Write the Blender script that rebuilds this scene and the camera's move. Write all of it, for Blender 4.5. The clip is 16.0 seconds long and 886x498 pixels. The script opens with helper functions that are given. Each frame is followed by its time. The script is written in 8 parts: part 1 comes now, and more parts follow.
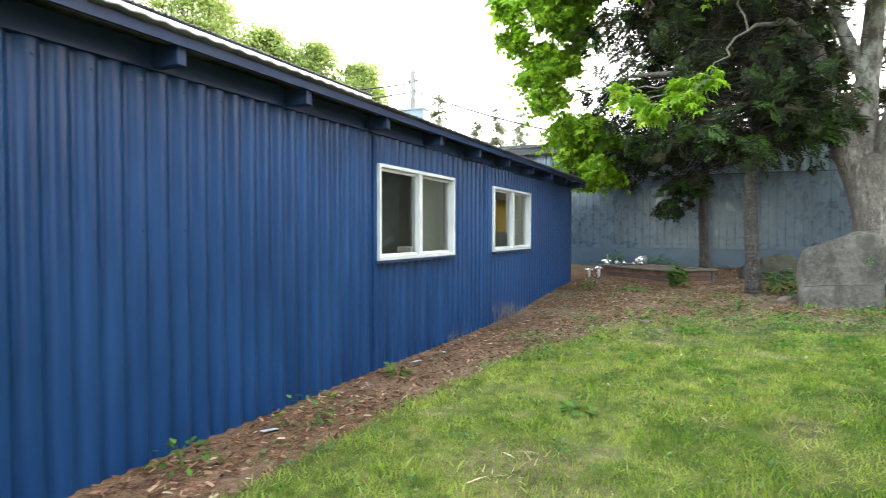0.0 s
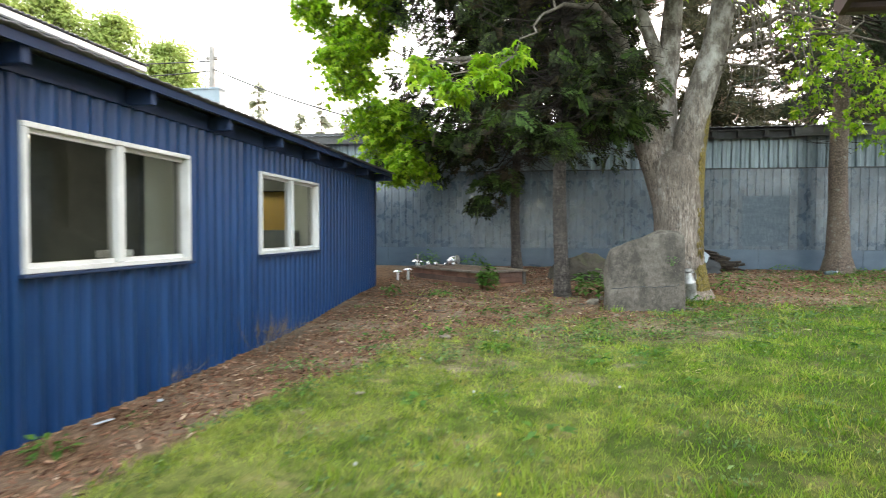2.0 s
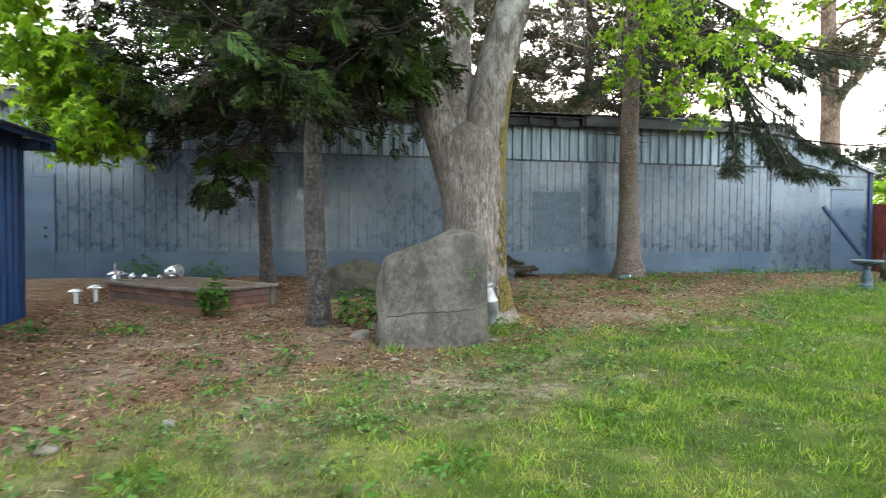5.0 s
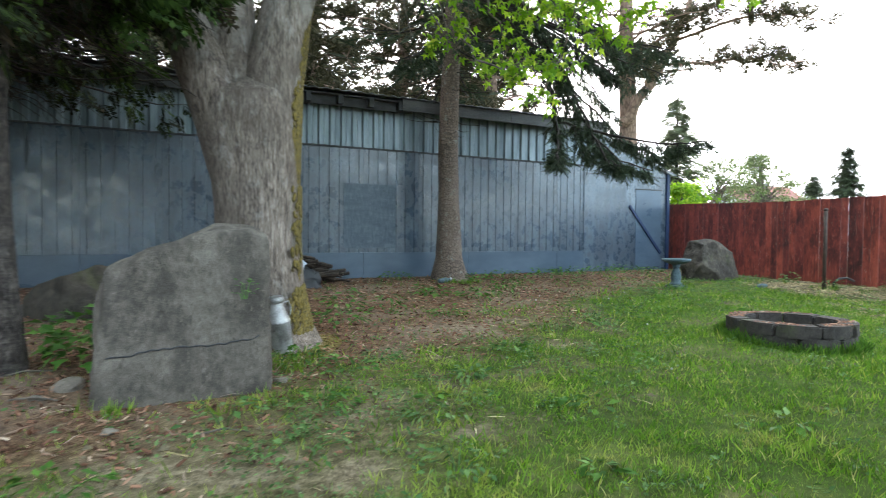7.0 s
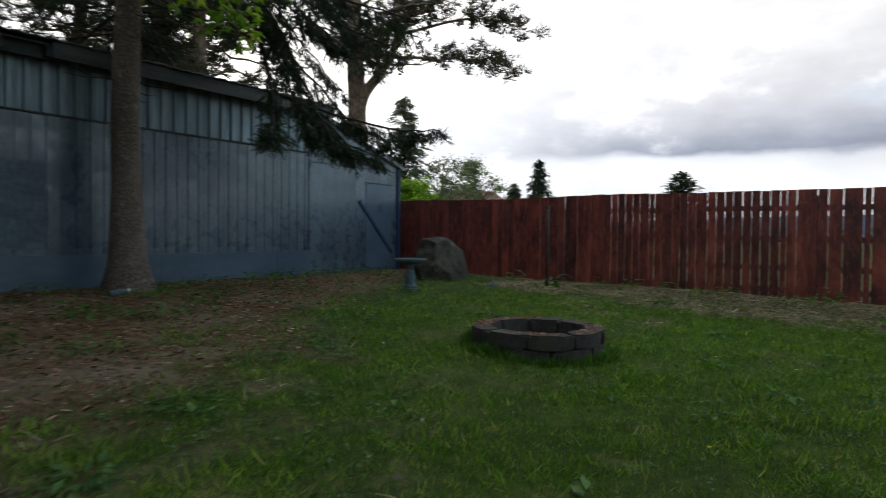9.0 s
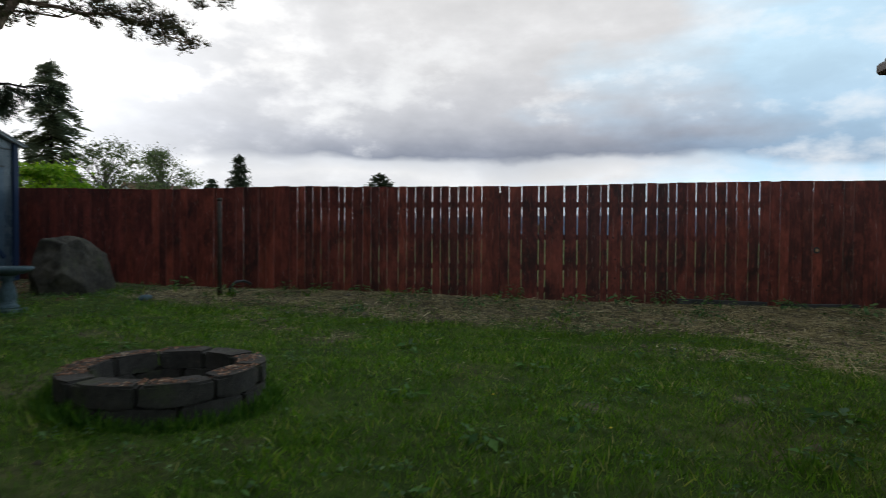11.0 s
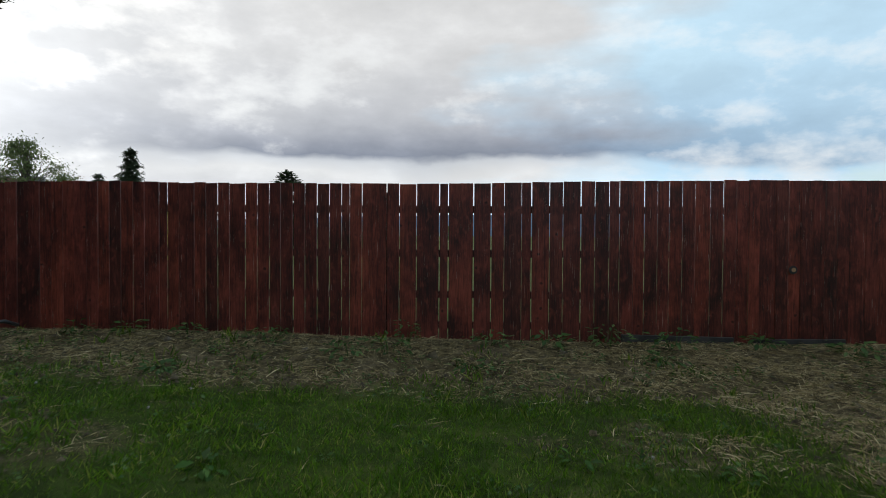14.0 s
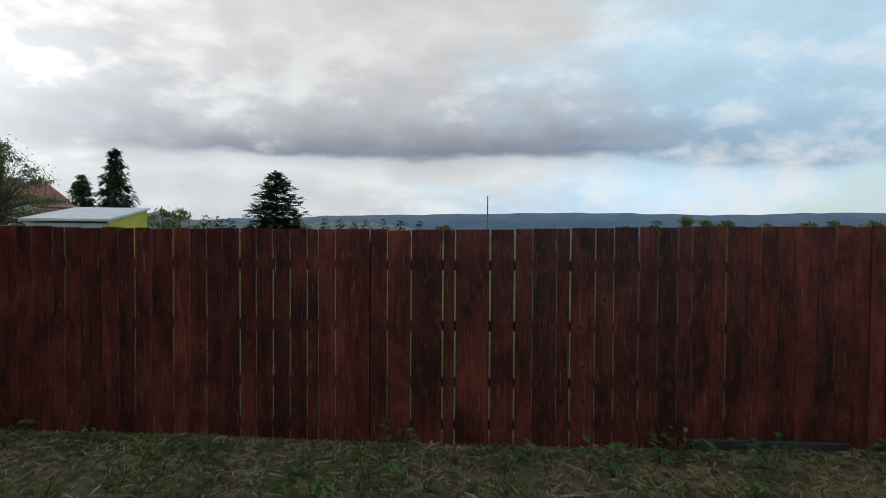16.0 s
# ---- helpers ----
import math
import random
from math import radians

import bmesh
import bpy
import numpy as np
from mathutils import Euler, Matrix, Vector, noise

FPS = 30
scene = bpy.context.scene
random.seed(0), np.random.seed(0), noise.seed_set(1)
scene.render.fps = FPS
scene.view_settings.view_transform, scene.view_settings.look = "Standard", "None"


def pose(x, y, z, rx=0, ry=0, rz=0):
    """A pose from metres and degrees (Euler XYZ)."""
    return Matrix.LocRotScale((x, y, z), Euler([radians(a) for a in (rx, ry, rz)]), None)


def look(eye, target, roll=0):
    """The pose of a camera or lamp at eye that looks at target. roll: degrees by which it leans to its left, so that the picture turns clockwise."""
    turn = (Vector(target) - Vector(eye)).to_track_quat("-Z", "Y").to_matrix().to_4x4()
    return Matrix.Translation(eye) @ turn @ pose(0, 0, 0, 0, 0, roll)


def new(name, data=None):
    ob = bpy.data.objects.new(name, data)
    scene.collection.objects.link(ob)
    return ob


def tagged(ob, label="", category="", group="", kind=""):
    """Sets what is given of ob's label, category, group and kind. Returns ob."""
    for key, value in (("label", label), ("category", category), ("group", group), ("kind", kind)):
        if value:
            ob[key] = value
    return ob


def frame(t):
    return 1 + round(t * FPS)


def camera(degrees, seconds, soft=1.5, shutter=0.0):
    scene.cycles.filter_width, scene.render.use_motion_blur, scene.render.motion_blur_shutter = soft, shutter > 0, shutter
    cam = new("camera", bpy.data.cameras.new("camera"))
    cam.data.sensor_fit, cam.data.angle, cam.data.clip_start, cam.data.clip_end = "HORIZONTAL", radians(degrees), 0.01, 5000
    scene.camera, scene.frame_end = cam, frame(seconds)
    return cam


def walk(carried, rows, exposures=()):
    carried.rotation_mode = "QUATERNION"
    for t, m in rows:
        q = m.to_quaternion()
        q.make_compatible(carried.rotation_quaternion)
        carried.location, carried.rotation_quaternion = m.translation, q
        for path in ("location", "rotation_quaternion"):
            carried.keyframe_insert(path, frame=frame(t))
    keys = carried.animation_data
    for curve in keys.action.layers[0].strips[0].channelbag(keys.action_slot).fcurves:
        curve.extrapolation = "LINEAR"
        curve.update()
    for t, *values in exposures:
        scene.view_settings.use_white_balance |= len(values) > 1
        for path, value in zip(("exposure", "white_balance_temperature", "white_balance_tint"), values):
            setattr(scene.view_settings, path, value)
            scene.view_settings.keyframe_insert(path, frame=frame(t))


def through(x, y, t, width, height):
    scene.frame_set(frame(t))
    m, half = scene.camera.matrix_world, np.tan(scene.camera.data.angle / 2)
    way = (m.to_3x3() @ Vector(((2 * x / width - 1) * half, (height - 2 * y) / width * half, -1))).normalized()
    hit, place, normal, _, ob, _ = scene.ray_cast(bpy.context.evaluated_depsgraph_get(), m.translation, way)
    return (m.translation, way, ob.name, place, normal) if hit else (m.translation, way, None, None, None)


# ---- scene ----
cam = camera(72.2, 16.0, soft=0.9, shutter=0.45)
METRES, EYE, TILT, LEAN, TURN = 16.05, 1.3, 0.0, 0.0, 24.9
ROWS = [
    (0.0, 0.0, 0.0, 0.0, 0.0, -1.57, -0.05),
    (0.5, 0.003, 0.0094, -0.0003, -4.13, -1.59, -0.04),
    (1.0, 0.0115, 0.0271, -0.0013, -7.17, -1.65, -0.12),
    (1.5, 0.03, 0.0607, -0.0012, -11.19, -1.65, -0.13),
    (2.0, 0.0566, 0.106, -0.0, -15.79, -1.72, -0.19),
    (2.5, 0.0859, 0.153, 0.0006, -17.93, -1.7, -0.18),
    (3.0, 0.1122, 0.1964, 0.0009, -18.67, -1.71, -0.2),
    (3.5, 0.131, 0.2253, 0.001, -26.68, -1.71, -0.32),
    (3.7, 0.1373, 0.2348, 0.001, -27.9, -1.71, -0.33),
    (5.8, 0.2027, 0.3202, -0.0004, -42.1, -1.7, -0.39),
    (6.0, 0.2113, 0.3282, -0.0006, -43.7, -1.7, -0.4),
    (6.5, 0.2355, 0.3487, -0.001, -48.42, -1.67, -0.47),
    (7.0, 0.2601, 0.3679, -0.0014, -53.07, -1.64, -0.55),
    (7.5, 0.2865, 0.384, -0.0021, -57.85, -1.59, -0.67),
    (8.0, 0.3149, 0.3962, -0.0029, -63.95, -1.55, -0.71),
    (8.5, 0.3459, 0.4052, -0.0038, -70.54, -1.46, -0.72),
    (9.0, 0.3756, 0.4106, -0.0045, -77.99, -1.4, -0.71),
    (9.5, 0.4051, 0.4118, -0.0051, -84.67, -1.36, -0.67),
    (10.0, 0.4326, 0.409, -0.0052, -91.01, -1.33, -0.59),
    (10.2, 0.4422, 0.4044, -0.0052, -94.4, -1.31, -0.57),
    (12.3, 0.5465, 0.3462, -0.005, -112.25, -1.2, -0.38),
    (12.5, 0.5567, 0.3407, -0.005, -112.41, -1.23, -0.38),
    (13.0, 0.5822, 0.328, -0.0018, -112.68, -1.27, -0.38),
    (13.5, 0.6082, 0.3165, 0.0026, -112.94, -1.26, -0.36),
    (14.0, 0.6348, 0.3036, 0.0081, -113.16, -1.27, -0.36),
    (14.5, 0.6624, 0.2921, 0.0151, -113.4, -1.31, -0.37),
    (15.0, 0.6919, 0.2815, 0.0186, -113.62, -1.32, -0.4),
    (15.5, 0.7228, 0.2701, 0.0271, -113.81, -1.36, -0.39),
    (16.0, 0.7548, 0.26, 0.0442, -113.91, -1.35, -0.36),
]
EXPOSURES = [(0.0, 3.04, 6900, 12), (1.5, 2.94, 7350, 15), (3.5, 2.97, 7300, 16), (6.0, 3.0, 6700, 16), (7.0, 2.55, 6500, 12), (7.5, 2.2, 6500, 10), (8.0, 1.68, 6500, 10), (8.5, 1.02, 6500, 10), (9.0, 0.42, 6500, 10), (10.0, 0.12, 6500, 10), (12.5, 0.0, 6500, 8), (14.5, 0.0, 6500, 8), (16.0, -0.12, 6500, 8)]
walk(cam, [(t, pose(0, 0, EYE, TILT, LEAN, TURN) @ pose(METRES * x, METRES * y, METRES * z, 90 + pitch, roll, yaw)) for t, x, y, z, yaw, pitch, roll in ROWS], EXPOSURES)

# ---- sky and sun ----
SUN_AZ, SUN_EL = 58.0, 13.5          # degrees from +x towards +y, and above the horizon
sun_way = Vector((math.cos(radians(SUN_AZ)) * math.cos(radians(SUN_EL)), math.sin(radians(SUN_AZ)) * math.cos(radians(SUN_EL)), math.sin(radians(SUN_EL))))
sun_data = bpy.data.lights.new("sun", "SUN")
sun_data.energy, sun_data.angle, sun_data.color = 0.5, radians(30), (1.0, 0.9, 0.78)
sun = new("sun", sun_data)
sun.matrix_world = look(sun_way * 50, (0, 0, 0))

world = bpy.data.worlds.new("world")
scene.world = world
world.use_nodes = True
wn, wl = world.node_tree.nodes, world.node_tree.links
wn.clear()


def wnode(kind, **sets):
    n = wn.new(kind)
    for key, value in sets.items():
        n.inputs[key].default_value = value
    return n


def wmath(op, a, b=None, clamp=False):
    n = wn.new("ShaderNodeMath")
    n.operation, n.use_clamp = op, clamp
    for i, v in enumerate((a, b)):
        if v is None:
            continue
        if isinstance(v, (int, float)):
            n.inputs[i].default_value = v
        else:
            wl.new(v, n.inputs[i])
    return n.outputs[0]


def wramp(src, stops):
    n = wn.new("ShaderNodeValToRGB")
    while len(n.color_ramp.elements) < len(stops):
        n.color_ramp.elements.new(0.5)
    for el, (p, c) in zip(n.color_ramp.elements, stops):
        el.position, el.color = p, (*c, 1)
    wl.new(src, n.inputs[0])
    return n.outputs[0]


def wmix(f, a, b, mode="MIX"):
    n = wn.new("ShaderNodeMix")
    n.data_type, n.blend_type = "RGBA", mode
    for i, v in ((0, f), (6, a), (7, b)):
        if isinstance(v, (int, float)):
            n.inputs[i].default_value = v
        elif isinstance(v, tuple):
            n.inputs[i].default_value = (*v, 1)
        else:
            wl.new(v, n.inputs[i])
    return n.outputs[2]


sky = wn.new("ShaderNodeTexSky")
sky.sky_type, sky.sun_disc = "NISHITA", False
sky.sun_elevation, sky.sun_rotation = radians(SUN_EL), radians(90 - SUN_AZ)
coord = wn.new("ShaderNodeTexCoord")
split = wn.new("ShaderNodeSeparateXYZ")
wl.new(coord.outputs["Generated"], split.inputs[0])
up = wmath("MAXIMUM", split.outputs[2], 0.0)
bearing = wmath("ARCTAN2", split.outputs[1], split.outputs[0])


def wnoise(scale, detail, rough, offset, squash=2.4):
    """Soft cloud noise over the dome, drawn out level."""
    m = wn.new("ShaderNodeMapping")
    m.inputs["Location"].default_value = offset
    m.inputs["Scale"].default_value = (1.0, 1.0, squash)
    wl.new(coord.outputs["Generated"], m.inputs[0])
    n = wnode("ShaderNodeTexNoise", Scale=scale, Detail=detail, Roughness=rough)
    wl.new(m.outputs[0], n.inputs["Vector"])
    return n.outputs["Fac"]


def wsum(*terms):
    """The sum of noises about their mean, each times its weight."""
    total = None
    for n, k in terms:
        one = wmath("MULTIPLY", wmath("SUBTRACT", n, 0.5), k)
        total = one if total is None else wmath("ADD", total, one)
    return total


big = wnoise(3.0, 4.0, 0.45, (3.1, 0.4, 0.0))
mid = wnoise(7.5, 12.0, 0.57, (0.7, 5.2, 0.0), 2.0)
flat_ = wnoise(6.0, 6.0, 0.5, (2.7, 1.2, 4.0), 5.0)
# a flat grey base of cloud low over the horizon, brighter broken cloud under it, billows above
level = wmath("ADD", up, wsum((big, 0.11), (mid, 0.036), (flat_, 0.012)))
cloud = wramp(level, [(0.0, (0.62, 0.64, 0.68)), (0.05, (0.66, 0.67, 0.70)), (0.085, (0.76, 0.76, 0.77)), (0.108, (0.60, 0.62, 0.66)), (0.120, (0.25, 0.275, 0.34)), (0.142, (0.33, 0.35, 0.41)), (0.19, (0.51, 0.52, 0.56)), (0.27, (0.66, 0.655, 0.665)), (0.42, (0.73, 0.715, 0.71)), (0.8, (0.62, 0.63, 0.66))])
away = wramp(wmath("ABSOLUTE", wmath("ADD", wmath("ADD", bearing, 0.02), wsum((big, 0.5)))), [(0.26, (0.0,) * 3), (0.60, (1.0,) * 3)])
cloud = wmix(wmath("MULTIPLY", away, 0.75), cloud, (0.56, 0.57, 0.60))
cloud = wmix(1.0, cloud, wramp(wmath("ADD", 0.5, wsum((mid, 0.75), (flat_, 0.25))), [(0.34, (0.90,) * 3), (0.5, (1.0,) * 3), (0.66, (1.14,) * 3)]), "MULTIPLY")
# thin blue-tinted cloud and open sky away from the sun
veil = wramp(wmath("ADD", wmath("MULTIPLY", bearing, -1.0), wsum((big, 0.9), (flat_, 0.3))), [(-0.0, (0.0,) * 3), (0.30, (0.9,) * 3)])
cloud = wmix(veil, cloud, wmix(1.0, cloud, (0.86, 1.20, 1.42), "MULTIPLY"))
puffs = wramp(wmath("ADD", wmath("MULTIPLY", veil, 0.10), wmath("ADD", 0.5, wsum((mid, 1.0), (big, 0.4)))), [(0.55, (0.0,) * 3), (0.74, (0.75,) * 3)])
cloud = wmix(puffs, cloud, (0.82, 0.825, 0.83))
# brighter towards the hidden sun
dot = wn.new("ShaderNodeVectorMath")
dot.operation = "DOT_PRODUCT"
dot.inputs[1].default_value = sun_way
wl.new(coord.outputs["Generated"], dot.inputs[0])
wide_sun = wmath("POWER", wmath("MAXIMUM", dot.outputs["Value"], 0.0), 7.0)
near_sun = wmath("POWER", wmath("MAXIMUM", dot.outputs["Value"], 0.0), 26.0)
cover = wramp(wmath("ADD", wmath("ADD", bearing, 0.42), wmath("ADD", wmath("MULTIPLY", up, 2.4), wsum((big, 0.7), (mid, 0.8), (flat_, 0.5)))), [(0.02, (0.30,) * 3), (0.16, (1.0,) * 3)])
# a bright break in the cloud left of the open field
rift = wn.new("ShaderNodeVectorMath")
rift.operation = "DOT_PRODUCT"
rift.inputs[1].default_value = Vector((math.cos(radians(36)), math.sin(radians(36)), 0.23)).normalized()
wl.new(coord.outputs["Generated"], rift.inputs[0])
rift_f = wmath("MULTIPLY", wmath("POWER", wmath("MAXIMUM", rift.outputs["Value"], 0.0), 60.0), wramp(wmath("ADD", 0.5, wsum((mid, 1.0), (big, 1.0))), [(0.42, (0.25,) * 3), (0.58, (1.0,) * 3)]))
glow = wmath("ADD", wmath("ADD", wmath("ADD", 1.0, wmath("MULTIPLY", rift_f, 0.85)), wmath("MULTIPLY", near_sun, 1.6)), wmath("MULTIPLY", wide_sun, 0.32))
warm = wmix(wmath("MAXIMUM", near_sun, wmath("MULTIPLY", rift_f, 0.7)), (1.0, 1.0, 1.0), (1.0, 0.94, 0.82))
lit = wmix(1.0, cloud, warm, "MULTIPLY")
b_sky, b_cloud, mixer, out = wn.new("ShaderNodeBackground"), wn.new("ShaderNodeBackground"), wn.new("ShaderNodeMixShader"), wn.new("ShaderNodeOutputWorld")
b_sky.inputs[1].default_value = 0.22
wl.new(wmix(0.65, sky.outputs[0], (2.9, 3.6, 3.95)), b_sky.inputs[0])
wl.new(wmix(1.0, lit, (1.05, 1.06, 1.07), "MULTIPLY"), b_cloud.inputs[0])
wl.new(glow, b_cloud.inputs[1])
wl.new(cover, mixer.inputs[0])
wl.new(b_sky.outputs[0], mixer.inputs[1])
wl.new(b_cloud.outputs[0], mixer.inputs[2])
wl.new(mixer.outputs[0], out.inputs[0])

# ---- materials ----


class Mat:
    """Short-hand for a node material with one Principled surface."""

    def __init__(self, name):
        self.m = bpy.data.materials.new(name)
        self.m.use_nodes = True
        self.n, self.l = self.m.node_tree.nodes, self.m.node_tree.links
        self.p = self.n["Principled BSDF"]
        self.tc = self.n.new("ShaderNodeTexCoord")
        self.vec = self.tc.outputs["Object"]

    def put(self, socket, v):
        if isinstance(v, (int, float)):
            socket.default_value = v
        elif isinstance(v, tuple):
            socket.default_value = (*v, 1) if len(v) == 3 and socket.type == "RGBA" else v
        else:
            self.l.new(v, socket)

    def set(self, **kw):
        for k, v in kw.items():
            self.put(self.p.inputs[k.replace("_", " ")], v)
        return self

    def shifted(self):
        """Object coordinates moved by a random amount for each object."""
        info = self.n.new("ShaderNodeObjectInfo")
        add = self.n.new("ShaderNodeVectorMath")
        add.operation = "MULTIPLY_ADD"
        self.l.new(info.outputs["Random"], add.inputs[0])
        add.inputs[1].default_value = (37.0, 53.0, 19.0)
        self.l.new(self.tc.outputs["Object"], add.inputs[2])
        self.vec = add.outputs[0]
        self.rand = info.outputs["Random"]
        return self

    def island(self):
        g = self.n.new("ShaderNodeNewGeometry")
        return g.outputs["Random Per Island"]

    def noise(self, scale, detail=4.0, rough=0.55, stretch=(1, 1, 1), distortion=0.0):
        mp = self.n.new("ShaderNodeMapping")
        mp.inputs["Scale"].default_value = stretch
        self.l.new(self.vec, mp.inputs[0])
        t = self.n.new("ShaderNodeTexNoise")
        t.inputs["Scale"].default_value, t.inputs["Detail"].default_value = scale, detail
        t.inputs["Roughness"].default_value, t.inputs["Distortion"].default_value = rough, distortion
        self.l.new(mp.outputs[0], t.inputs["Vector"])
        return t.outputs["Fac"]

    def voronoi(self, scale, stretch=(1, 1, 1), feature="F1", out="Distance"):
        mp = self.n.new("ShaderNodeMapping")
        mp.inputs["Scale"].default_value = stretch
        self.l.new(self.vec, mp.inputs[0])
        t = self.n.new("ShaderNodeTexVoronoi")
        t.feature = feature
        t.inputs["Scale"].default_value = scale
        self.l.new(mp.outputs[0], t.inputs["Vector"])
        return t.outputs[out]

    def flat_cells(self, scale):
        """Distance to scattered points on the y-z plane."""
        sp, cb, t = self.n.new("ShaderNodeSeparateXYZ"), self.n.new("ShaderNodeCombineXYZ"), self.n.new("ShaderNodeTexVoronoi")
        self.l.new(self.vec, sp.inputs[0])
        self.l.new(sp.outputs[1], cb.inputs[0])
        self.l.new(sp.outputs[2], cb.inputs[1])
        t.voronoi_dimensions = "2D"
        t.inputs["Scale"].default_value = scale
        self.l.new(cb.outputs[0], t.inputs["Vector"])
        return t.outputs["Distance"]

    def ramp(self, src, stops):
        r = self.n.new("ShaderNodeValToRGB")
        while len(r.color_ramp.elements) < len(stops):
            r.color_ramp.elements.new(0.5)
        for el, (p, c) in zip(r.color_ramp.elements, stops):
            c = c if isinstance(c, tuple) else (c, c, c)
            el.position, el.color = p, (*c, 1)
        self.l.new(src, r.inputs[0])
        return r.outputs[0]

    def mix(self, f, a, b, mode="MIX"):
        x = self.n.new("ShaderNodeMix")
        x.data_type, x.blend_type = "RGBA", mode
        self.put(x.inputs[0], f), self.put(x.inputs[6], a), self.put(x.inputs[7], b)
        return x.outputs[2]

    def math(self, op, a, b=0.0):
        x = self.n.new("ShaderNodeMath")
        x.operation = op
        self.put(x.inputs[0], a), self.put(x.inputs[1], b)
        return x.outputs[0]

    def attr(self, name):
        a = self.n.new("ShaderNodeAttribute")
        a.attribute_name = name
        return a

    def bump(self, height, strength=0.4, distance=0.01):
        b = self.n.new("ShaderNodeBump")
        b.inputs["Strength"].default_value, b.inputs["Distance"].default_value = strength, distance
        self.l.new(height, b.inputs["Height"])
        self.l.new(b.outputs[0], self.p.inputs["Normal"])
        return self

    def leafy(self, colour, through=0.45, rough=0.55):
        """Light passes through thin leaves."""
        self.put(self.p.inputs["Base Color"], colour)
        self.p.inputs["Roughness"].default_value = rough
        self.p.inputs["Specular IOR Level"].default_value = 0.25
        t, mx = self.n.new("ShaderNodeBsdfTranslucent"), self.n.new("ShaderNodeMixShader")
        self.put(t.inputs[0], colour)
        mx.inputs[0].default_value = through
        self.l.new(self.p.outputs[0], mx.inputs[1])
        self.l.new(t.outputs[0], mx.inputs[2])
        self.l.new(mx.outputs[0], self.n["Material Output"].inputs[0])
        return self


def simple(name, dark, light, scale=6.0, rough=0.6, metal=0.0, bump=0.2, stretch=(1, 1, 1), fine=90.0, dist=0.004, shift=False):
    """A surface with broad variation, fine grain and slight relief."""
    a = Mat(name)
    if shift:
        a.shifted()
    broad, grain = a.noise(scale, 5.0, 0.6, stretch), a.noise(fine, 3.0, 0.6, stretch)
    both = a.math("ADD", a.math("MULTIPLY", broad, 0.7), a.math("MULTIPLY", grain, 0.3))
    a.set(Base_Color=a.ramp(both, [(0.39, dark), (0.61, light)]), Roughness=a.ramp(broad, [(0.3, max(0.0, rough - 0.08)), (0.7, min(1.0, rough + 0.08))]), Metallic=metal)
    a.bump(both, bump, dist)
    return a.m


def make_paint(name, dark, light, dust, rough):
    """Painted sheet metal: chalky runs down it, dust low on it and scuffs."""
    a = Mat(name)
    runs = a.noise(5.0, 5.0, 0.6, (1, 1, 0.12))
    spots = a.noise(60.0, 4.0, 0.7)
    broad = a.noise(0.9, 3.0)
    c = a.ramp(a.math("ADD", a.math("MULTIPLY", runs, 0.6), a.math("MULTIPLY", broad, 0.4)), [(0.35, dark), (0.65, light)])
    c = a.mix(a.ramp(spots, [(0.60, 0.0), (0.74, 0.35)]), c, dust)
    a.set(Base_Color=c, Roughness=a.ramp(runs, [(0.3, rough - 0.02), (0.7, rough + 0.15)]), Metallic=0.0, Specular_IOR_Level=0.32)
    a.bump(a.noise(14.0, 4.0), 0.08, 0.01)
    return a.m


M = {}
M["blue"] = make_paint("blue_painted_steel", (0.0016, 0.022, 0.078), (0.0040, 0.043, 0.138), (0.014, 0.055, 0.125), 0.34)
M["navy"] = make_paint("dark_blue_trim_paint", (0.010, 0.022, 0.060), (0.018, 0.036, 0.085), (0.05, 0.07, 0.11), 0.5)
M["vinyl"] = simple("white_vinyl", (0.50, 0.50, 0.485), (0.60, 0.60, 0.585), 3.0, 0.4, bump=0.03)
M["inside"] = simple("dull_green_plaster", (0.17, 0.20, 0.17), (0.25, 0.285, 0.25), 1.4, 0.8, bump=0.05)
M["blind"] = simple("pale_green_blind", (0.66, 0.74, 0.67), (0.74, 0.82, 0.75), 3.0, 0.8, bump=0.05)
# darker copy of the plaster: the unlit room's dimness is put into its colour
M["inside_dark"] = simple("darkened_grey_green_plaster", (0.085, 0.10, 0.09), (0.14, 0.16, 0.145), 1.4, 0.8, bump=0.05)
M["yellow_wall"] = simple("ochre_wall_paint", (0.50, 0.33, 0.05), (0.62, 0.42, 0.08), 2.0, 0.7, bump=0.05)
M["dark_plastic"] = simple("black_plastic", (0.012, 0.012, 0.013), (0.025, 0.025, 0.027), 8.0, 0.45)
M["floorboard"] = simple("worn_floor", (0.10, 0.08, 0.06), (0.18, 0.14, 0.11), 3.0, 0.6)
M["roof_metal"] = simple("weathered_roof_metal", (0.10, 0.10, 0.105), (0.22, 0.22, 0.23), 2.5, 0.5, 0.4, 0.1)
M["white_trim"] = simple("white_fascia_paint", (0.55, 0.55, 0.55), (0.72, 0.72, 0.72), 3.0, 0.55, bump=0.08)
M["brown_trim"] = simple("dark_brown_trim_paint", (0.030, 0.017, 0.014), (0.055, 0.032, 0.026), 4.0, 0.5, bump=0.1, stretch=(1, 1, 1))
M["shingle"] = simple("dark_asphalt_shingle", (0.02, 0.02, 0.022), (0.05, 0.048, 0.047), 9.0, 0.9, bump=0.4)
M["siding"] = simple("tan_house_siding", (0.25, 0.21, 0.16), (0.33, 0.28, 0.22), 3.0, 0.7)

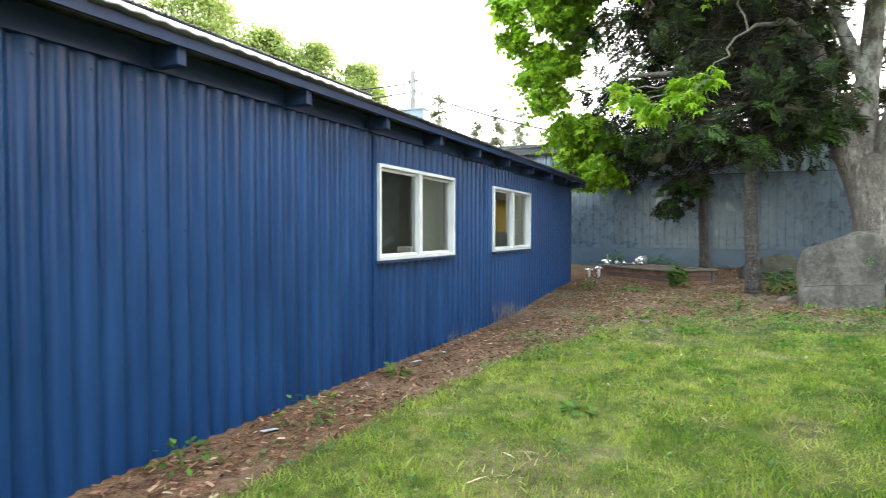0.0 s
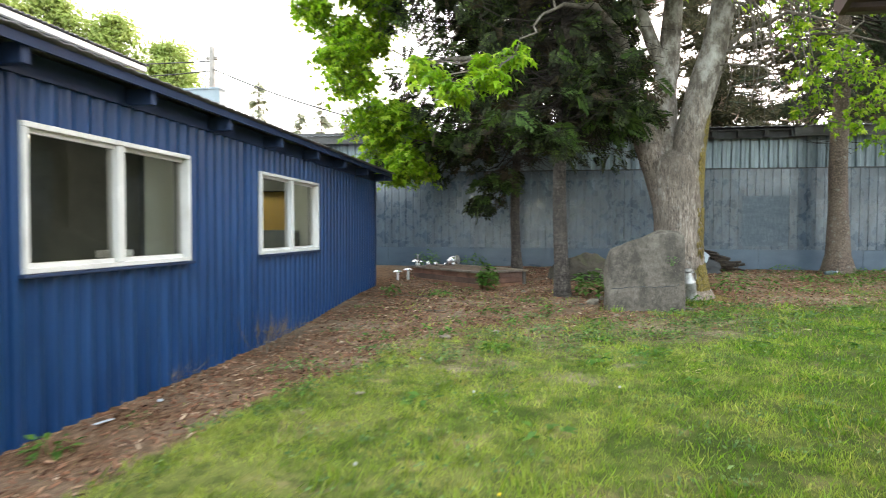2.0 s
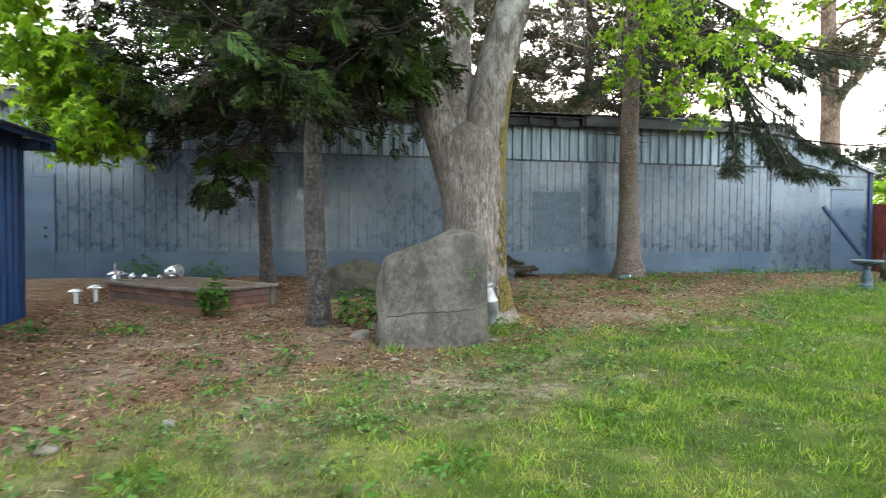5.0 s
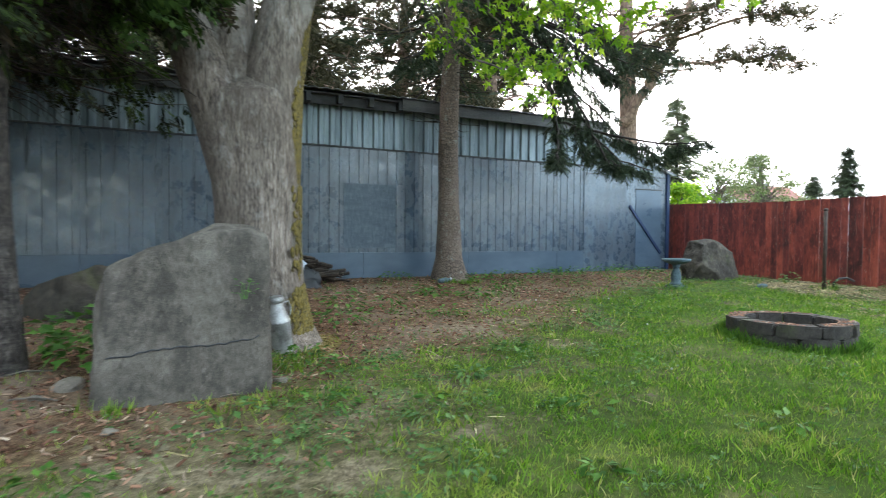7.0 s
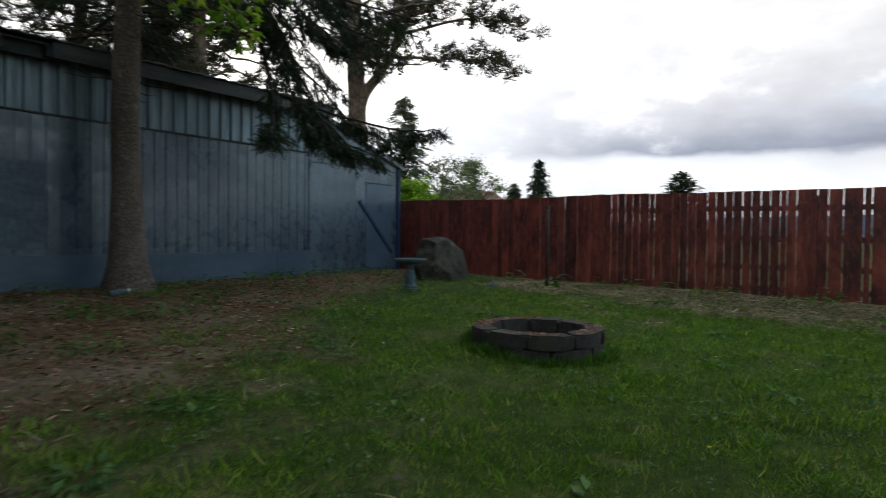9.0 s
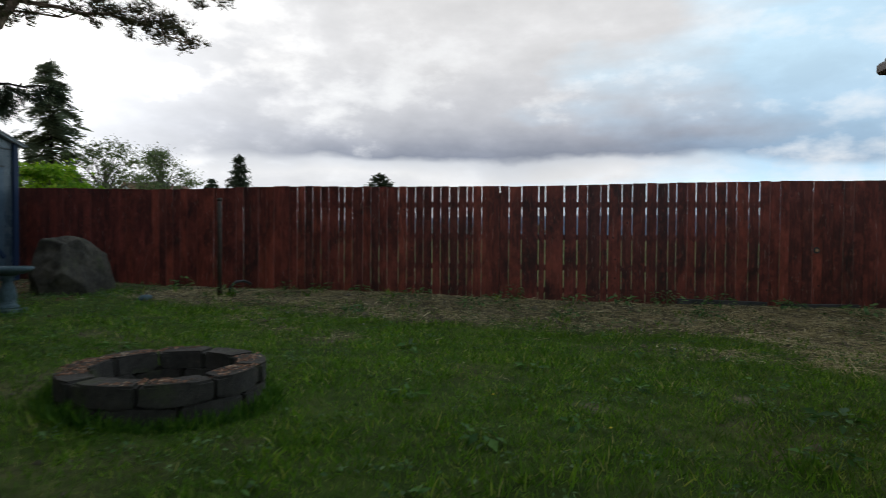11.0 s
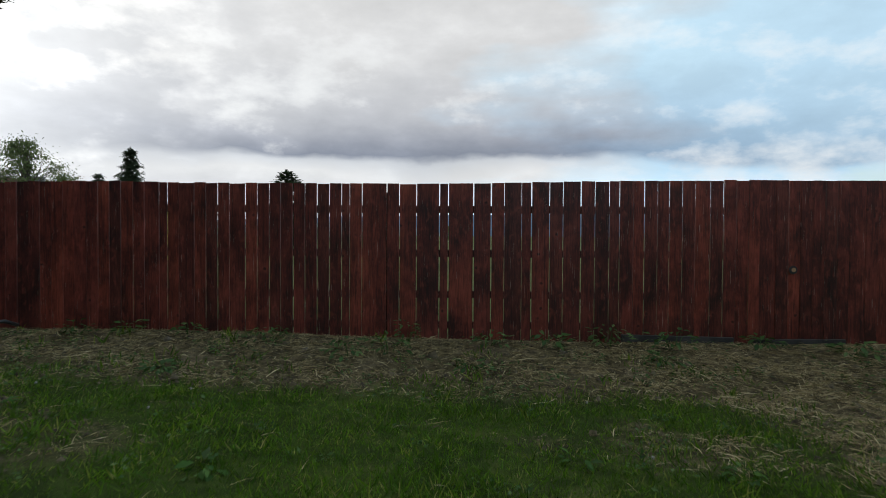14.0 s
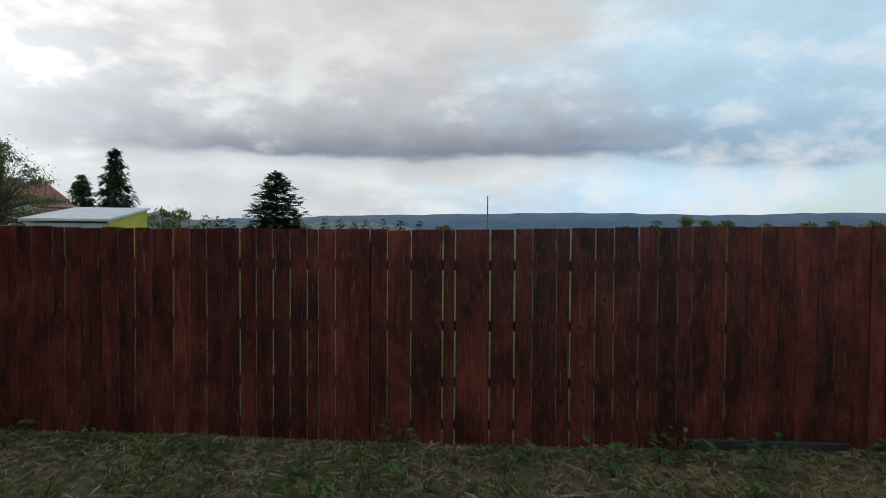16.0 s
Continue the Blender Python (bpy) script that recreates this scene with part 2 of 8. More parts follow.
# blue-grey plywood siding, streaked and half glossy
a = Mat("grey_painted_plywood")
streak = a.noise(3.2, 6.0, 0.65, (1, 1, 0.10))
blot = a.noise(0.8, 5.0, 0.6, (1, 1, 0.7))
brush = a.noise(28.0, 4.0, 0.6, (1, 1, 0.06))
fade = a.math("ADD", a.math("MULTIPLY", streak, 0.45), a.math("ADD", a.math("MULTIPLY", blot, 0.43), a.math("MULTIPLY", brush, 0.12)))
col = a.ramp(fade, [(0.40, (0.027, 0.041, 0.056)), (0.5, (0.052, 0.076, 0.102)), (0.60, (0.100, 0.138, 0.176))])
patchy = a.noise(2.6, 7.0, 0.72, (1, 1, 0.30))
col = a.mix(a.ramp(patchy, [(0.55, 0.0), (0.70, 0.30)]), col, (0.17, 0.21, 0.24))
smear = a.noise(6.5, 8.0, 0.72, (1, 1, 0.22))
col = a.mix(a.ramp(smear, [(0.50, 0.0), (0.62, 0.6)]), col, (0.030, 0.044, 0.058))
mottle = a.noise(5.0, 7.0, 0.70, (1, 1, 0.75))
col = a.mix(a.ramp(mottle, [(0.54, 0.0), (0.63, 0.55)]), col, (0.022, 0.032, 0.042))
a.set(Base_Color=col, Roughness=a.ramp(mottle, [(0.40, 0.20), (0.62, 0.46)]), Specular_IOR_Level=0.85)
a.bump(a.math("ADD", a.math("MULTIPLY", brush, 0.4), a.math("MULTIPLY", patchy, 0.6)), 0.32, 0.008)
M["plywood"] = a.m
a = Mat("scrubbed_dark_patch_sheet")
hatch = a.math("ADD", a.math("MULTIPLY", a.noise(22.0, 5.0, 0.7, (1, 1, 0.25), 0.8), 0.6), a.math("MULTIPLY", a.noise(7.0, 5.0, 0.7, (0.4, 1, 1.6)), 0.4))
a.set(Base_Color=a.ramp(hatch, [(0.40, (0.036, 0.054, 0.072)), (0.5, (0.060, 0.087, 0.112)), (0.62, (0.105, 0.142, 0.178))]), Roughness=0.5)
a.bump(hatch, 0.2, 0.003)
M["ply_patch"] = a.m
M["skirt"] = simple("blue_grey_skirt_paint", (0.046, 0.072, 0.102), (0.086, 0.124, 0.166), 2.0, 0.33, bump=0.1, stretch=(0.4, 1, 1))
a = Mat("corrugated_grey_metal")
streak = a.noise(5.0, 6.0, 0.65, (1, 1, 0.12))
rust = a.noise(2.0, 6.0, 0.7, (1, 1, 0.4))
col = a.ramp(streak, [(0.38, (0.11, 0.145, 0.165)), (0.62, (0.25, 0.30, 0.325))])
a.set(Base_Color=a.mix(a.ramp(rust, [(0.58, 0.0), (0.75, 0.55)]), col, (0.13, 0.115, 0.10)), Roughness=0.45, Metallic=0.35)
a.bump(streak, 0.1, 0.004)
M["band"] = a.m
M["weathered"] = simple("weathered_grey_board", (0.045, 0.044, 0.045), (0.13, 0.125, 0.12), 4.0, 0.85, bump=0.4, stretch=(0.15, 1, 1))
M["dark_wood"] = simple("dark_weathered_rafter", (0.030, 0.030, 0.032), (0.075, 0.075, 0.078), 6.0, 0.85, bump=0.3)


def wood(name, dark, mid, light, rough=0.7, along=(6, 6, 0.35), knots=True):
    a = Mat(name).shifted()
    grain = a.noise(14.0, 6.0, 0.65, along, 1.2)
    broad = a.noise(2.6, 6.0, 0.68, (1, 1, 0.55), 0.4)
    fibre = a.noise(90.0, 4.0, 0.7, (1, 1, 0.03))
    f = a.math("ADD", a.math("MULTIPLY", grain, 0.34), a.math("ADD", a.math("MULTIPLY", broad, 0.52), a.math("MULTIPLY", fibre, 0.14)))
    c = a.ramp(f, [(0.41, dark), (0.5, mid), (0.59, light)])
    tint = a.ramp(a.rand, [(0.0, (0.58, 0.64, 0.68)), (0.2, (0.88, 0.88, 0.88)), (0.6, (1.06, 0.99, 0.95)), (0.85, (1.25, 1.2, 1.0)), (1.0, (1.42, 1.4, 1.2))])
    c = a.mix(1.0, c, tint, "MULTIPLY")
    if knots:
        cells = a.flat_cells(3.0)
        some = a.ramp(a.noise(4.5, 1.0, 0.5), [(0.54, 0.0), (0.60, 1.0)])
        cells = a.math("ADD", cells, a.math("MULTIPLY", a.math("SUBTRACT", grain, 0.5), 0.12))
        c = a.mix(a.math("MULTIPLY", some, a.ramp(cells, [(0.05, 0.40), (0.24, 0.0)])), c, tuple(1.3 * v for v in light))
        c = a.mix(a.math("MULTIPLY", some, a.ramp(cells, [(0.03, 0.85), (0.075, 0.0)])), c, tuple(0.4 * v for v in dark))
        ticks = a.noise(1.0, 4.0, 0.65, (1.0, 16.0, 7.0))
        c = a.mix(a.ramp(ticks, [(0.56, 0.0), (0.68, 0.35)]), c, tuple(1.6 * v for v in light))
        drips = a.noise(1.0, 3.0, 0.6, (1.0, 26.0, 0.7))
        c = a.mix(a.ramp(drips, [(0.57, 0.0), (0.70, 0.6)]), c, tuple(0.45 * v for v in dark))
        cracks = a.noise(1.0, 1.0, 0.5, (1.0, 190.0, 3.2))
        c = a.mix(a.ramp(cracks, [(0.735, 0.0), (0.755, 0.9)]), c, (0.46, 0.37, 0.31))
    wear = a.noise(26.0, 4.0, 0.7, (1.5, 1.5, 0.05))
    c = a.mix(a.ramp(wear, [(0.70, 0.0), (0.82, 0.25)]), c, tuple(min(0.4, 2.0 * v + 0.03) for v in light))
    a.set(Base_Color=c, Roughness=a.ramp(grain, [(0.3, rough - 0.1), (0.7, rough + 0.1)]))
    a.bump(f, 0.45, 0.004)
    return a.m


M["fence"] = wood("red_brown_stained_cedar", (0.030, 0.0068, 0.0064), (0.128, 0.0235, 0.0185), (0.27, 0.060, 0.042), 0.5)
M["rail"] = wood("dark_fence_rail", (0.02, 0.009, 0.007), (0.045, 0.018, 0.013), (0.07, 0.03, 0.02), 0.8, (6, 0.35, 6), False)
M["planter"] = wood("old_reddish_planter_board", (0.075, 0.035, 0.024), (0.135, 0.066, 0.045), (0.21, 0.115, 0.08), 0.8, (0.5, 0.5, 8), False)
M["cap_wood"] = wood("grey_weathered_cap_board", (0.07, 0.055, 0.045), (0.14, 0.115, 0.095), (0.23, 0.195, 0.165), 0.85, (0.6, 0.6, 6), False)


def bark(name, dark, light, scale, stretch, lichen=None, amount=0.0, rough=0.9, dist=0.03):
    a = Mat(name)
    ridge = a.voronoi(scale, stretch, "DISTANCE_TO_EDGE")
    n1, n2 = a.noise(scale * 1.5, 6.0, 0.65, stretch), a.noise(2.2, 4.0)
    h = a.math("ADD", a.ramp(ridge, [(0.0, 0.10), (0.22, 0.42)]), a.math("ADD", a.math("MULTIPLY", n1, 0.75), a.math("MULTIPLY", a.noise(70.0, 5.0, 0.7, (1, 1, 0.5)), 0.35)))
    c = a.ramp(h, [(0.55, dark), (0.85, tuple(0.5 * (p + q) for p, q in zip(dark, light))), (1.0, light)])
    c = a.mix(a.ramp(n2, [(0.35, 0.0), (0.7, 0.4)]), c, tuple(1.25 * v for v in light))
    if lichen:
        spots = a.noise(9.0, 6.0, 0.7)
        c = a.mix(a.ramp(spots, [(0.62 - 0.12 * amount, 0.0), (0.66 - 0.10 * amount, 0.85)]), c, lichen)
    a.set(Base_Color=c, Roughness=rough)
    a.bump(h, 0.8, dist)
    return a.m


a = Mat("grey_maple_bark")
furrow = a.noise(60.0, 6.0, 0.7, (1, 1, 0.11), 0.4)
plates = a.noise(13.0, 5.0, 0.65, (1, 1, 0.22))
broad = a.noise(1.6, 4.0, 0.6, (1, 1, 0.6))
scales_ = a.ramp(a.voronoi(44.0, (1, 1, 0.30), "DISTANCE_TO_EDGE"), [(0.0, 0.20), (0.25, 0.72)])
h = a.math("ADD", a.math("MULTIPLY", furrow, 0.62), a.math("ADD", a.math("MULTIPLY", plates, 0.28), a.math("MULTIPLY", scales_, 0.10)))
c = a.ramp(h, [(0.40, (0.042, 0.031, 0.024)), (0.47, (0.150, 0.116, 0.090)), (0.54, (0.25, 0.200, 0.162)), (0.63, (0.42, 0.352, 0.295))])
c = a.mix(a.ramp(broad, [(0.42, 0.60), (0.58, 0.0)]), c, (0.085, 0.066, 0.050))
# the young leaders are smoother and paler, with dark scars
young = a.n.new("ShaderNodeSeparateXYZ")
a.l.new(a.vec, young.inputs[0])
up_ = a.ramp(a.math("ADD", a.math("MULTIPLY", young.outputs[2], 0.2), a.math("MULTIPLY", a.noise(3.0, 4.0, 0.6), 0.35)), [(0.76, 0.0), (0.92, 0.7)])
pale = a.ramp(a.noise(4.2, 7.0, 0.72, (1, 1, 0.6)), [(0.42, (0.075, 0.060, 0.047)), (0.50, (0.19, 0.165, 0.135)), (0.55, (0.36, 0.33, 0.29)), (0.66, (0.52, 0.49, 0.44))])
c = a.mix(up_, c, pale)
c = a.mix(a.ramp(a.noise(7.0, 6.0, 0.72, (1, 1, 0.6)), [(0.56, 0.0), (0.68, 0.45)]), c, (0.43, 0.40, 0.365))
a.set(Base_Color=c, Roughness=0.92)
a.bump(h, 1.0, 0.035)
M["maple_bark"] = a.m
a = Mat("ringed_brown_cedar_bark")
rings = a.noise(5.5, 6.0, 0.68, (0.55, 0.55, 3.4), 0.5)
flakes = a.noise(26.0, 6.0, 0.72, (1, 1, 0.6))
h = a.math("ADD", a.math("MULTIPLY", rings, 0.36), a.math("MULTIPLY", flakes, 0.64))
c = a.ramp(h, [(0.41, (0.014, 0.010, 0.008)), (0.48, (0.036, 0.028, 0.023)), (0.56, (0.078, 0.064, 0.054)), (0.66, (0.155, 0.133, 0.115))])
c = a.mix(a.ramp(a.noise(3.0, 6.0, 0.7, (0.7, 0.7, 1.6)), [(0.54, 0.0), (0.70, 0.4)]), c, (0.16, 0.147, 0.13))
a.set(Base_Color=c, Roughness=0.95)
a.bump(h, 1.0, 0.03)
M["cedar_bark"] = a.m
M["spruce_bark"] = bark("scaly_spruce_bark", (0.040, 0.027, 0.020), (0.205, 0.150, 0.115), 22.0, (1, 1, 0.7), (0.26, 0.25, 0.22), 0.3)
M["pine_bark"] = bark("reddish_pine_bark", (0.07, 0.042, 0.028), (0.24, 0.155, 0.105), 9.0, (1, 1, 0.4))
M["twig"] = simple("grey_brown_twig", (0.06, 0.048, 0.036), (0.15, 0.125, 0.10), 12.0, 0.9)
M["dead_twig"] = simple("dead_brown_twig", (0.014, 0.010, 0.008), (0.038, 0.027, 0.021), 12.0, 0.95)
M["moss"] = simple("ochre_green_moss", (0.052, 0.040, 0.008), (0.20, 0.145, 0.028), 30.0, 0.95, bump=0.8, dist=0.02)


def leaf_mat(name, stops, through, rough=0.5):
    a = Mat(name)
    r = a.island()
    c = a.ramp(r, stops)
    v = a.noise(40.0, 2.0)
    c = a.mix(a.ramp(v, [(0.3, 0.35), (0.7, 0.0)]), c, tuple(0.6 * x for x in stops[0][1]))
    a.leafy(c, through, rough)
    return a.m


M["maple_leaf"] = leaf_mat("fresh_maple_leaf", [(0.0, (0.09, 0.20, 0.010)), (0.35, (0.19, 0.38, 0.014)), (0.8, (0.32, 0.52, 0.025)), (1.0, (0.50, 0.62, 0.07))], 0.6)
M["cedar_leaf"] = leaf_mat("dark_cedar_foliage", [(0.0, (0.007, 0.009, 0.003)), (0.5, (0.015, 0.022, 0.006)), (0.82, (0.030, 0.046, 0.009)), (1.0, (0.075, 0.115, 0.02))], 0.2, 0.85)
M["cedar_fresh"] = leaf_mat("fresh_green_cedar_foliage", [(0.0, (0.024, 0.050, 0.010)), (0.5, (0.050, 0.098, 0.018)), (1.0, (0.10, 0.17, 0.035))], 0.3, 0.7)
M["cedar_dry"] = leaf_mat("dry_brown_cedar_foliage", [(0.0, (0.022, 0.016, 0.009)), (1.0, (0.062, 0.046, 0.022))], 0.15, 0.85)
M["spruce_leaf"] = leaf_mat("dark_spruce_needles", [(0.0, (0.022, 0.035, 0.020)), (0.6, (0.044, 0.064, 0.034)), (1.0, (0.085, 0.110, 0.055))], 0.3, 0.7)
M["pine_leaf"] = leaf_mat("grey_green_pine_needles", [(0.0, (0.030, 0.030, 0.014)), (0.6, (0.066, 0.060, 0.026)), (1.0, (0.13, 0.105, 0.05))], 0.2, 0.75)
# far_leaf, hazy_leaf, soft_conifer, pale_conifer: distance haze put into paler leaf colour
M["far_leaf"] = leaf_mat("light_green_tree_leaves", [(0.0, (0.09, 0.125, 0.05)), (0.6, (0.15, 0.195, 0.075)), (1.0, (0.24, 0.28, 0.12))], 0.4, 0.8)
M["hazy_leaf"] = leaf_mat("haze_paled_tree_leaves", [(0.0, (0.25, 0.33, 0.09)), (0.6, (0.34, 0.42, 0.12)), (1.0, (0.46, 0.52, 0.20))], 0.55, 0.8)
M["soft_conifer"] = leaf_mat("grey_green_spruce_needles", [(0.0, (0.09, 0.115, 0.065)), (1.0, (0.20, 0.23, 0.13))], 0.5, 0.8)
M["far_conifer"] = leaf_mat("far_dark_conifer_needles", [(0.0, (0.030, 0.046, 0.026)), (1.0, (0.082, 0.108, 0.052))], 0.3, 0.8)
M["pale_conifer"] = leaf_mat("haze_paled_conifer_needles", [(0.0, (0.26, 0.29, 0.20)), (1.0, (0.42, 0.45, 0.32))], 0.7, 0.8)
M["clover"] = leaf_mat("grey_green_clover", [(0.0, (0.045, 0.105, 0.028)), (0.6, (0.085, 0.180, 0.045)), (1.0, (0.19, 0.30, 0.10))], 0.35)
M["weed"] = leaf_mat("green_weed_leaf", [(0.0, (0.035, 0.100, 0.014)), (0.6, (0.072, 0.185, 0.025)), (1.0, (0.145, 0.29, 0.05))], 0.4)
a = Mat("lawn_grass_blades")
blade = a.ramp(a.island(), [(0.0, (0.040, 0.105, 0.008)), (0.40, (0.105, 0.235, 0.013)), (0.8, (0.21, 0.38, 0.024)), (0.93, (0.36, 0.40, 0.07)), (1.0, (0.56, 0.49, 0.22))])
# drier towards the blue building, lusher towards the fence
lawn_x = a.n.new("ShaderNodeSeparateXYZ")
a.l.new(a.vec, lawn_x.inputs[0])
dryness = a.math("ADD", a.noise(1.3, 6.0, 0.7), a.math("MULTIPLY", lawn_x.outputs[0], -0.034))
blade = a.mix(a.ramp(dryness, [(0.36, 0.0), (0.47, 0.40), (0.60, 0.72)]), blade, (0.43, 0.49, 0.10))
blade = a.mix(a.ramp(a.noise(1.7, 4.0, 0.6), [(0.50, 0.0), (0.64, 0.5)]), blade, (0.055, 0.125, 0.012))
blade = a.mix(a.ramp(a.noise(6.0, 4.0, 0.65), [(0.48, 0.0), (0.62, 0.6)]), blade, (0.040, 0.092, 0.012))
blade = a.mix(a.ramp(a.noise(4.3, 3.0, 0.6, (1, 1, 1), 0.3), [(0.56, 0.0), (0.70, 0.3)]), blade, (0.19, 0.27, 0.05))
blade = a.mix(a.math("MULTIPLY", a.ramp(a.noise(5.2, 5.0, 0.7), [(0.55, 0.0), (0.64, 0.6)]), a.ramp(dryness, [(0.30, 0.15), (0.52, 1.0)])), blade, (0.36, 0.28, 0.10))
blade = a.mix(a.ramp(a.noise(3.1, 5.0, 0.65, (1, 1, 1), 0.5), [(0.53, 0.0), (0.62, 0.6)]), blade, (0.085, 0.20, 0.018))
a.leafy(blade, 0.45, 0.5)
M["grass"] = a.m
M["rim_grass"] = leaf_mat("dark_uncut_grass", [(0.0, (0.034, 0.090, 0.010)), (0.6, (0.070, 0.165, 0.014)), (1.0, (0.15, 0.27, 0.022))], 0.4, 0.6)
M["straw"] = leaf_mat("dry_straw", [(0.0, (0.20, 0.150, 0.070)), (0.5, (0.46, 0.37, 0.185)), (1.0, (0.78, 0.68, 0.42))], 0.2, 0.8)
a = Mat("bark_mulch_chips")
a.set(Base_Color=a.ramp(a.island(), [(0.0, (0.045, 0.022, 0.014)), (0.45, (0.150, 0.074, 0.045)), (0.8, (0.26, 0.132, 0.082)), (0.94, (0.33, 0.205, 0.14)), (1.0, (0.46, 0.36, 0.26))]), Roughness=0.9, Specular_IOR_Level=0.15)
M["chips"] = a.m

# ground: turf soil, mulch and bare straw-strewn soil, by the zone attribute
a = Mat("turf_and_soil")
zone = a.attr("zone")
sep = a.n.new("ShaderNodeSeparateColor")
a.l.new(zone.outputs["Color"], sep.inputs[0])
n1, n2, n3 = a.noise(1.1, 6.0, 0.6), a.noise(9.0, 6.0, 0.7), a.noise(70.0, 4.0, 0.7)
turf = a.ramp(a.math("ADD", a.math("MULTIPLY", n1, 0.5), a.math("MULTIPLY", n2, 0.5)), [(0.40, (0.018, 0.034, 0.006)), (0.5, (0.042, 0.072, 0.010)), (0.60, (0.085, 0.115, 0.020))])
ground_x = a.n.new("ShaderNodeSeparateXYZ")
a.l.new(a.vec, ground_x.inputs[0])
dry_ground = a.math("ADD", a.noise(1.3, 6.0, 0.7), a.math("MULTIPLY", ground_x.outputs[0], -0.034))
turf = a.mix(a.ramp(dry_ground, [(0.40, 0.0), (0.60, 0.7)]), turf, (0.21, 0.215, 0.065))
turf = a.mix(a.ramp(n3, [(0.4, 0.6), (0.62, 0.0)]), turf, (0.024, 0.032, 0.010))
turf = a.mix(a.ramp(a.noise(190.0, 3.0, 0.7), [(0.52, 0.0), (0.66, 0.7)]), turf, (0.13, 0.20, 0.035))
bare = a.noise(2.3, 5.0, 0.62, (1, 1, 1), 0.4)
turf = a.mix(a.math("MULTIPLY", a.ramp(bare, [(0.56, 0.0), (0.68, 0.8)]), a.ramp(dry_ground, [(0.30, 0.2), (0.52, 1.0)])), turf, (0.21, 0.17, 0.085))
turf = a.mix(a.ramp(a.noise(6.0, 4.0, 0.65), [(0.50, 0.0), (0.62, 0.6)]), turf, (0.028, 0.046, 0.010))
mulch = a.ramp(a.math("ADD", a.math("MULTIPLY", n2, 0.5), a.math("MULTIPLY", n3, 0.5)), [(0.40, (0.036, 0.020, 0.011)), (0.5, (0.110, 0.062, 0.036)), (0.60, (0.23, 0.145, 0.09))])
mulch = a.mix(a.ramp(n1, [(0.45, 0.0), (0.65, 0.5)]), mulch, (0.22, 0.18, 0.135))
soil = a.ramp(a.math("ADD", a.math("MULTIPLY", n2, 0.6), a.math("MULTIPLY", n3, 0.4)), [(0.40, (0.034, 0.027, 0.013)), (0.5, (0.086, 0.071, 0.036)), (0.60, (0.19, 0.16, 0.085))])
soil = a.mix(a.ramp(a.noise(1.9, 4.0, 0.6), [(0.54, 0.0), (0.66, 0.5)]), soil, (0.21, 0.165, 0.11))
c = a.mix(sep.outputs[0], turf, mulch)
c = a.mix(sep.outputs[1], c, soil)
scuffed = a.ramp(a.math("ADD", a.math("MULTIPLY", n2, 0.5), a.math("MULTIPLY", n3, 0.5)), [(0.38, (0.085, 0.066, 0.042)), (0.5, (0.185, 0.145, 0.098)), (0.62, (0.30, 0.245, 0.17))])
c = a.mix(a.math("MULTIPLY", zone.outputs["Alpha"], a.ramp(n2, [(0.40, 0.45), (0.56, 1.0)])), c, scuffed)
field = a.ramp(a.noise(0.05, 4.0), [(0.4, (0.060, 0.080, 0.022)), (0.6, (0.105, 0.125, 0.04))])
c = a.mix(sep.outputs[2], c, field)
a.set(Base_Color=c, Roughness=0.95, Specular_IOR_Level=0.08)
a.bump(a.math("ADD", a.math("MULTIPLY", n2, 0.6), a.math("MULTIPLY", n3, 0.4)), 0.7, 0.03)
M["ground"] = a.m


def stone_mat(name, dark, light, lichen, moss=0.0, stained=False):
    a = Mat(name)
    n1, n2, n3 = a.noise(1.7, 6.0, 0.65), a.noise(14.0, 6.0, 0.7), a.noise(120.0, 3.0)
    f = a.math("ADD", a.math("MULTIPLY", n1, 0.5), a.math("ADD", a.math("MULTIPLY", n2, 0.35), a.math("MULTIPLY", n3, 0.15)))
    c = a.ramp(f, [(0.41, dark), (0.5, tuple(0.5 * (p + q) for p, q in zip(dark, light))), (0.60, light)])
    c = a.mix(a.ramp(a.noise(6.0, 6.0, 0.72), [(0.60, 0.0), (0.70, 0.6)]), c, lichen)
    if moss:
        c = a.mix(a.ramp(a.noise(2.6, 5.0, 0.65), [(0.60 - 0.1 * moss, 0.0), (0.70 - 0.1 * moss, 0.6)]), c, (0.060, 0.068, 0.022))
    if stained:
        c = a.mix(a.ramp(a.noise(3.4, 5.0, 0.65, (1, 1, 0.45)), [(0.50, 0.0), (0.62, 0.65)]), c, tuple(0.75 * v for v in dark))
        c = a.mix(a.ramp(a.noise(2.1, 5.0, 0.7, (1, 1, 0.6)), [(0.56, 0.0), (0.70, 0.5)]), c, tuple(1.25 * v for v in light))
    scratch = a.noise(38.0, 5.0, 0.75, (1, 1, 0.35), 0.6)
    c = a.mix(a.ramp(scratch, [(0.36, 0.6), (0.46, 0.0)]), c, tuple(0.6 * v for v in dark))
    c = a.mix(a.ramp(a.noise(55.0, 4.0, 0.7, (0.8, 0.8, 0.5)), [(0.58, 0.0), (0.70, 0.5)]), c, tuple(1.35 * v for v in light))
    a.set(Base_Color=c, Roughness=0.9)
    a.bump(a.math("ADD", a.math("MULTIPLY", n2, 0.45), a.math("ADD", a.math("MULTIPLY", n3, 0.25), a.math("MULTIPLY", scratch, 0.3))), 0.85, 0.03)
    return a.m


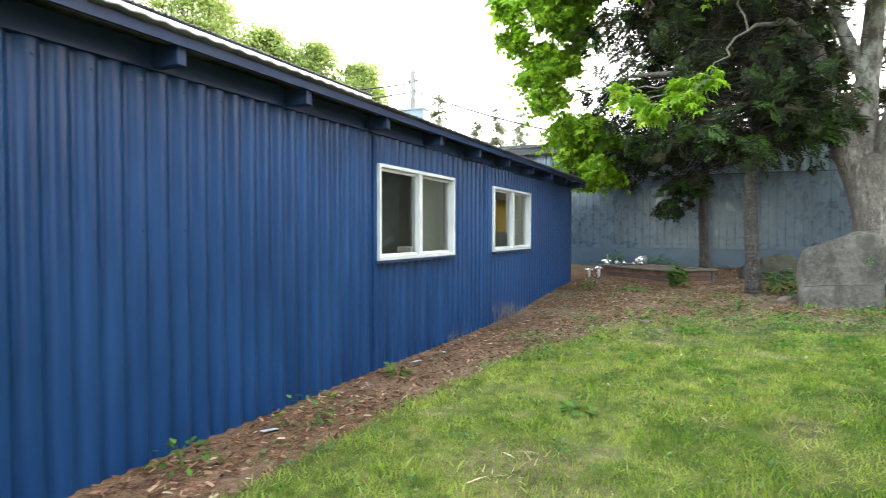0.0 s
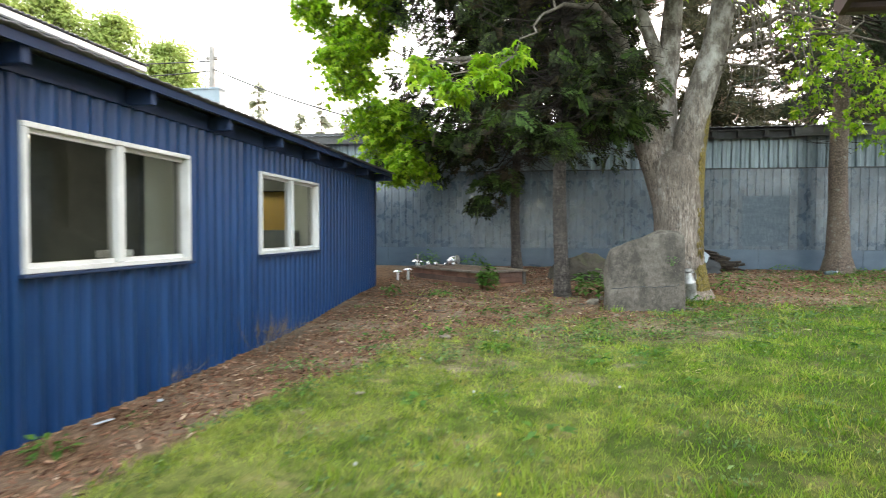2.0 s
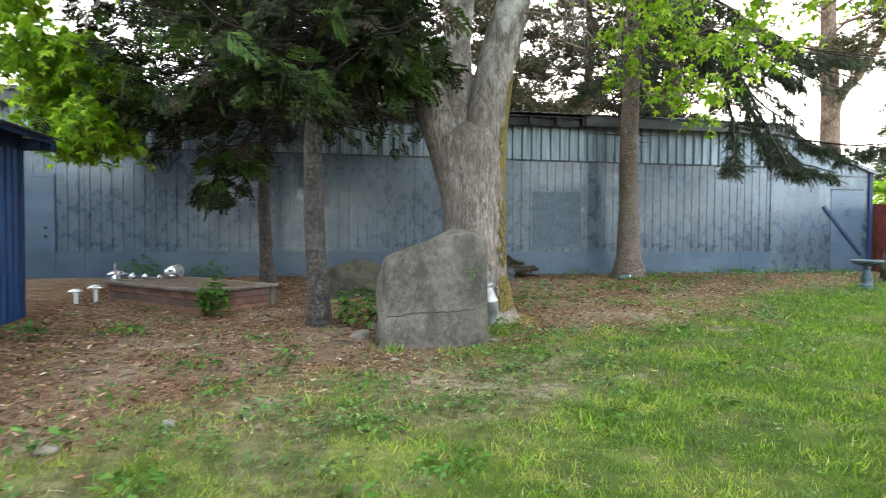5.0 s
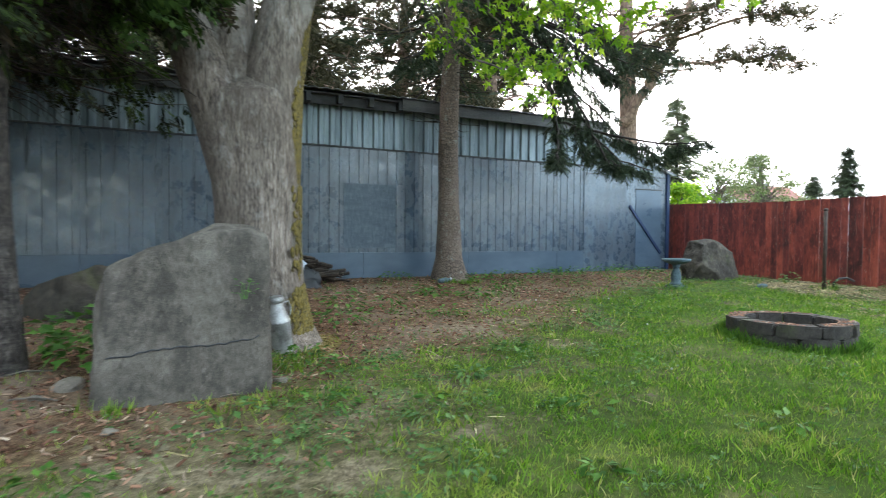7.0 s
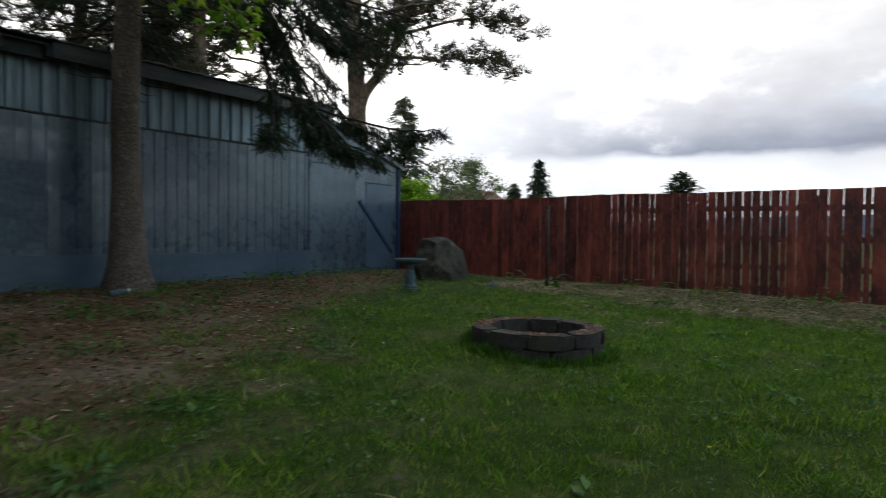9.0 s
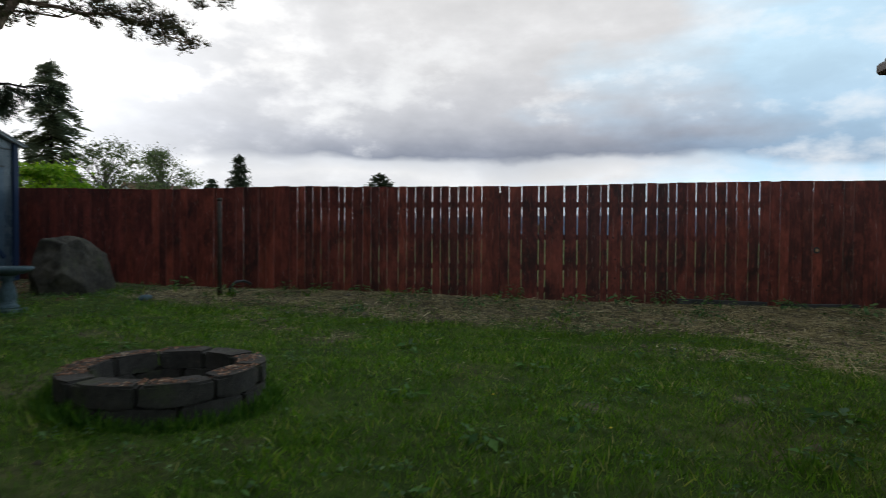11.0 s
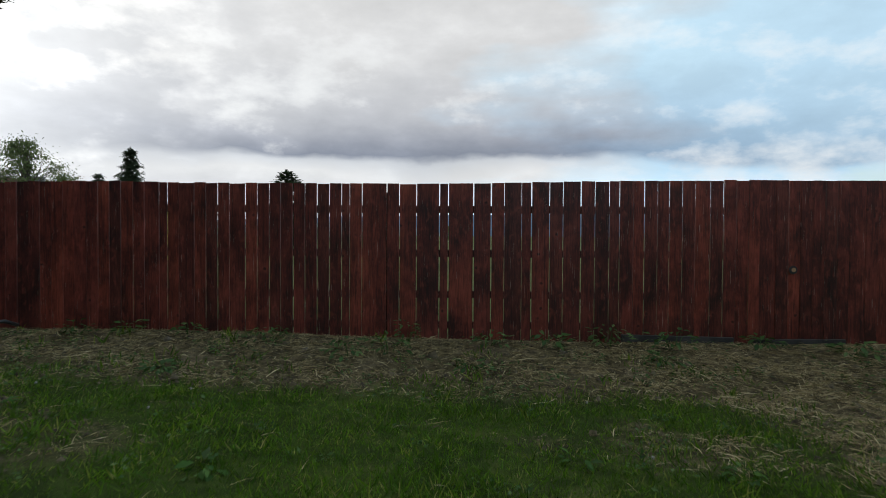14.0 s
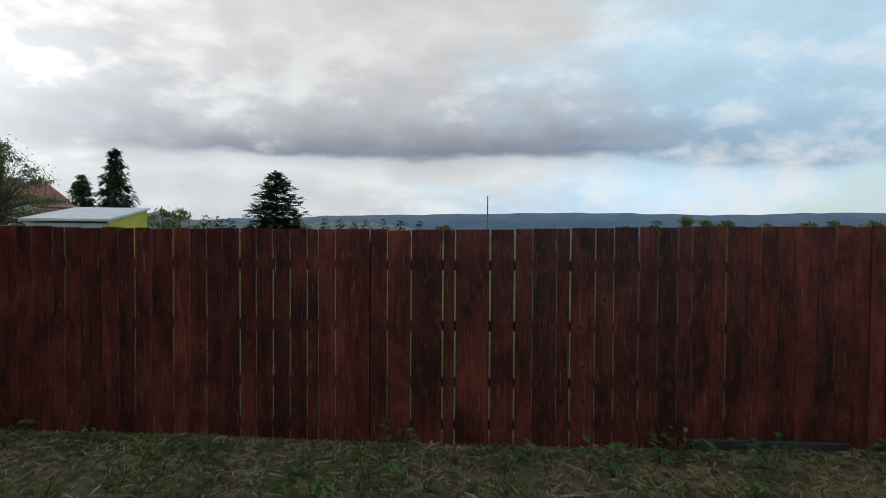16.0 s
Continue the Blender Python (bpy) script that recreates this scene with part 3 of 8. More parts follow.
M["slab"] = stone_mat("grey_standing_stone", (0.044, 0.036, 0.028), (0.158, 0.136, 0.109), (0.205, 0.18, 0.147), 0.1, True)
M["boulder"] = stone_mat("dark_boulder", (0.020, 0.016, 0.011), (0.082, 0.068, 0.050), (0.125, 0.11, 0.08), 0.6, True)
M["block"] = stone_mat("weathered_concrete_block", (0.020, 0.016, 0.013), (0.062, 0.052, 0.043), (0.125, 0.078, 0.056), 0.5)
M["rubble"] = stone_mat("pale_rubble_stone", (0.10, 0.085, 0.065), (0.24, 0.205, 0.165), (0.30, 0.27, 0.22))
M["bath"] = stone_mat("blue_grey_cast_stone", (0.036, 0.062, 0.074), (0.105, 0.150, 0.170), (0.20, 0.23, 0.24))
M["post"] = simple("rusty_brown_pipe", (0.035, 0.024, 0.019), (0.085, 0.058, 0.045), 9.0, 0.7, 0.3, 0.3)
M["can"] = simple("scuffed_pale_metal_can", (0.17, 0.165, 0.155), (0.46, 0.46, 0.45), 9.0, 0.5, 0.45, 0.2)
M["silver"] = simple("silver_coated_plastic", (0.55, 0.56, 0.57), (0.72, 0.73, 0.74), 6.0, 0.25, 0.8, 0.05)
M["white_plastic"] = simple("white_plastic", (0.60, 0.60, 0.60), (0.76, 0.76, 0.75), 5.0, 0.45, 0.0, 0.05)
M["log"] = simple("rotting_log_bark", (0.016, 0.011, 0.008), (0.065, 0.046, 0.033), 9.0, 0.95, bump=0.6, dist=0.02)
M["cut_wood"] = simple("greyed_cut_wood", (0.10, 0.073, 0.048), (0.21, 0.165, 0.12), 14.0, 0.9)
M["tarp"] = simple("pale_blue_tarp", (0.28, 0.34, 0.40), (0.45, 0.51, 0.56), 6.0, 0.5, bump=0.3)
M["red_roof"] = simple("red_painted_metal_roof", (0.13, 0.030, 0.022), (0.21, 0.055, 0.038), 1.0, 0.55)
M["pale_metal"] = simple("pale_grey_metal_sheet", (0.46, 0.49, 0.53), (0.62, 0.65, 0.69), 1.0, 0.5, 0.1)
M["blue_panel"] = simple("dull_blue_grey_panel", (0.16, 0.20, 0.225), (0.22, 0.26, 0.285), 1.0, 0.6)
M["yellow_board"] = simple("yellow_painted_gable", (0.42, 0.36, 0.03), (0.56, 0.48, 0.05), 1.0, 0.7)
# distance haze is painted into both hill colours as blue and grey
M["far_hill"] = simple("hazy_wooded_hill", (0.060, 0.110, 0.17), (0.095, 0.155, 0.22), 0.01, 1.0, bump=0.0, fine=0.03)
M["near_hill"] = simple("haze_greyed_rise", (0.10, 0.135, 0.135), (0.14, 0.17, 0.16), 0.02, 1.0, bump=0.0, fine=0.06)
M["pole_wood"] = simple("grey_utility_pole_wood", (0.13, 0.115, 0.10), (0.23, 0.21, 0.185), 4.0, 0.85)
M["cable"] = simple("black_cable", (0.012, 0.012, 0.012), (0.02, 0.02, 0.02), 4.0, 0.6)
M["pale_knot"] = simple("pale_bare_knot_wood", (0.34, 0.20, 0.10), (0.48, 0.31, 0.17), 30.0, 0.9)
M["dandelion"] = simple("yellow_dandelion_petals", (0.55, 0.38, 0.01), (0.75, 0.55, 0.02), 40.0, 0.6)
M["puff"] = simple("pale_dandelion_clock", (0.30, 0.30, 0.27), (0.45, 0.45, 0.42), 40.0, 0.9)

# glass: sees through, and mirrors more at grazing angles
a = Mat("window_glass")
fres = a.n.new("ShaderNodeFresnel")
fres.inputs["IOR"].default_value = 1.6
tr, gl, mx = a.n.new("ShaderNodeBsdfTransparent"), a.n.new("ShaderNodeBsdfGlossy"), a.n.new("ShaderNodeMixShader")
tr.inputs[0].default_value = (0.80, 0.86, 0.83, 1)
gl.inputs["Roughness"].default_value = 0.01
a.l.new(fres.outputs[0], mx.inputs[0])
a.l.new(tr.outputs[0], mx.inputs[1])
a.l.new(gl.outputs[0], mx.inputs[2])
a.l.new(mx.outputs[0], a.n["Material Output"].inputs[0])
M["glass"] = a.m
a = Mat("lamp_glow")
a.set(Base_Color=(0.9, 0.8, 0.5), Emission_Color=(1.0, 0.96, 0.84), Emission_Strength=3.4)
M["lamp"] = a.m

# ---- geometry helpers ----


def child(ob, parent, label=""):
    if parent is not None:
        ob.parent = parent
        base = parent
        chain = Matrix.Identity(4)
        while base is not None:
            chain = base.matrix_basis if base.parent is None else chain
            base = base.parent
        ob.matrix_parent_inverse = (chain.inverted() if parent.parent is None else Matrix.Identity(4))
    if label:
        ob["label"] = label
    return ob


def part(name, bm, material, parent, label="", smooth=False):
    """Links a bmesh, in world coordinates, as one mesh object under a thing or a part."""
    me = bpy.data.meshes.new(name)
    bmesh.ops.recalc_face_normals(bm, faces=bm.faces)
    bm.to_mesh(me)
    bm.free()
    if smooth:
        for p in me.polygons:
            p.use_smooth = True
    me.materials.append(material)
    return child(new(name, me), parent, label)


def thing(name, at, label, category, group="", kind=""):
    """An Empty at the thing's base that parents its parts."""
    ob = new(name)
    ob.empty_display_size = 0.2
    ob.matrix_basis = Matrix.Translation(at)
    return tagged(ob, label, category, group, kind)


def solid(name, bm, material, label, category, group="", kind="", smooth=False):
    return tagged(part(name, bm, material, None, "", smooth), label, category, group, kind)


def arrays(name, verts, faces, material, parent=None, label="", smooth=False):
    """A mesh from numpy arrays whose faces all have the same number of corners."""
    verts, faces = np.asarray(verts, np.float32), np.asarray(faces, np.int32)
    me = bpy.data.meshes.new(name)
    k = faces.shape[1]
    me.vertices.add(len(verts))
    me.vertices.foreach_set("co", verts.ravel())
    me.loops.add(faces.size)
    me.loops.foreach_set("vertex_index", faces.ravel())
    me.polygons.add(len(faces))
    me.polygons.foreach_set("loop_start", np.arange(0, faces.size, k, dtype=np.int32))
    if smooth:
        me.polygons.foreach_set("use_smooth", np.ones(len(faces), bool))
    me.update(calc_edges=True)
    me.materials.append(material)
    return child(new(name, me), parent, label)


def box(bm, x0, x1, y0, y1, z0, z1, bevel=0.0, m=None):
    got = bmesh.ops.create_cube(bm, size=1.0)["verts"]
    s = Matrix.Translation(((x0 + x1) / 2, (y0 + y1) / 2, (z0 + z1) / 2)) @ Matrix.Diagonal((x1 - x0, y1 - y0, z1 - z0, 1))
    bmesh.ops.transform(bm, matrix=(m @ s) if m is not None else s, verts=got)
    if bevel:
        edges = list({e for v in got for e in v.link_edges})
        bmesh.ops.bevel(bm, geom=edges, offset=bevel, segments=1, affect="EDGES")
    return bm


def boxed(*args, **kw):
    return box(bmesh.new(), *args, **kw)


def lathe(profile, seg=24, m=None):
    """Turns (radius, height) pairs round the z axis."""
    bm = bmesh.new()
    rings = []
    for r, z in profile:
        rings.append([bm.verts.new((r * math.cos(2 * math.pi * i / seg), r * math.sin(2 * math.pi * i / seg), z)) for i in range(seg)])
    for a_, b_ in zip(rings, rings[1:]):
        for i in range(seg):
            bm.faces.new((a_[i], a_[(i + 1) % seg], b_[(i + 1) % seg], b_[i]))
    if profile[0][0] > 1e-4:
        bm.faces.new(rings[0][::-1])
    if profile[-1][0] > 1e-4:
        bm.faces.new(rings[-1])
    bmesh.ops.remove_doubles(bm, verts=bm.verts, dist=1e-5)
    if m is not None:
        bm.transform(m)
    return bm


class Tubes:
    """Collects tapered tubes as quads."""

    def __init__(self):
        self.v, self.f = [], []

    def add(self, pts, radii, n=8, rough=0.0, seed=0):
        pts = [Vector(p) for p in pts]
        base = len(self.v)
        side = None
        for i, (p, r) in enumerate(zip(pts, radii)):
            way = (pts[min(i + 1, len(pts) - 1)] - pts[max(i - 1, 0)]).normalized()
            if side is None:
                side = way.orthogonal().normalized()
            side = (side - way * side.dot(way)).normalized()
            other = way.cross(side)
            for k in range(n):
                a_ = 2 * math.pi * k / n
                w = side * math.cos(a_) + other * math.sin(a_)
                rr = r
                if rough:
                    rr *= 1 + rough * noise.noise(Vector((p.x * 1.7 + seed, p.z * 0.9, 0)) + w * 1.6)
                self.v.append(p + w * rr)
        for i in range(len(pts) - 1):
            for k in range(n):
                self.f.append((base + i * n + k, base + i * n + (k + 1) % n, base + (i + 1) * n + (k + 1) % n, base + (i + 1) * n + k))
        tip = len(self.v)
        self.v.append(pts[-1])
        last = base + (len(pts) - 1) * n
        for k in range(n):
            self.f.append((last + k, last + (k + 1) % n, tip, tip))
        return self

    def mesh(self, name, material, parent, label=""):
        me = bpy.data.meshes.new(name)
        me.from_pydata([tuple(v) for v in self.v], [], [f if f[2] != f[3] else f[:3] for f in self.f])
        for p in me.polygons:
            p.use_smooth = True
        me.materials.append(material)
        return child(new(name, me), parent, label)


def bent(a_, b_, sag=0.0, n=6, wob=0.0, rng=random):
    """Points from a_ to b_, sagging by sag in the middle, with a little wander."""
    a_, b_ = Vector(a_), Vector(b_)
    out = []
    for i in range(n + 1):
        t = i / n
        p = a_.lerp(b_, t)
        p.z -= sag * 4 * t * (1 - t)
        if 0 < i < n:
            p += Vector((rng.uniform(-wob, wob), rng.uniform(-wob, wob), rng.uniform(-wob, wob)))
        out.append(p)
    return out


def taper(r0, r1, n):
    return [r0 + (r1 - r0) * i / n for i in range(n + 1)]


def step(e0, e1, v):
    t = min(1.0, max(0.0, (v - e0) / (e1 - e0)))
    return t * t * (3 - 2 * t)


# ---- ground ----
EDGE = [(-9, -9), (-2.6, -6), (-2.35, 4.2), (-2.1, 6.8), (-1.5, 8.8), (-0.5, 9.7), (1.0, 10.5), (2.4, 11.5), (3.6, 12.3), (5.4, 12.9), (6.4, 13.6), (7.9, 14.7), (11.1, 16.1), (15, 17.0), (40, 17.5)]


def height(x, y):
    z = -0.05 + 0.38 * step(8.0, 18.6, y)
    z -= 0.10 * step(-1.2, -3.3, x) * (1 - step(9.0, 14.0, y))
    z += max(0.0, 0.22 + 0.09 * step(7.5, 13.0, y) - 0.38 * step(8.0, 18.6, y)) * step(12.3, 14.3, x)
    z += 0.025 * noise.noise(Vector((x * 0.55, y * 0.55, 0.3))) + 0.010 * noise.noise(Vector((x * 2.3, y * 2.3, 4.0)))
    z -= 0.09 * (1 - step(0.9, 2.6, math.hypot(x + 1.5, y - 14.7)))
    if x > 15 or x < -14 or y > 40 or y < -30:
        far = max(x - 15, -14 - x, y - 40, -30 - y)
        z -= 0.9 * step(0, 40, far)
    return z


def edge_y(x):
    for (xa, ya), (xb, yb) in zip(EDGE, EDGE[1:]):
        if x <= xb:
            return ya + (yb - ya) * max(0.0, (x - xa)) / (xb - xa)
    return 17.0


# scuffed pale spots in the turf: x, y, radius
SPOTS = ((-0.66, 3.76, 0.20), (-1.31, 4.31, 0.13), (-1.95, 4.2, 0.20), (0.42, 7.61, 0.30), (-0.70, 7.81, 0.26), (0.96, 8.21, 0.16), (2.38, 10.12, 0.30), (1.85, 10.43, 0.42), (3.31, 10.45, 0.20), (1.35, 10.6, 0.40),
         (3.07, 11.32, 0.22), (4.9, 13.25, 0.50), (5.6, 13.5, 0.35), (5.45, 12.2, 0.18), (9.06, 8.49, 0.15), (9.5, 7.3, 0.14), (11.55, 4.6, 0.34), (-1.7, 6.2, 0.16), (10.6, 5.8, 0.2), (-1.2, 9.6, 0.3), (0.1, 10.1, 0.35), (2.75, 11.0, 0.25))


def pale_spot(x, y):
    """How much of the place is scuffed pale earth."""
    n = noise.noise(Vector((x * 6.0, y * 6.0, 3.0)))
    best = 0.0
    for a_, b_, r in SPOTS:
        d = math.hypot(x - a_, (y - b_) * 1.25) / r
        if d < 1.7:
            best = max(best, 0.75 - 0.75 * step(0.30, 1.25, d + 0.55 * n))
    return best


def zones(x, y):
    """How much mulch, how much bare straw-strewn soil and how much far field."""
    w = 0.55 * noise.noise(Vector((x * 0.8, y * 0.8, 2.0))) + 0.3 * noise.noise(Vector((x * 2.6, y * 2.6, 7.0)))
    d = y - edge_y(x) + 1.5 * w
    mulch = step(-0.9, 0.6, d + 0.55 * noise.noise(Vector((x * 5.0, y * 5.0, 12.0))))
    fade = 1 - 0.12 * step(3.5, 6.0, x)
    strip = step(12.35, 13.05, x + 0.5 * w + 0.6 * step(7.5, 5.0, y))
    patch_ = step(0.15, 0.75, 1.5 - math.hypot((x - 11.9) / 1.0, (y - 5.0) / 1.5) + 0.8 * w)
    bare = 0.6 * step(0.20, 0.62, noise.noise(Vector((x * 0.75, y * 0.75, 21.0))) + 0.35 * noise.noise(Vector((x * 2.9, y * 2.9, 5.0))))
    worn = 0.9 * step(-3.2, -0.3, d) * step(-0.02, 0.20, noise.noise(Vector((x * 1.6, y * 1.6, 41.0))) + 0.35 * noise.noise(Vector((x * 5.1, y * 5.1, 9.0))) + 0.20 * step(-2.0, 0.0, d) - 0.05) * step(-2.2, -0.6, x) * (1 - step(6.0, 9.0, x))
    trodden = 0.85 * step(0.0, 0.9, 1.55 - math.hypot((x - 1.5) / 1.25, y - 10.7) + 1.6 * w + 0.5 * noise.noise(Vector((x * 4.3, y * 4.3, 15.0))))
    soil = max(worn * (1 - mulch), trodden * (1 - 0.7 * mulch), strip * (1 - step(15.0, 16.0, x)), 0.8 * patch_, bare * (1 - mulch))
    far = step(14.6, 15.2, x)
    return mulch * fade * (1 - far), soil * (1 - far), far


def spread(lo, hi, near, far):
    inside = list(np.arange(lo, hi + 1e-6, near))
    out, d, s = [], 0.0, near
    while d < far:
        s *= 1.35
        d += s
        out.append(d)
    return np.array([lo - v for v in out[::-1]] + inside + [hi + v for v in out])


gx, gy = spread(-4.0, 15.2, 0.12, 4200.0), spread(-1.0, 19.0, 0.12, 4200.0)
gv = [(x, y, height(x, y)) for y in gy for x in gx]
nx, ny = len(gx), len(gy)
idx = np.arange(nx * ny).reshape(ny, nx)
gf = np.stack([idx[:-1, :-1], idx[:-1, 1:], idx[1:, 1:], idx[1:, :-1]], -1).reshape(-1, 4)
ground = tagged(arrays("ground", gv, gf, M["ground"], smooth=True), "mown lawn with bark mulch and bare straw-strewn soil at its edges", "ground", kind="structure")
tint = ground.data.color_attributes.new("zone", "FLOAT_COLOR", "POINT")
zv = np.ones((nx * ny, 4), np.float32)
zv[:, :3] = [zones(x, y) for x, y, _ in gv]
zv[:, 3] = [pale_spot(x, y) if -4 < x < 14 and 0 < y < 16 else 0.0 for x, y, _ in gv]
tint.data.foreach_set("color", zv.ravel())

# ---- the blue corrugated building ----
BX, B_END, B_TOP, PITCH = -3.28, 14.2, 2.33, 0.1635
WINDOWS = [(5.45, 7.39), (8.90, 10.86)]
W_LO, W_HI = 1.00, 2.02
blue = thing("metal_building", (BX, 4.0, -0.15), "long low building of blue corrugated steel with white sliding windows", "building", kind="structure")


SHARP = ((0.0, 0.0), (0.34, 0.0), (0.46, 1.0), (0.86, 1.0), (0.98, 0.0))
ROUND = ((0.0, 0.02), (0.10, 0.0), (0.24, 0.02), (0.33, 0.14), (0.40, 0.42), (0.47, 0.78), (0.54, 0.96), (0.62, 1.0), (0.70, 0.96), (0.77, 0.78), (0.84, 0.42), (0.91, 0.14))


def ribs(bm, y0, y1, z0, z1, x=BX, depth=0.036, pitch=PITCH, axis="y", shape=ROUND):
    """A corrugated sheet, its ribs upright, between y0 and y1."""
    prof, k = [], math.floor(y0 / pitch) - 1
    while k * pitch < y1 + pitch:
        for f, d in shape:
            prof.append(((k + f) * pitch, d * depth))
        k += 1
    pts = [(y0, None)] + [(p, d) for p, d in prof if y0 + 1e-4 < p < y1 - 1e-4] + [(y1, None)]

    def depth_at(q):
        for (pa, da), (pb, db) in zip(prof, prof[1:]):
            if pa <= q <= pb:
                return da + (db - da) * (q - pa) / max(1e-9, pb - pa)
        return 0.0
    cols = []
    for q, d in pts:
        d = depth_at(q) if d is None else d
        if axis == "y":
            cols.append((bm.verts.new((x - d, q, z0)), bm.verts.new((x - d, q, z1))))
        else:
            cols.append((bm.verts.new((q, x + d, z0)), bm.verts.new((q, x + d, z1))))
    for (a0, a1), (b0, b1) in zip(cols, cols[1:]):
        bm.faces.new((a0, b0, b1, a1))
    return bm


spans = [(-6.0, WINDOWS[0][0], -0.35, B_TOP)]
for i, (y0, y1) in enumerate(WINDOWS):
    spans += [(y0, y1, -0.35, W_LO), (y0, y1, W_HI, B_TOP)]
    nxt = WINDOWS[i + 1][0] if i + 1 < len(WINDOWS) else B_END
    spans.append((y1, nxt, -0.35, B_TOP))
for y0, y1, z0, z1 in spans:
    sheet = part("wall_sheet", ribs(bmesh.new(), y0, y1, z0, z1), M["blue"], blue, smooth=True)
    part("wall_core", boxed(BX - 0.16, BX - 0.05, y0, y1, z0, z1), M["inside"], sheet)
    if z0 < 0 and z1 > 2:
        bm = bmesh.new()
        q = math.ceil(y0 / PITCH) * PITCH
        while q < y1 - 0.05:
            for z in (0.35, 1.30, 2.22):
                box(bm, BX - 0.001, BX + 0.006, q + 0.02, q + 0.034, z, z + 0.014)
            q += 2 * PITCH
        part("screws", bm, M["navy"], sheet)
# end wall, back and far walls, header, roof
part("end_wall", ribs(bmesh.new(), -9.6, BX, -0.3, 2.6, x=B_END, axis="x"), M["blue"], blue, smooth=True)
part("back_wall", boxed(-9.75, -9.6, -6.0, B_END, -0.3, 2.9), M["inside"], blue)
part("near_end_wall", boxed(-9.6, BX - 0.16, -6.0, -5.85, -0.3, 2.5), M["inside"], blue)
part("corner_trim", boxed(BX - 0.05, BX + 0.008, B_END - 0.05, B_END + 0.012, -0.3, B_TOP, bevel=0.004), M["navy"], blue)
part("header", boxed(BX - 0.05, BX + 0.004, -6.0, B_END, B_TOP, B_TOP + 0.15), M["navy"], blue, "dark blue header beam")
part("drip_edge", boxed(BX - 0.04, BX + 0.022, -6.0, B_END, B_TOP - 0.014, B_TOP + 0.008), M["navy"], blue)
for y in (5.385, 8.56):
    part("lap_strip", boxed(BX - 0.02, BX + 0.007, y - 0.022, y + 0.022, -0.3, B_TOP - 0.02, bevel=0.003), M["blue"], blue, "upright lap joint of the blue sheets")
y = -6.08
while y < B_END:
    bm = bmesh.new()
    box(bm, BX + 0.004, BX + 0.24, y - 0.034, y + 0.034, B_TOP - 0.005, B_TOP + 0.125, bevel=0.004)
    part("rafter_tail", bm, M["navy"], blue)
    y += 1.26
part("eave_board", boxed(BX + 0.25, BX + 0.275, -6.0, B_END + 0.32, B_TOP + 0.10, B_TOP + 0.165), M["navy"], blue)
part("end_eave", boxed(-9.6, BX + 0.274, B_END + 0.16, B_END + 0.32, B_TOP + 0.02, B_TOP + 0.16), M["navy"], blue)
part("ceiling", boxed(-9.6, BX - 0.05, -5.85, B_END - 0.02, 2.40, 2.46), M["inside"], blue)


def wave_roof(name, x0, x1, z0, z1, y0, y1, pitch, amp, material, parent, thick=0.012):
    """A corrugated roof whose waves run from the eave (x0, z0) up to (x1, z1)."""
    n = int((y1 - y0) / pitch * 4)
    vs, fs = [], []
    for i in range(n + 1):
        q = y0 + (y1 - y0) * i / n
        d = amp * math.cos(2 * math.pi * q / pitch)
        vs += [(x0, q, z0 + d), (x1, q, z1 + d), (x0, q, z0 + d - thick), (x1, q, z1 + d - thick)]
    for i in range(n):
        a_ = i * 4
        fs += [(a_, a_ + 4, a_ + 5, a_ + 1), (a_ + 2, a_ + 3, a_ + 7, a_ + 6), (a_, a_ + 2, a_ + 6, a_ + 4)]
    return arrays(name, vs, fs, material, parent, smooth=False)


wave_roof("roof", BX + 0.32, -9.9, B_TOP + 0.19, 2.86, -6.0, B_END + 0.36, 0.15, 0.006, M["roof_metal"], blue)
part("floor", boxed(-9.6, BX - 0.16, -5.85, B_END - 0.02, -0.06, 0.04), M["floorboard"], blue)

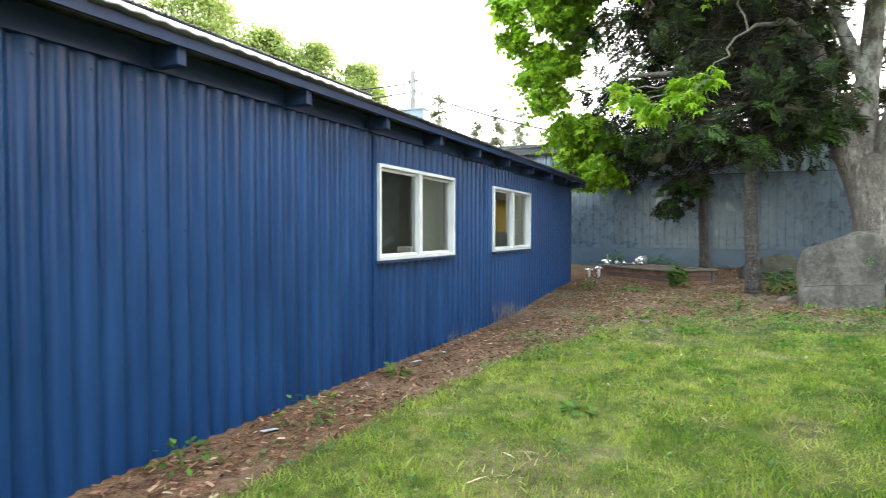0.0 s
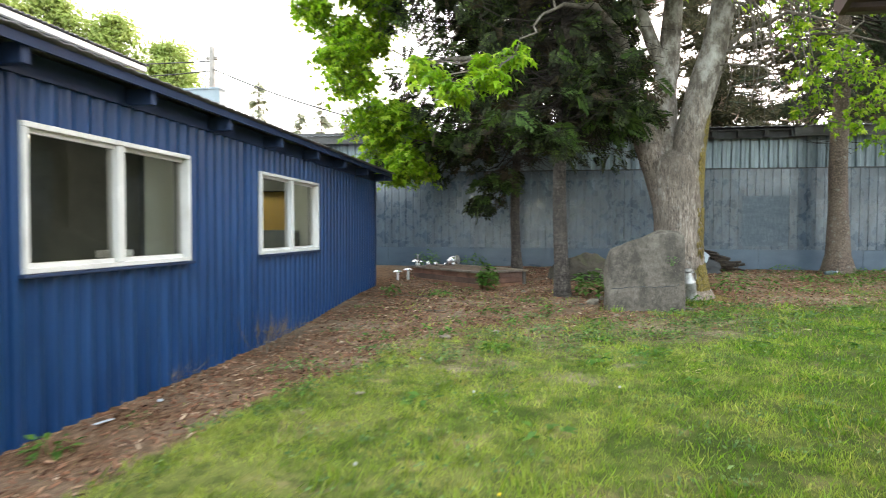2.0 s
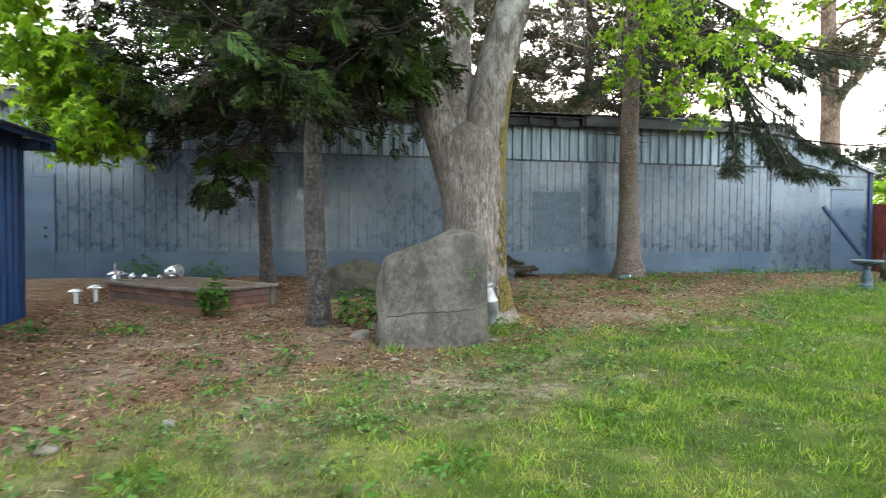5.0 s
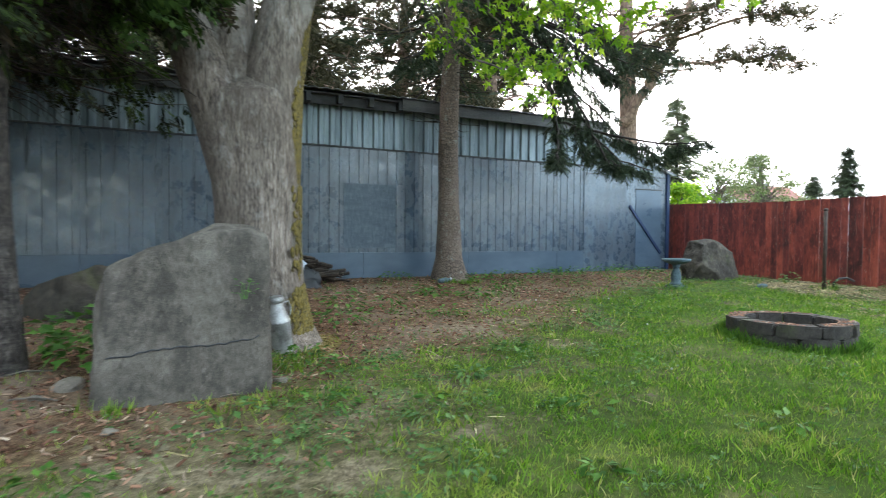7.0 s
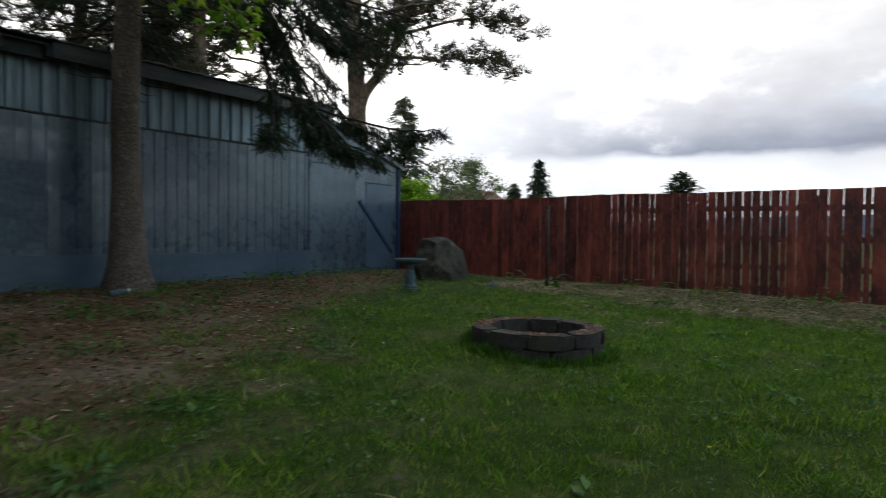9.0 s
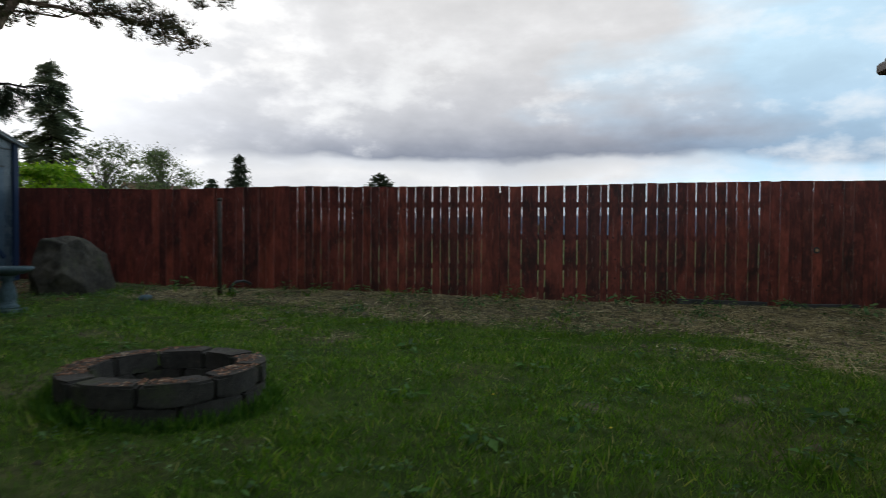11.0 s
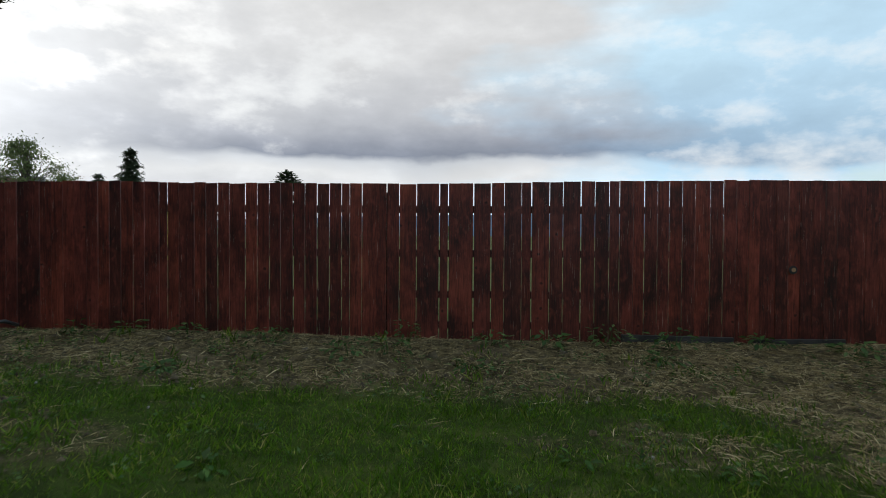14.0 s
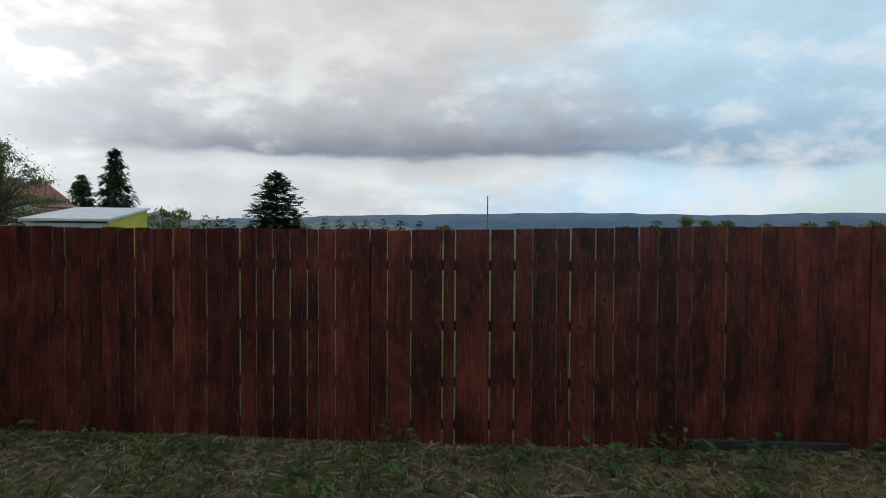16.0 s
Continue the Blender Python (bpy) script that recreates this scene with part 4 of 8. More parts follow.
for k, (y0, y1) in enumerate(WINDOWS):
    win = thing("window_%d" % (k + 1), (BX, (y0 + y1) / 2, W_LO), "white vinyl sliding window with two panes in the blue wall", "window", kind="structure")
    fw, xo, xi = 0.040, BX + 0.03, BX - 0.10
    for nm, a0, a1, b0, b1 in (("frame_bottom", y0, y1, W_LO, W_LO + fw), ("frame_top", y0, y1, W_HI - fw, W_HI), ("frame_side", y0, y0 + fw, W_LO + fw, W_HI - fw), ("frame_side", y1 - fw, y1, W_LO + fw, W_HI - fw)):
        part(nm, boxed(xi, xo, a0, a1, b0, b1, bevel=0.005), M["vinyl"], win)
    part("sill", boxed(BX, BX + 0.055, y0 - 0.03, y1 + 0.03, W_LO - 0.028, W_LO - 0.002, bevel=0.004), M["navy"], win, "dark blue sill flashing")
    mid = (y0 + y1) / 2
    part("meeting_rail", boxed(xi + 0.02, xo - 0.006, mid - 0.055, mid + 0.025, W_LO + fw, W_HI - fw, bevel=0.004), M["vinyl"], win)
    for p0, p1, xp in ((y0 + fw, mid - 0.055, BX - 0.035), (mid + 0.025, y1 - fw, BX - 0.06)):
        sash = bmesh.new()
        box(sash, xp - 0.015, xp + 0.02, p0, p1, W_LO + fw, W_LO + fw + 0.03)
        box(sash, xp - 0.015, xp + 0.02, p0, p1, W_HI - fw - 0.03, W_HI - fw)
        sash_ob = part("sash", sash, M["vinyl"], win)
        bm = bmesh.new()
        bm.faces.new([bm.verts.new((xp, q, z)) for q, z in ((p0, W_LO + fw + 0.03), (p1, W_LO + fw + 0.03), (p1, W_HI - fw - 0.03), (p0, W_HI - fw - 0.03))])
        pane = part("pane", bm, M["glass"], sash_ob)
        if pane.data.polygons[0].normal.x < 0:
            pane.data.flip_normals()
        pane.visible_shadow = False

# what shows inside: a partition, an ochre wall, a bench with gear, a lit lamp
part("partition", boxed(BX - 0.55, BX - 0.17, 7.50, 7.58, 0.04, 2.40), M["blind"], blue, "pale green wall return")
part("partition", boxed(BX - 0.5, BX - 0.17, 10.98, 11.06, 0.04, 2.40), M["blind"], blue, "pale green wall return")
part("partition", boxed(-9.6, BX - 0.17, 11.35, 11.45, 0.04, 2.40), M["yellow_wall"], blue, "ochre painted inside wall")
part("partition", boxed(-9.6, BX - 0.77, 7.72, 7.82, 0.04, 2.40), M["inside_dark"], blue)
# dark strip along the top of the ochre wall
part("top_dark_strip", boxed(-9.6, BX - 0.17, 11.15, 11.345, 1.93, 2.395), M["inside_dark"], blue, "dark strip inside over the ochre wall")
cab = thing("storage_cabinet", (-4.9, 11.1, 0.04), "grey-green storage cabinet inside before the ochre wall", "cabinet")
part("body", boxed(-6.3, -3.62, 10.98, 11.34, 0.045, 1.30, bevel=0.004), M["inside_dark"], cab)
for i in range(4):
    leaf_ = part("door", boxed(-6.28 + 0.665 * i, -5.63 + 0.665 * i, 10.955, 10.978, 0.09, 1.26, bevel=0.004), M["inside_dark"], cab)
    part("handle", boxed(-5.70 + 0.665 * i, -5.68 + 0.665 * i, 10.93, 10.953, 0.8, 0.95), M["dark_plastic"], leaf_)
frame_rack = thing("metal_rack", (-5.0, 10.9, 0.04), "black metal rack inside before the ochre wall", "rack")
for x in (-5.45, -4.95, -4.45):
    part("upright", boxed(x - 0.025, x + 0.025, 10.86, 10.91, 0.045, 1.80), M["dark_plastic"], frame_rack)
for z in (0.6, 1.15, 1.55, 1.80):
    part("shelf", boxed(-5.475, -4.425, 10.84, 10.93, z, z + 0.04), M["dark_plastic"], frame_rack)
bench = thing("workbench", (-4.6, 9.8, 0.04), "dark workbench inside behind the window", "table")
part("top", boxed(-5.1, -4.4, 8.5, 11.2, 0.92, 0.97, bevel=0.005), M["floorboard"], bench)
for bxx in (-5.0, -4.5):
    for byy in (8.6, 11.1):
        part("leg", boxed(bxx - 0.03, bxx + 0.03, byy - 0.03, byy + 0.03, 0.04, 0.92), M["floorboard"], bench)
rack = thing("equipment_rack", (-4.8, 10.4, 0.97), "black open frame with dark gear on the workbench", "rack")
for a0, a1, b0, b1 in ((9.75, 9.80, 0.97, 1.62), (10.95, 11.0, 0.97, 1.62), (9.75, 11.0, 1.57, 1.62)):
    part("bar", boxed(-4.83, -4.78, a0, a1, b0, b1), M["dark_plastic"], rack)
part("gear", boxed(-4.9, -4.7, 10.15, 10.5, 0.97, 1.35, bevel=0.03), M["dark_plastic"], rack)
carton = solid("carton", boxed(-3.75, -3.55, 6.7, 6.95, 1.05, 1.12, bevel=0.01), M["white_plastic"], "small white box on the inner window ledge", "box")
part("ledge", boxed(BX - 0.48, BX - 0.165, 5.4, 7.45, 0.99, 1.046, bevel=0.004), M["inside"], blue)
# the lamp at y 5.2 is added fill for the near room's walls
for ly_, lx_ in ((10.3, -5.1), (5.2, -5.6)):
    tube_lamp = thing("ceiling_lamp", (lx_, ly_, 2.28), "lit warm ceiling lamp inside; the one by the near window is added fill", "lamp", "lamps inside the blue building")
    part("diffuser", boxed(lx_ - 0.15, lx_ + 0.15, ly_ - 0.6, ly_ + 0.6, 2.28, 2.36, bevel=0.02), M["lamp"], tube_lamp)
    part("housing", boxed(lx_ - 0.2, lx_ + 0.2, ly_ - 0.65, ly_ + 0.65, 2.362, 2.40), M["vinyl"], tube_lamp)

# ---- the grey building along the back ----
GY, GX0, GX1 = 18.6, -9.0, 14.2
SK, SEAM, BAND = 0.84, 2.92, 3.74
grey = thing("barn", (3.0, GY, 0.3), "long blue-grey plywood and corrugated metal outbuilding", "building", kind="structure")
part("wall_core", boxed(GX0, GX1, GY + 0.03, GY + 0.18, 0.0, 2.80), M["plywood"], grey)
part("wall_core", boxed(GX0, 11.55, GY + 0.031, GY + 0.18, 2.80, 3.95), M["plywood"], grey)
part("back_wall", boxed(GX0, GX1, GY + 7.0, GY + 7.15, 0.0, 4.6), M["plywood"], grey)
part("side_wall", boxed(GX1 - 0.12, GX1, GY + 0.18, GY + 7.0, 0.0, 2.9), M["plywood"], grey)
part("side_wall", boxed(GX0, GX0 + 0.12, GY + 0.18, GY + 7.0, 0.0, 4.2), M["plywood"], grey)


def grooved(x0, x1, z0, z1, gap=0.2035):
    """A plywood sheet with upright grooves."""
    bm = bmesh.new()
    prof = [(x0, 0.0)]
    k = 0
    while x0 + k * gap < x1 - 1e-3:
        c = x0 + k * gap + gap / 2
        if c < x1 - 0.02:
            prof += [(c - 0.008, 0.0), (c - 0.005, 0.014), (c + 0.005, 0.014), (c + 0.008, 0.0)]
        k += 1
    prof.append((x1, 0.0))
    lo = [bm.verts.new((x, GY + d, z0)) for x, d in prof]
    hi = [bm.verts.new((x, GY + d, z1)) for x, d in prof]
    for i in range(len(prof) - 1):
        bm.faces.new((lo[i], lo[i + 1], hi[i + 1], hi[i]))
    back = [bm.verts.new((x, GY + 0.028, z)) for x, z in ((x0, z0), (x1, z0), (x1, z1), (x0, z1))]
    bm.faces.new(back)
    bm.faces.new((lo[0], hi[0], back[3], back[0]))
    bm.faces.new((lo[-1], back[1], back[2], hi[-1]))
    bm.faces.new(hi + [back[2], back[3]])
    return bm


first = None
sheet_x = [GX0 + 1.22 * i for i in range(17)]
for x in sheet_x:
    x1 = min(x + 1.217, 11.34)
    if x1 - x > 0.5 and abs(x1 - x - 1.217) < 1e-3 and first is not None:
        p = new("panel", first.data)
        p.location = (x - sheet_x[0], 0.0015 * ((int(x * 7) % 3) - 1), 0)
        child(p, grey)
    elif x1 - x > 0.2:
        p = part("panel", grooved(x, x1, SK, SEAM), M["plywood"], grey)
        first = first or p
part("patch_panel", boxed(5.22, 6.34, GY - 0.012, GY - 0.002, 0.93, 2.22), M["ply_patch"], grey, "darker patched plywood sheet")
x = GX0
while x < 11.3:
    x1 = min(x + 2.44, 11.34)
    if not (-5.9 < x < -4.7):
        part("skirt_board", boxed(x, x1 - 0.004, GY - 0.022, GY + 0.02, 0.05, SK + 0.004, bevel=0.003), M["skirt"], grey)
    else:
        part("skirt_board", boxed(-4.6, x1 - 0.004, GY - 0.022, GY + 0.02, 0.05, SK + 0.004), M["skirt"], grey)
    x = x1
part("seam_flashing", boxed(GX0, 11.34, GY - 0.035, GY + 0.01, SEAM - 0.012, SEAM + 0.016), M["dark_wood"], grey)
x = GX0
while x < 11.3:
    x1 = min(x + 0.92 * 2, 11.5)
    bm = bmesh.new()
    ribs(bm, x, x1 + 0.01, SEAM + 0.016, BAND + 0.03, x=GY - 0.045, depth=0.04, pitch=0.225, axis="x", shape=SHARP)
    part("metal_sheet", bm, M["band"], grey)
    x = x1
# eave: rafter tails in the middle, fascia boards towards both ends
EY = GY - 0.40
part("soffit", boxed(GX0, 11.6, EY + 0.05, GY + 0.05, 3.84, 3.87), M["dark_wood"], grey)
for i in range(15):
    x = -2.4 + 0.62 * i
    part("rafter_tail", boxed(x - 0.05, x + 0.05, EY + 0.03, GY + 0.02, 3.68, 3.84, bevel=0.004), M["dark_wood"], grey)
part("eave_beam", boxed(-2.7, 6.6, EY + 0.16, EY + 0.20, 3.66, 3.84), M["dark_wood"], grey)
x = 6.3
while x < 11.6:
    x1 = min(x + 2.6, 11.72)
    part("fascia_board", boxed(x, x1 - 0.004, EY, EY + 0.035, 3.67, 3.90, bevel=0.004), M["weathered"], grey)
    x = x1
x = GX0
while x < -2.8:
    x1 = min(x + 2.6, -2.6)
    part("fascia_board", boxed(x, x1 - 0.004, EY, EY + 0.035, 3.70, 4.00, bevel=0.004), M["weathered"], grey)
    x = x1


def roof_sheet(x0, x1, y0, z0, y1, z1, name="roof"):
    n = int((x1 - x0) / 0.225 * 4)
    vs, fs = [], []
    for i in range(n + 1):
        q = x0 + (x1 - x0) * i / n
        d = 0.014 * math.cos(2 * math.pi * q / 0.225)
        vs += [(q, y0, z0 + d), (q, y1, z1 + d), (q, y0, z0 + d - 0.012), (q, y1, z1 + d - 0.012)]
    for i in range(n):
        a_ = i * 4
        fs += [(a_, a_ + 1, a_ + 5, a_ + 4), (a_ + 2, a_ + 6, a_ + 7, a_ + 3), (a_, a_ + 4, a_ + 6, a_ + 2)]
    return arrays(name, vs, fs, M["roof_metal"], grey)


roof_sheet(GX0, 11.72, EY - 0.05, 3.925, GY + 7.3, 5.0)
# lower end bay with a sloping top, its door and brace
bm = bmesh.new()
prof = [(11.345, 0.05), (GX1, 0.05), (GX1, 2.86), (11.72, 3.72), (11.345, 3.72)]
lo = [bm.verts.new((x, GY - 0.004, z)) for x, z in prof]
hi = [bm.verts.new((x, GY + 0.028, z)) for x, z in prof]
bm.faces.new(lo), bm.faces.new(hi[::-1])
for i in range(5):
    bm.faces.new((lo[i], hi[i], hi[(i + 1) % 5], lo[(i + 1) % 5]))
part("end_bay", bm, M["plywood"], grey)
part("seam_batten", boxed(11.335, 11.375, GY - 0.02, GY + 0.01, 0.1, SEAM), M["plywood"], grey)
slope = math.atan2(2.86 - 3.72, GX1 - 11.72)
part("verge_trim", boxed(0, 2.85, -0.10, 0.05, 0.0, 0.06, m=Matrix.Translation((11.66, GY, 3.74)) @ Matrix.Rotation(-slope, 4, "Y")), M["pale_metal"], grey, "pale metal verge trim")
bm = bmesh.new()
vs = [bm.verts.new(p) for p in ((11.6, GY - 0.12, 3.82), (14.42, GY - 0.12, 2.84), (14.42, GY + 7.2, 2.84), (11.6, GY + 7.2, 3.82))]
bm.faces.new(vs)
got = bmesh.ops.extrude_face_region(bm, geom=list(bm.faces))["geom"]
bmesh.ops.translate(bm, verts=[v for v in got if isinstance(v, bmesh.types.BMVert)], vec=(0, 0, -0.03))
part("lower_roof", bm, M["roof_metal"], grey)
part("ledge_line", boxed(11.38, GX1, GY - 0.016, GY - 0.004, 2.735, 2.755), M["dark_wood"], grey)
part("corner_post", boxed(GX1 - 0.04, GX1 + 0.07, GY - 0.05, GY + 0.06, 0.1, 2.90, bevel=0.006), M["navy"], grey)
bm = boxed(13.07, 13.98, GY - 0.016, GY - 0.004, 0.42, 2.40)
part("door", bm, M["skirt"], grey, "grey painted flush door")
part("door_head", boxed(13.05, 14.0, GY - 0.024, GY - 0.004, 2.405, 2.43), M["dark_wood"], grey)
brace = math.atan2(0.79 - 1.98, 13.94 - 12.84)
part("brace", boxed(0, 1.66, -0.045, -0.02, -0.035, 0.035, m=Matrix.Translation((12.84, GY, 1.98)) @ Matrix.Rotation(-brace, 4, "Y")), M["navy"], grey, "diagonal dark blue brace board")
# door beside the blue building
part("door", boxed(-5.55, -4.72, GY - 0.02, GY - 0.004, 0.30, 2.32), M["skirt"], grey, "grey painted door with dark knobs")
for z in (1.15, 1.32):
    part("door_knob", lathe([(0.0, 0.0), (0.028, 0.0), (0.032, 0.02), (0.022, 0.045), (0.0, 0.05)], 12, Matrix.Translation((-4.82, GY - 0.02, z)) @ Matrix.Rotation(radians(90), 4, "X")), M["dark_plastic"], grey)
for x0, x1, z0, z1 in ((-5.62, -5.55, 0.3, 2.39), (-4.72, -4.65, 0.3, 2.39), (-5.55, -4.72, 2.32, 2.39)):
    part("door_casing", boxed(x0, x1, GY - 0.03, GY - 0.003, z0, z1), M["skirt"], grey)

# ---- the fence ----
FX = 14.5
WIDTHS = [0.151, 0.141, 0.185, 0.1, 0.141, 0.19, 0.145, 0.144, 0.145, 0.194, 0.145, 0.149, 0.139, 0.154, 0.144, 0.148, 0.149, 0.148, 0.099, 0.148,
          0.3, 0.153, 0.206, 0.275, 0.108, 0.303, 0.211, 0.156, 0.209, 0.117, 0.214, 0.161, 0.213, 0.165, 0.169, 0.121, 0.164, 0.131, 0.154, 0.14,
          0.154, 0.149, 0.178, 0.153, 0.149, 0.148, 0.129]
F_START = 12.869
fence = thing("fence", (FX, 9.0, 0.2), "tall red-brown stained board fence with narrow gaps between boards", "fence", kind="structure")
rng = random.Random(5)
boards = []
q = F_START
for w in WIDTHS:
    boards.append((q - w, q))
    q -= w
while q > -3.0:
    w = rng.choice((0.14, 0.145, 0.145, 0.15, 0.19, 0.14))
    boards.append((q - w, q))
    q -= w
q = F_START
while q < 19.4:
    w = rng.choice((0.14, 0.145, 0.145, 0.15, 0.19, 0.14, 0.24))
    boards.append((q, q + w))
    q += w
OPEN_GAPS = (10.746, 9.61, 8.976, 8.868, 8.565, 8.354, 7.872, 7.284)


def gap_at(q):
    """The width of the gap between two boards that meet at q."""
    g = random.Random(round(q * 1000))
    if any(abs(q - w) < 0.02 for w in OPEN_GAPS):
        return g.uniform(0.013, 0.017)
    return g.choice((0.007, 0.009, 0.010, 0.012)) if 5.6 < q < 12.6 else g.choice((0.003, 0.006, 0.008, 0.010)) if 3.0 < q < 14.2 else g.choice((0.0015, 0.002, 0.003, 0.004, 0.009))


for y0, y1 in boards:
    top = 2.05 + 0.006 * rng.uniform(-1, 1) + 0.055 * step(9.5, 5.0, y0) + 0.02 * math.sin(y0 * 1.1) * step(11.0, 13.0, y0)
    low = height(FX, y0) - 0.03 + rng.uniform(-0.01, 0.02)
    dx = rng.uniform(-0.004, 0.004)
    lean = rng.uniform(-0.002, 0.002)
    bm = bmesh.new()
    a0, a1 = y0 + gap_at(y0) / 2, y1 - gap_at(y1) / 2
    vs = []
    for x in (FX - 0.010 + dx, FX + 0.010 + dx):
        vs.append([bm.verts.new((x, a0, low)), bm.verts.new((x, a1, low)), bm.verts.new((x, a1 + lean, top + rng.uniform(-0.003, 0.003))), bm.verts.new((x, a0 + lean, top))])
    bm.faces.new(vs[0]), bm.faces.new(vs[1][::-1])
    for i in range(4):
        bm.faces.new((vs[0][i], vs[1][i], vs[1][(i + 1) % 4], vs[0][(i + 1) % 4]))
    bm.transform(Matrix.Translation((0, -(a0 + a1) / 2, 0)))
    ob = part("board", bm, M["fence"], None)
    ob.location = (0, (a0 + a1) / 2, 0)
    child(ob, fence)
for z in (1.745, 1.215, 0.72, 0.35):
    q = -3.0
    while q < 19.0:
        part("rail", boxed(FX + 0.016, FX + 0.054, q, q + 2.43, z - 0.045, z + 0.045, bevel=0.003), M["rail"], fence)
        q += 2.44
q = -2.6
while q < 19:
    part("fence_post", boxed(FX + 0.056, FX + 0.145, q, q + 0.09, -0.4, 1.95, bevel=0.004), M["rail"], fence)
    q += 2.44
hole = thing("fence_knot", (FX - 0.014, 4.79, 1.05), "pale knot standing out on a fence board", "knot")
part("ring", lathe([(0.050, 0.0), (0.050, 0.006), (0.03, 0.008), (0.0, 0.008)], 14, Matrix.Translation((FX - 0.014, 4.79, 1.05)) @ Matrix.Rotation(radians(-90), 4, "Y")), M["dark_wood"], hole)
part("core", lathe([(0.026, 0.008), (0.022, 0.012), (0.0, 0.012)], 12, Matrix.Translation((FX - 0.014, 4.785, 1.05)) @ Matrix.Rotation(radians(-90), 4, "Y")), M["pale_knot"], hole, "pale knot core")
solid("loose_board", boxed(-0.017, 0.017, -0.66, 0.66, 0, 0.085, bevel=0.004, m=Matrix.Translation((FX - 0.06, 6.15, height(FX - 0.06, 6.15) - 0.004)) @ Matrix.Rotation(radians(1.0), 4, "X")), M["dark_wood"], "dark grey-brown board lying along the fence foot", "board")
solid("loose_board", boxed(-0.017, 0.017, -0.55, 0.55, 0, 0.075, bevel=0.004, m=Matrix.Translation((FX - 0.07, 4.75, height(FX - 0.07, 4.75) - 0.004)) @ Matrix.Rotation(radians(-0.6), 4, "X")), M["dark_wood"], "dark grey-brown board lying along the fence foot", "board")

# ---- the house whose eave corners show ----
house = thing("house", (6.0, 3.0, 0.0), "tan house with dark shingled roof and brown eaves", "house", kind="structure")
part("wall", boxed(2.35, 9.8, -4.6, 5.35, -0.2, 2.72), M["siding"], house)
HX0, HX1, HE = 1.86, 10.28, 5.96
pitch_h = math.tan(radians(24))
for nm, m_, t0, t1, x0, x1 in (("roof", "shingle", 0.05, 0.09, HX0 - 0.02, HX1 + 0.02), ("soffit", "brown_trim", -0.02, 0.045, HX0 + 0.03, HX1 - 0.03)):
    bm = bmesh.new()
    for s0, s1 in ((HE, 0.4), (0.4, -5.2)):
        za, zb = (2.70, 2.70 + (HE - 0.4) * pitch_h) if s0 == HE else (2.70 + (HE - 0.4) * pitch_h, 2.70)
        ring = [(s0, za + t0), (s1, zb + t0), (s1, zb + t1), (s0, za + t1)]
        ends = [[bm.verts.new((x, yy, zz)) for yy, zz in ring] for x in (x0, x1)]
        bm.faces.new(ends[0]), bm.faces.new(ends[1][::-1])
        for i in range(4):
            bm.faces.new((ends[0][i], ends[1][i], ends[1][(i + 1) % 4], ends[0][(i + 1) % 4]))
    part(nm, bm, M[m_], house)
ang = math.atan(pitch_h)
for x in (HX0, HX1 - 0.035):
    part("bargeboard", boxed(x, x + 0.035, -6.3, 0.02, -0.10, 0.045, m=Matrix.Translation((0, HE, 2.70)) @ Matrix.Rotation(-ang, 4, "X")), M["brown_trim"], house, "dark brown bargeboard")
part("gutter", boxed(HX0 + 0.02, HX1 - 0.04, HE + 0.002, HE + 0.10, 2.63, 2.73, bevel=0.02), M["brown_trim"], house, "dark brown gutter")

# ---- trees ----


def stamp(tverts, tfaces, centres, ways, normals, sizes):
    """Copies of a small template, its y along ways and its z near normals, as arrays."""
    c, w, n, s = (np.asarray(q, float) for q in (centres, ways, normals, sizes))
    w = w / np.linalg.norm(w, axis=1, keepdims=True)
    n = n - w * (n * w).sum(1, keepdims=True)
    n = n / np.maximum(1e-6, np.linalg.norm(n, axis=1, keepdims=True))
    u = np.cross(w, n)
    t = np.asarray(tverts, float)
    s = s.reshape(-1, 1, 1)
    v = c[:, None, :] + s * (t[None, :, 0:1] * u[:, None, :] + t[None, :, 1:2] * w[:, None, :] + t[None, :, 2:3] * n[:, None, :])
    f = np.asarray(tfaces)[None] + (np.arange(len(c)) * len(t))[:, None, None]
    return v.reshape(-1, 3), f.reshape(-1, len(tfaces[0]))


def join(parts):
    vs, fs, k = [], [], 0
    for v, f in parts:
        vs.append(v)
        fs.append(f + k)
        k += len(v)
    return np.concatenate(vs), np.concatenate(fs)


# a large maple leaf: five pointed lobes that hang from the stalk
MAPLE_V = [(0, 0.10, 0.0), (0.30, -0.02, -0.03), (0.20, 0.20, 0.04), (0.56, 0.44, -0.12), (0.17, 0.46, 0.03), (0.0, 1.0, -0.20), (-0.17, 0.46, 0.03), (-0.56, 0.44, -0.12), (-0.20, 0.20, 0.04), (-0.30, -0.02, -0.03)]
MAPLE_F = [(0, 1, 2), (0, 2, 4), (2, 3, 4), (0, 4, 6), (4, 5, 6), (0, 6, 8), (6, 7, 8), (0, 8, 9)]
# a lobed leaf, folded a little along its rib
LEAF_V = [(0, 0, 0), (0.52, 0.34, 0.09), (0.20, 0.50, 0.02), (0, 1.0, -0.10), (-0.20, 0.50, 0.02), (-0.52, 0.34, 0.09), (0, 0.30, 0.0)]
LEAF_F = [(6, 0, 1), (6, 1, 2), (6, 2, 3), (6, 3, 4), (6, 4, 5), (6, 5, 0)]
# a simple pointed leaf in two halves
OVAL_V = [(0, 0, 0), (0.26, 0.45, 0.06), (0, 1, -0.08), (-0.26, 0.45, 0.06)]
OVAL_F = [(0, 1, 2), (0, 2, 3)]


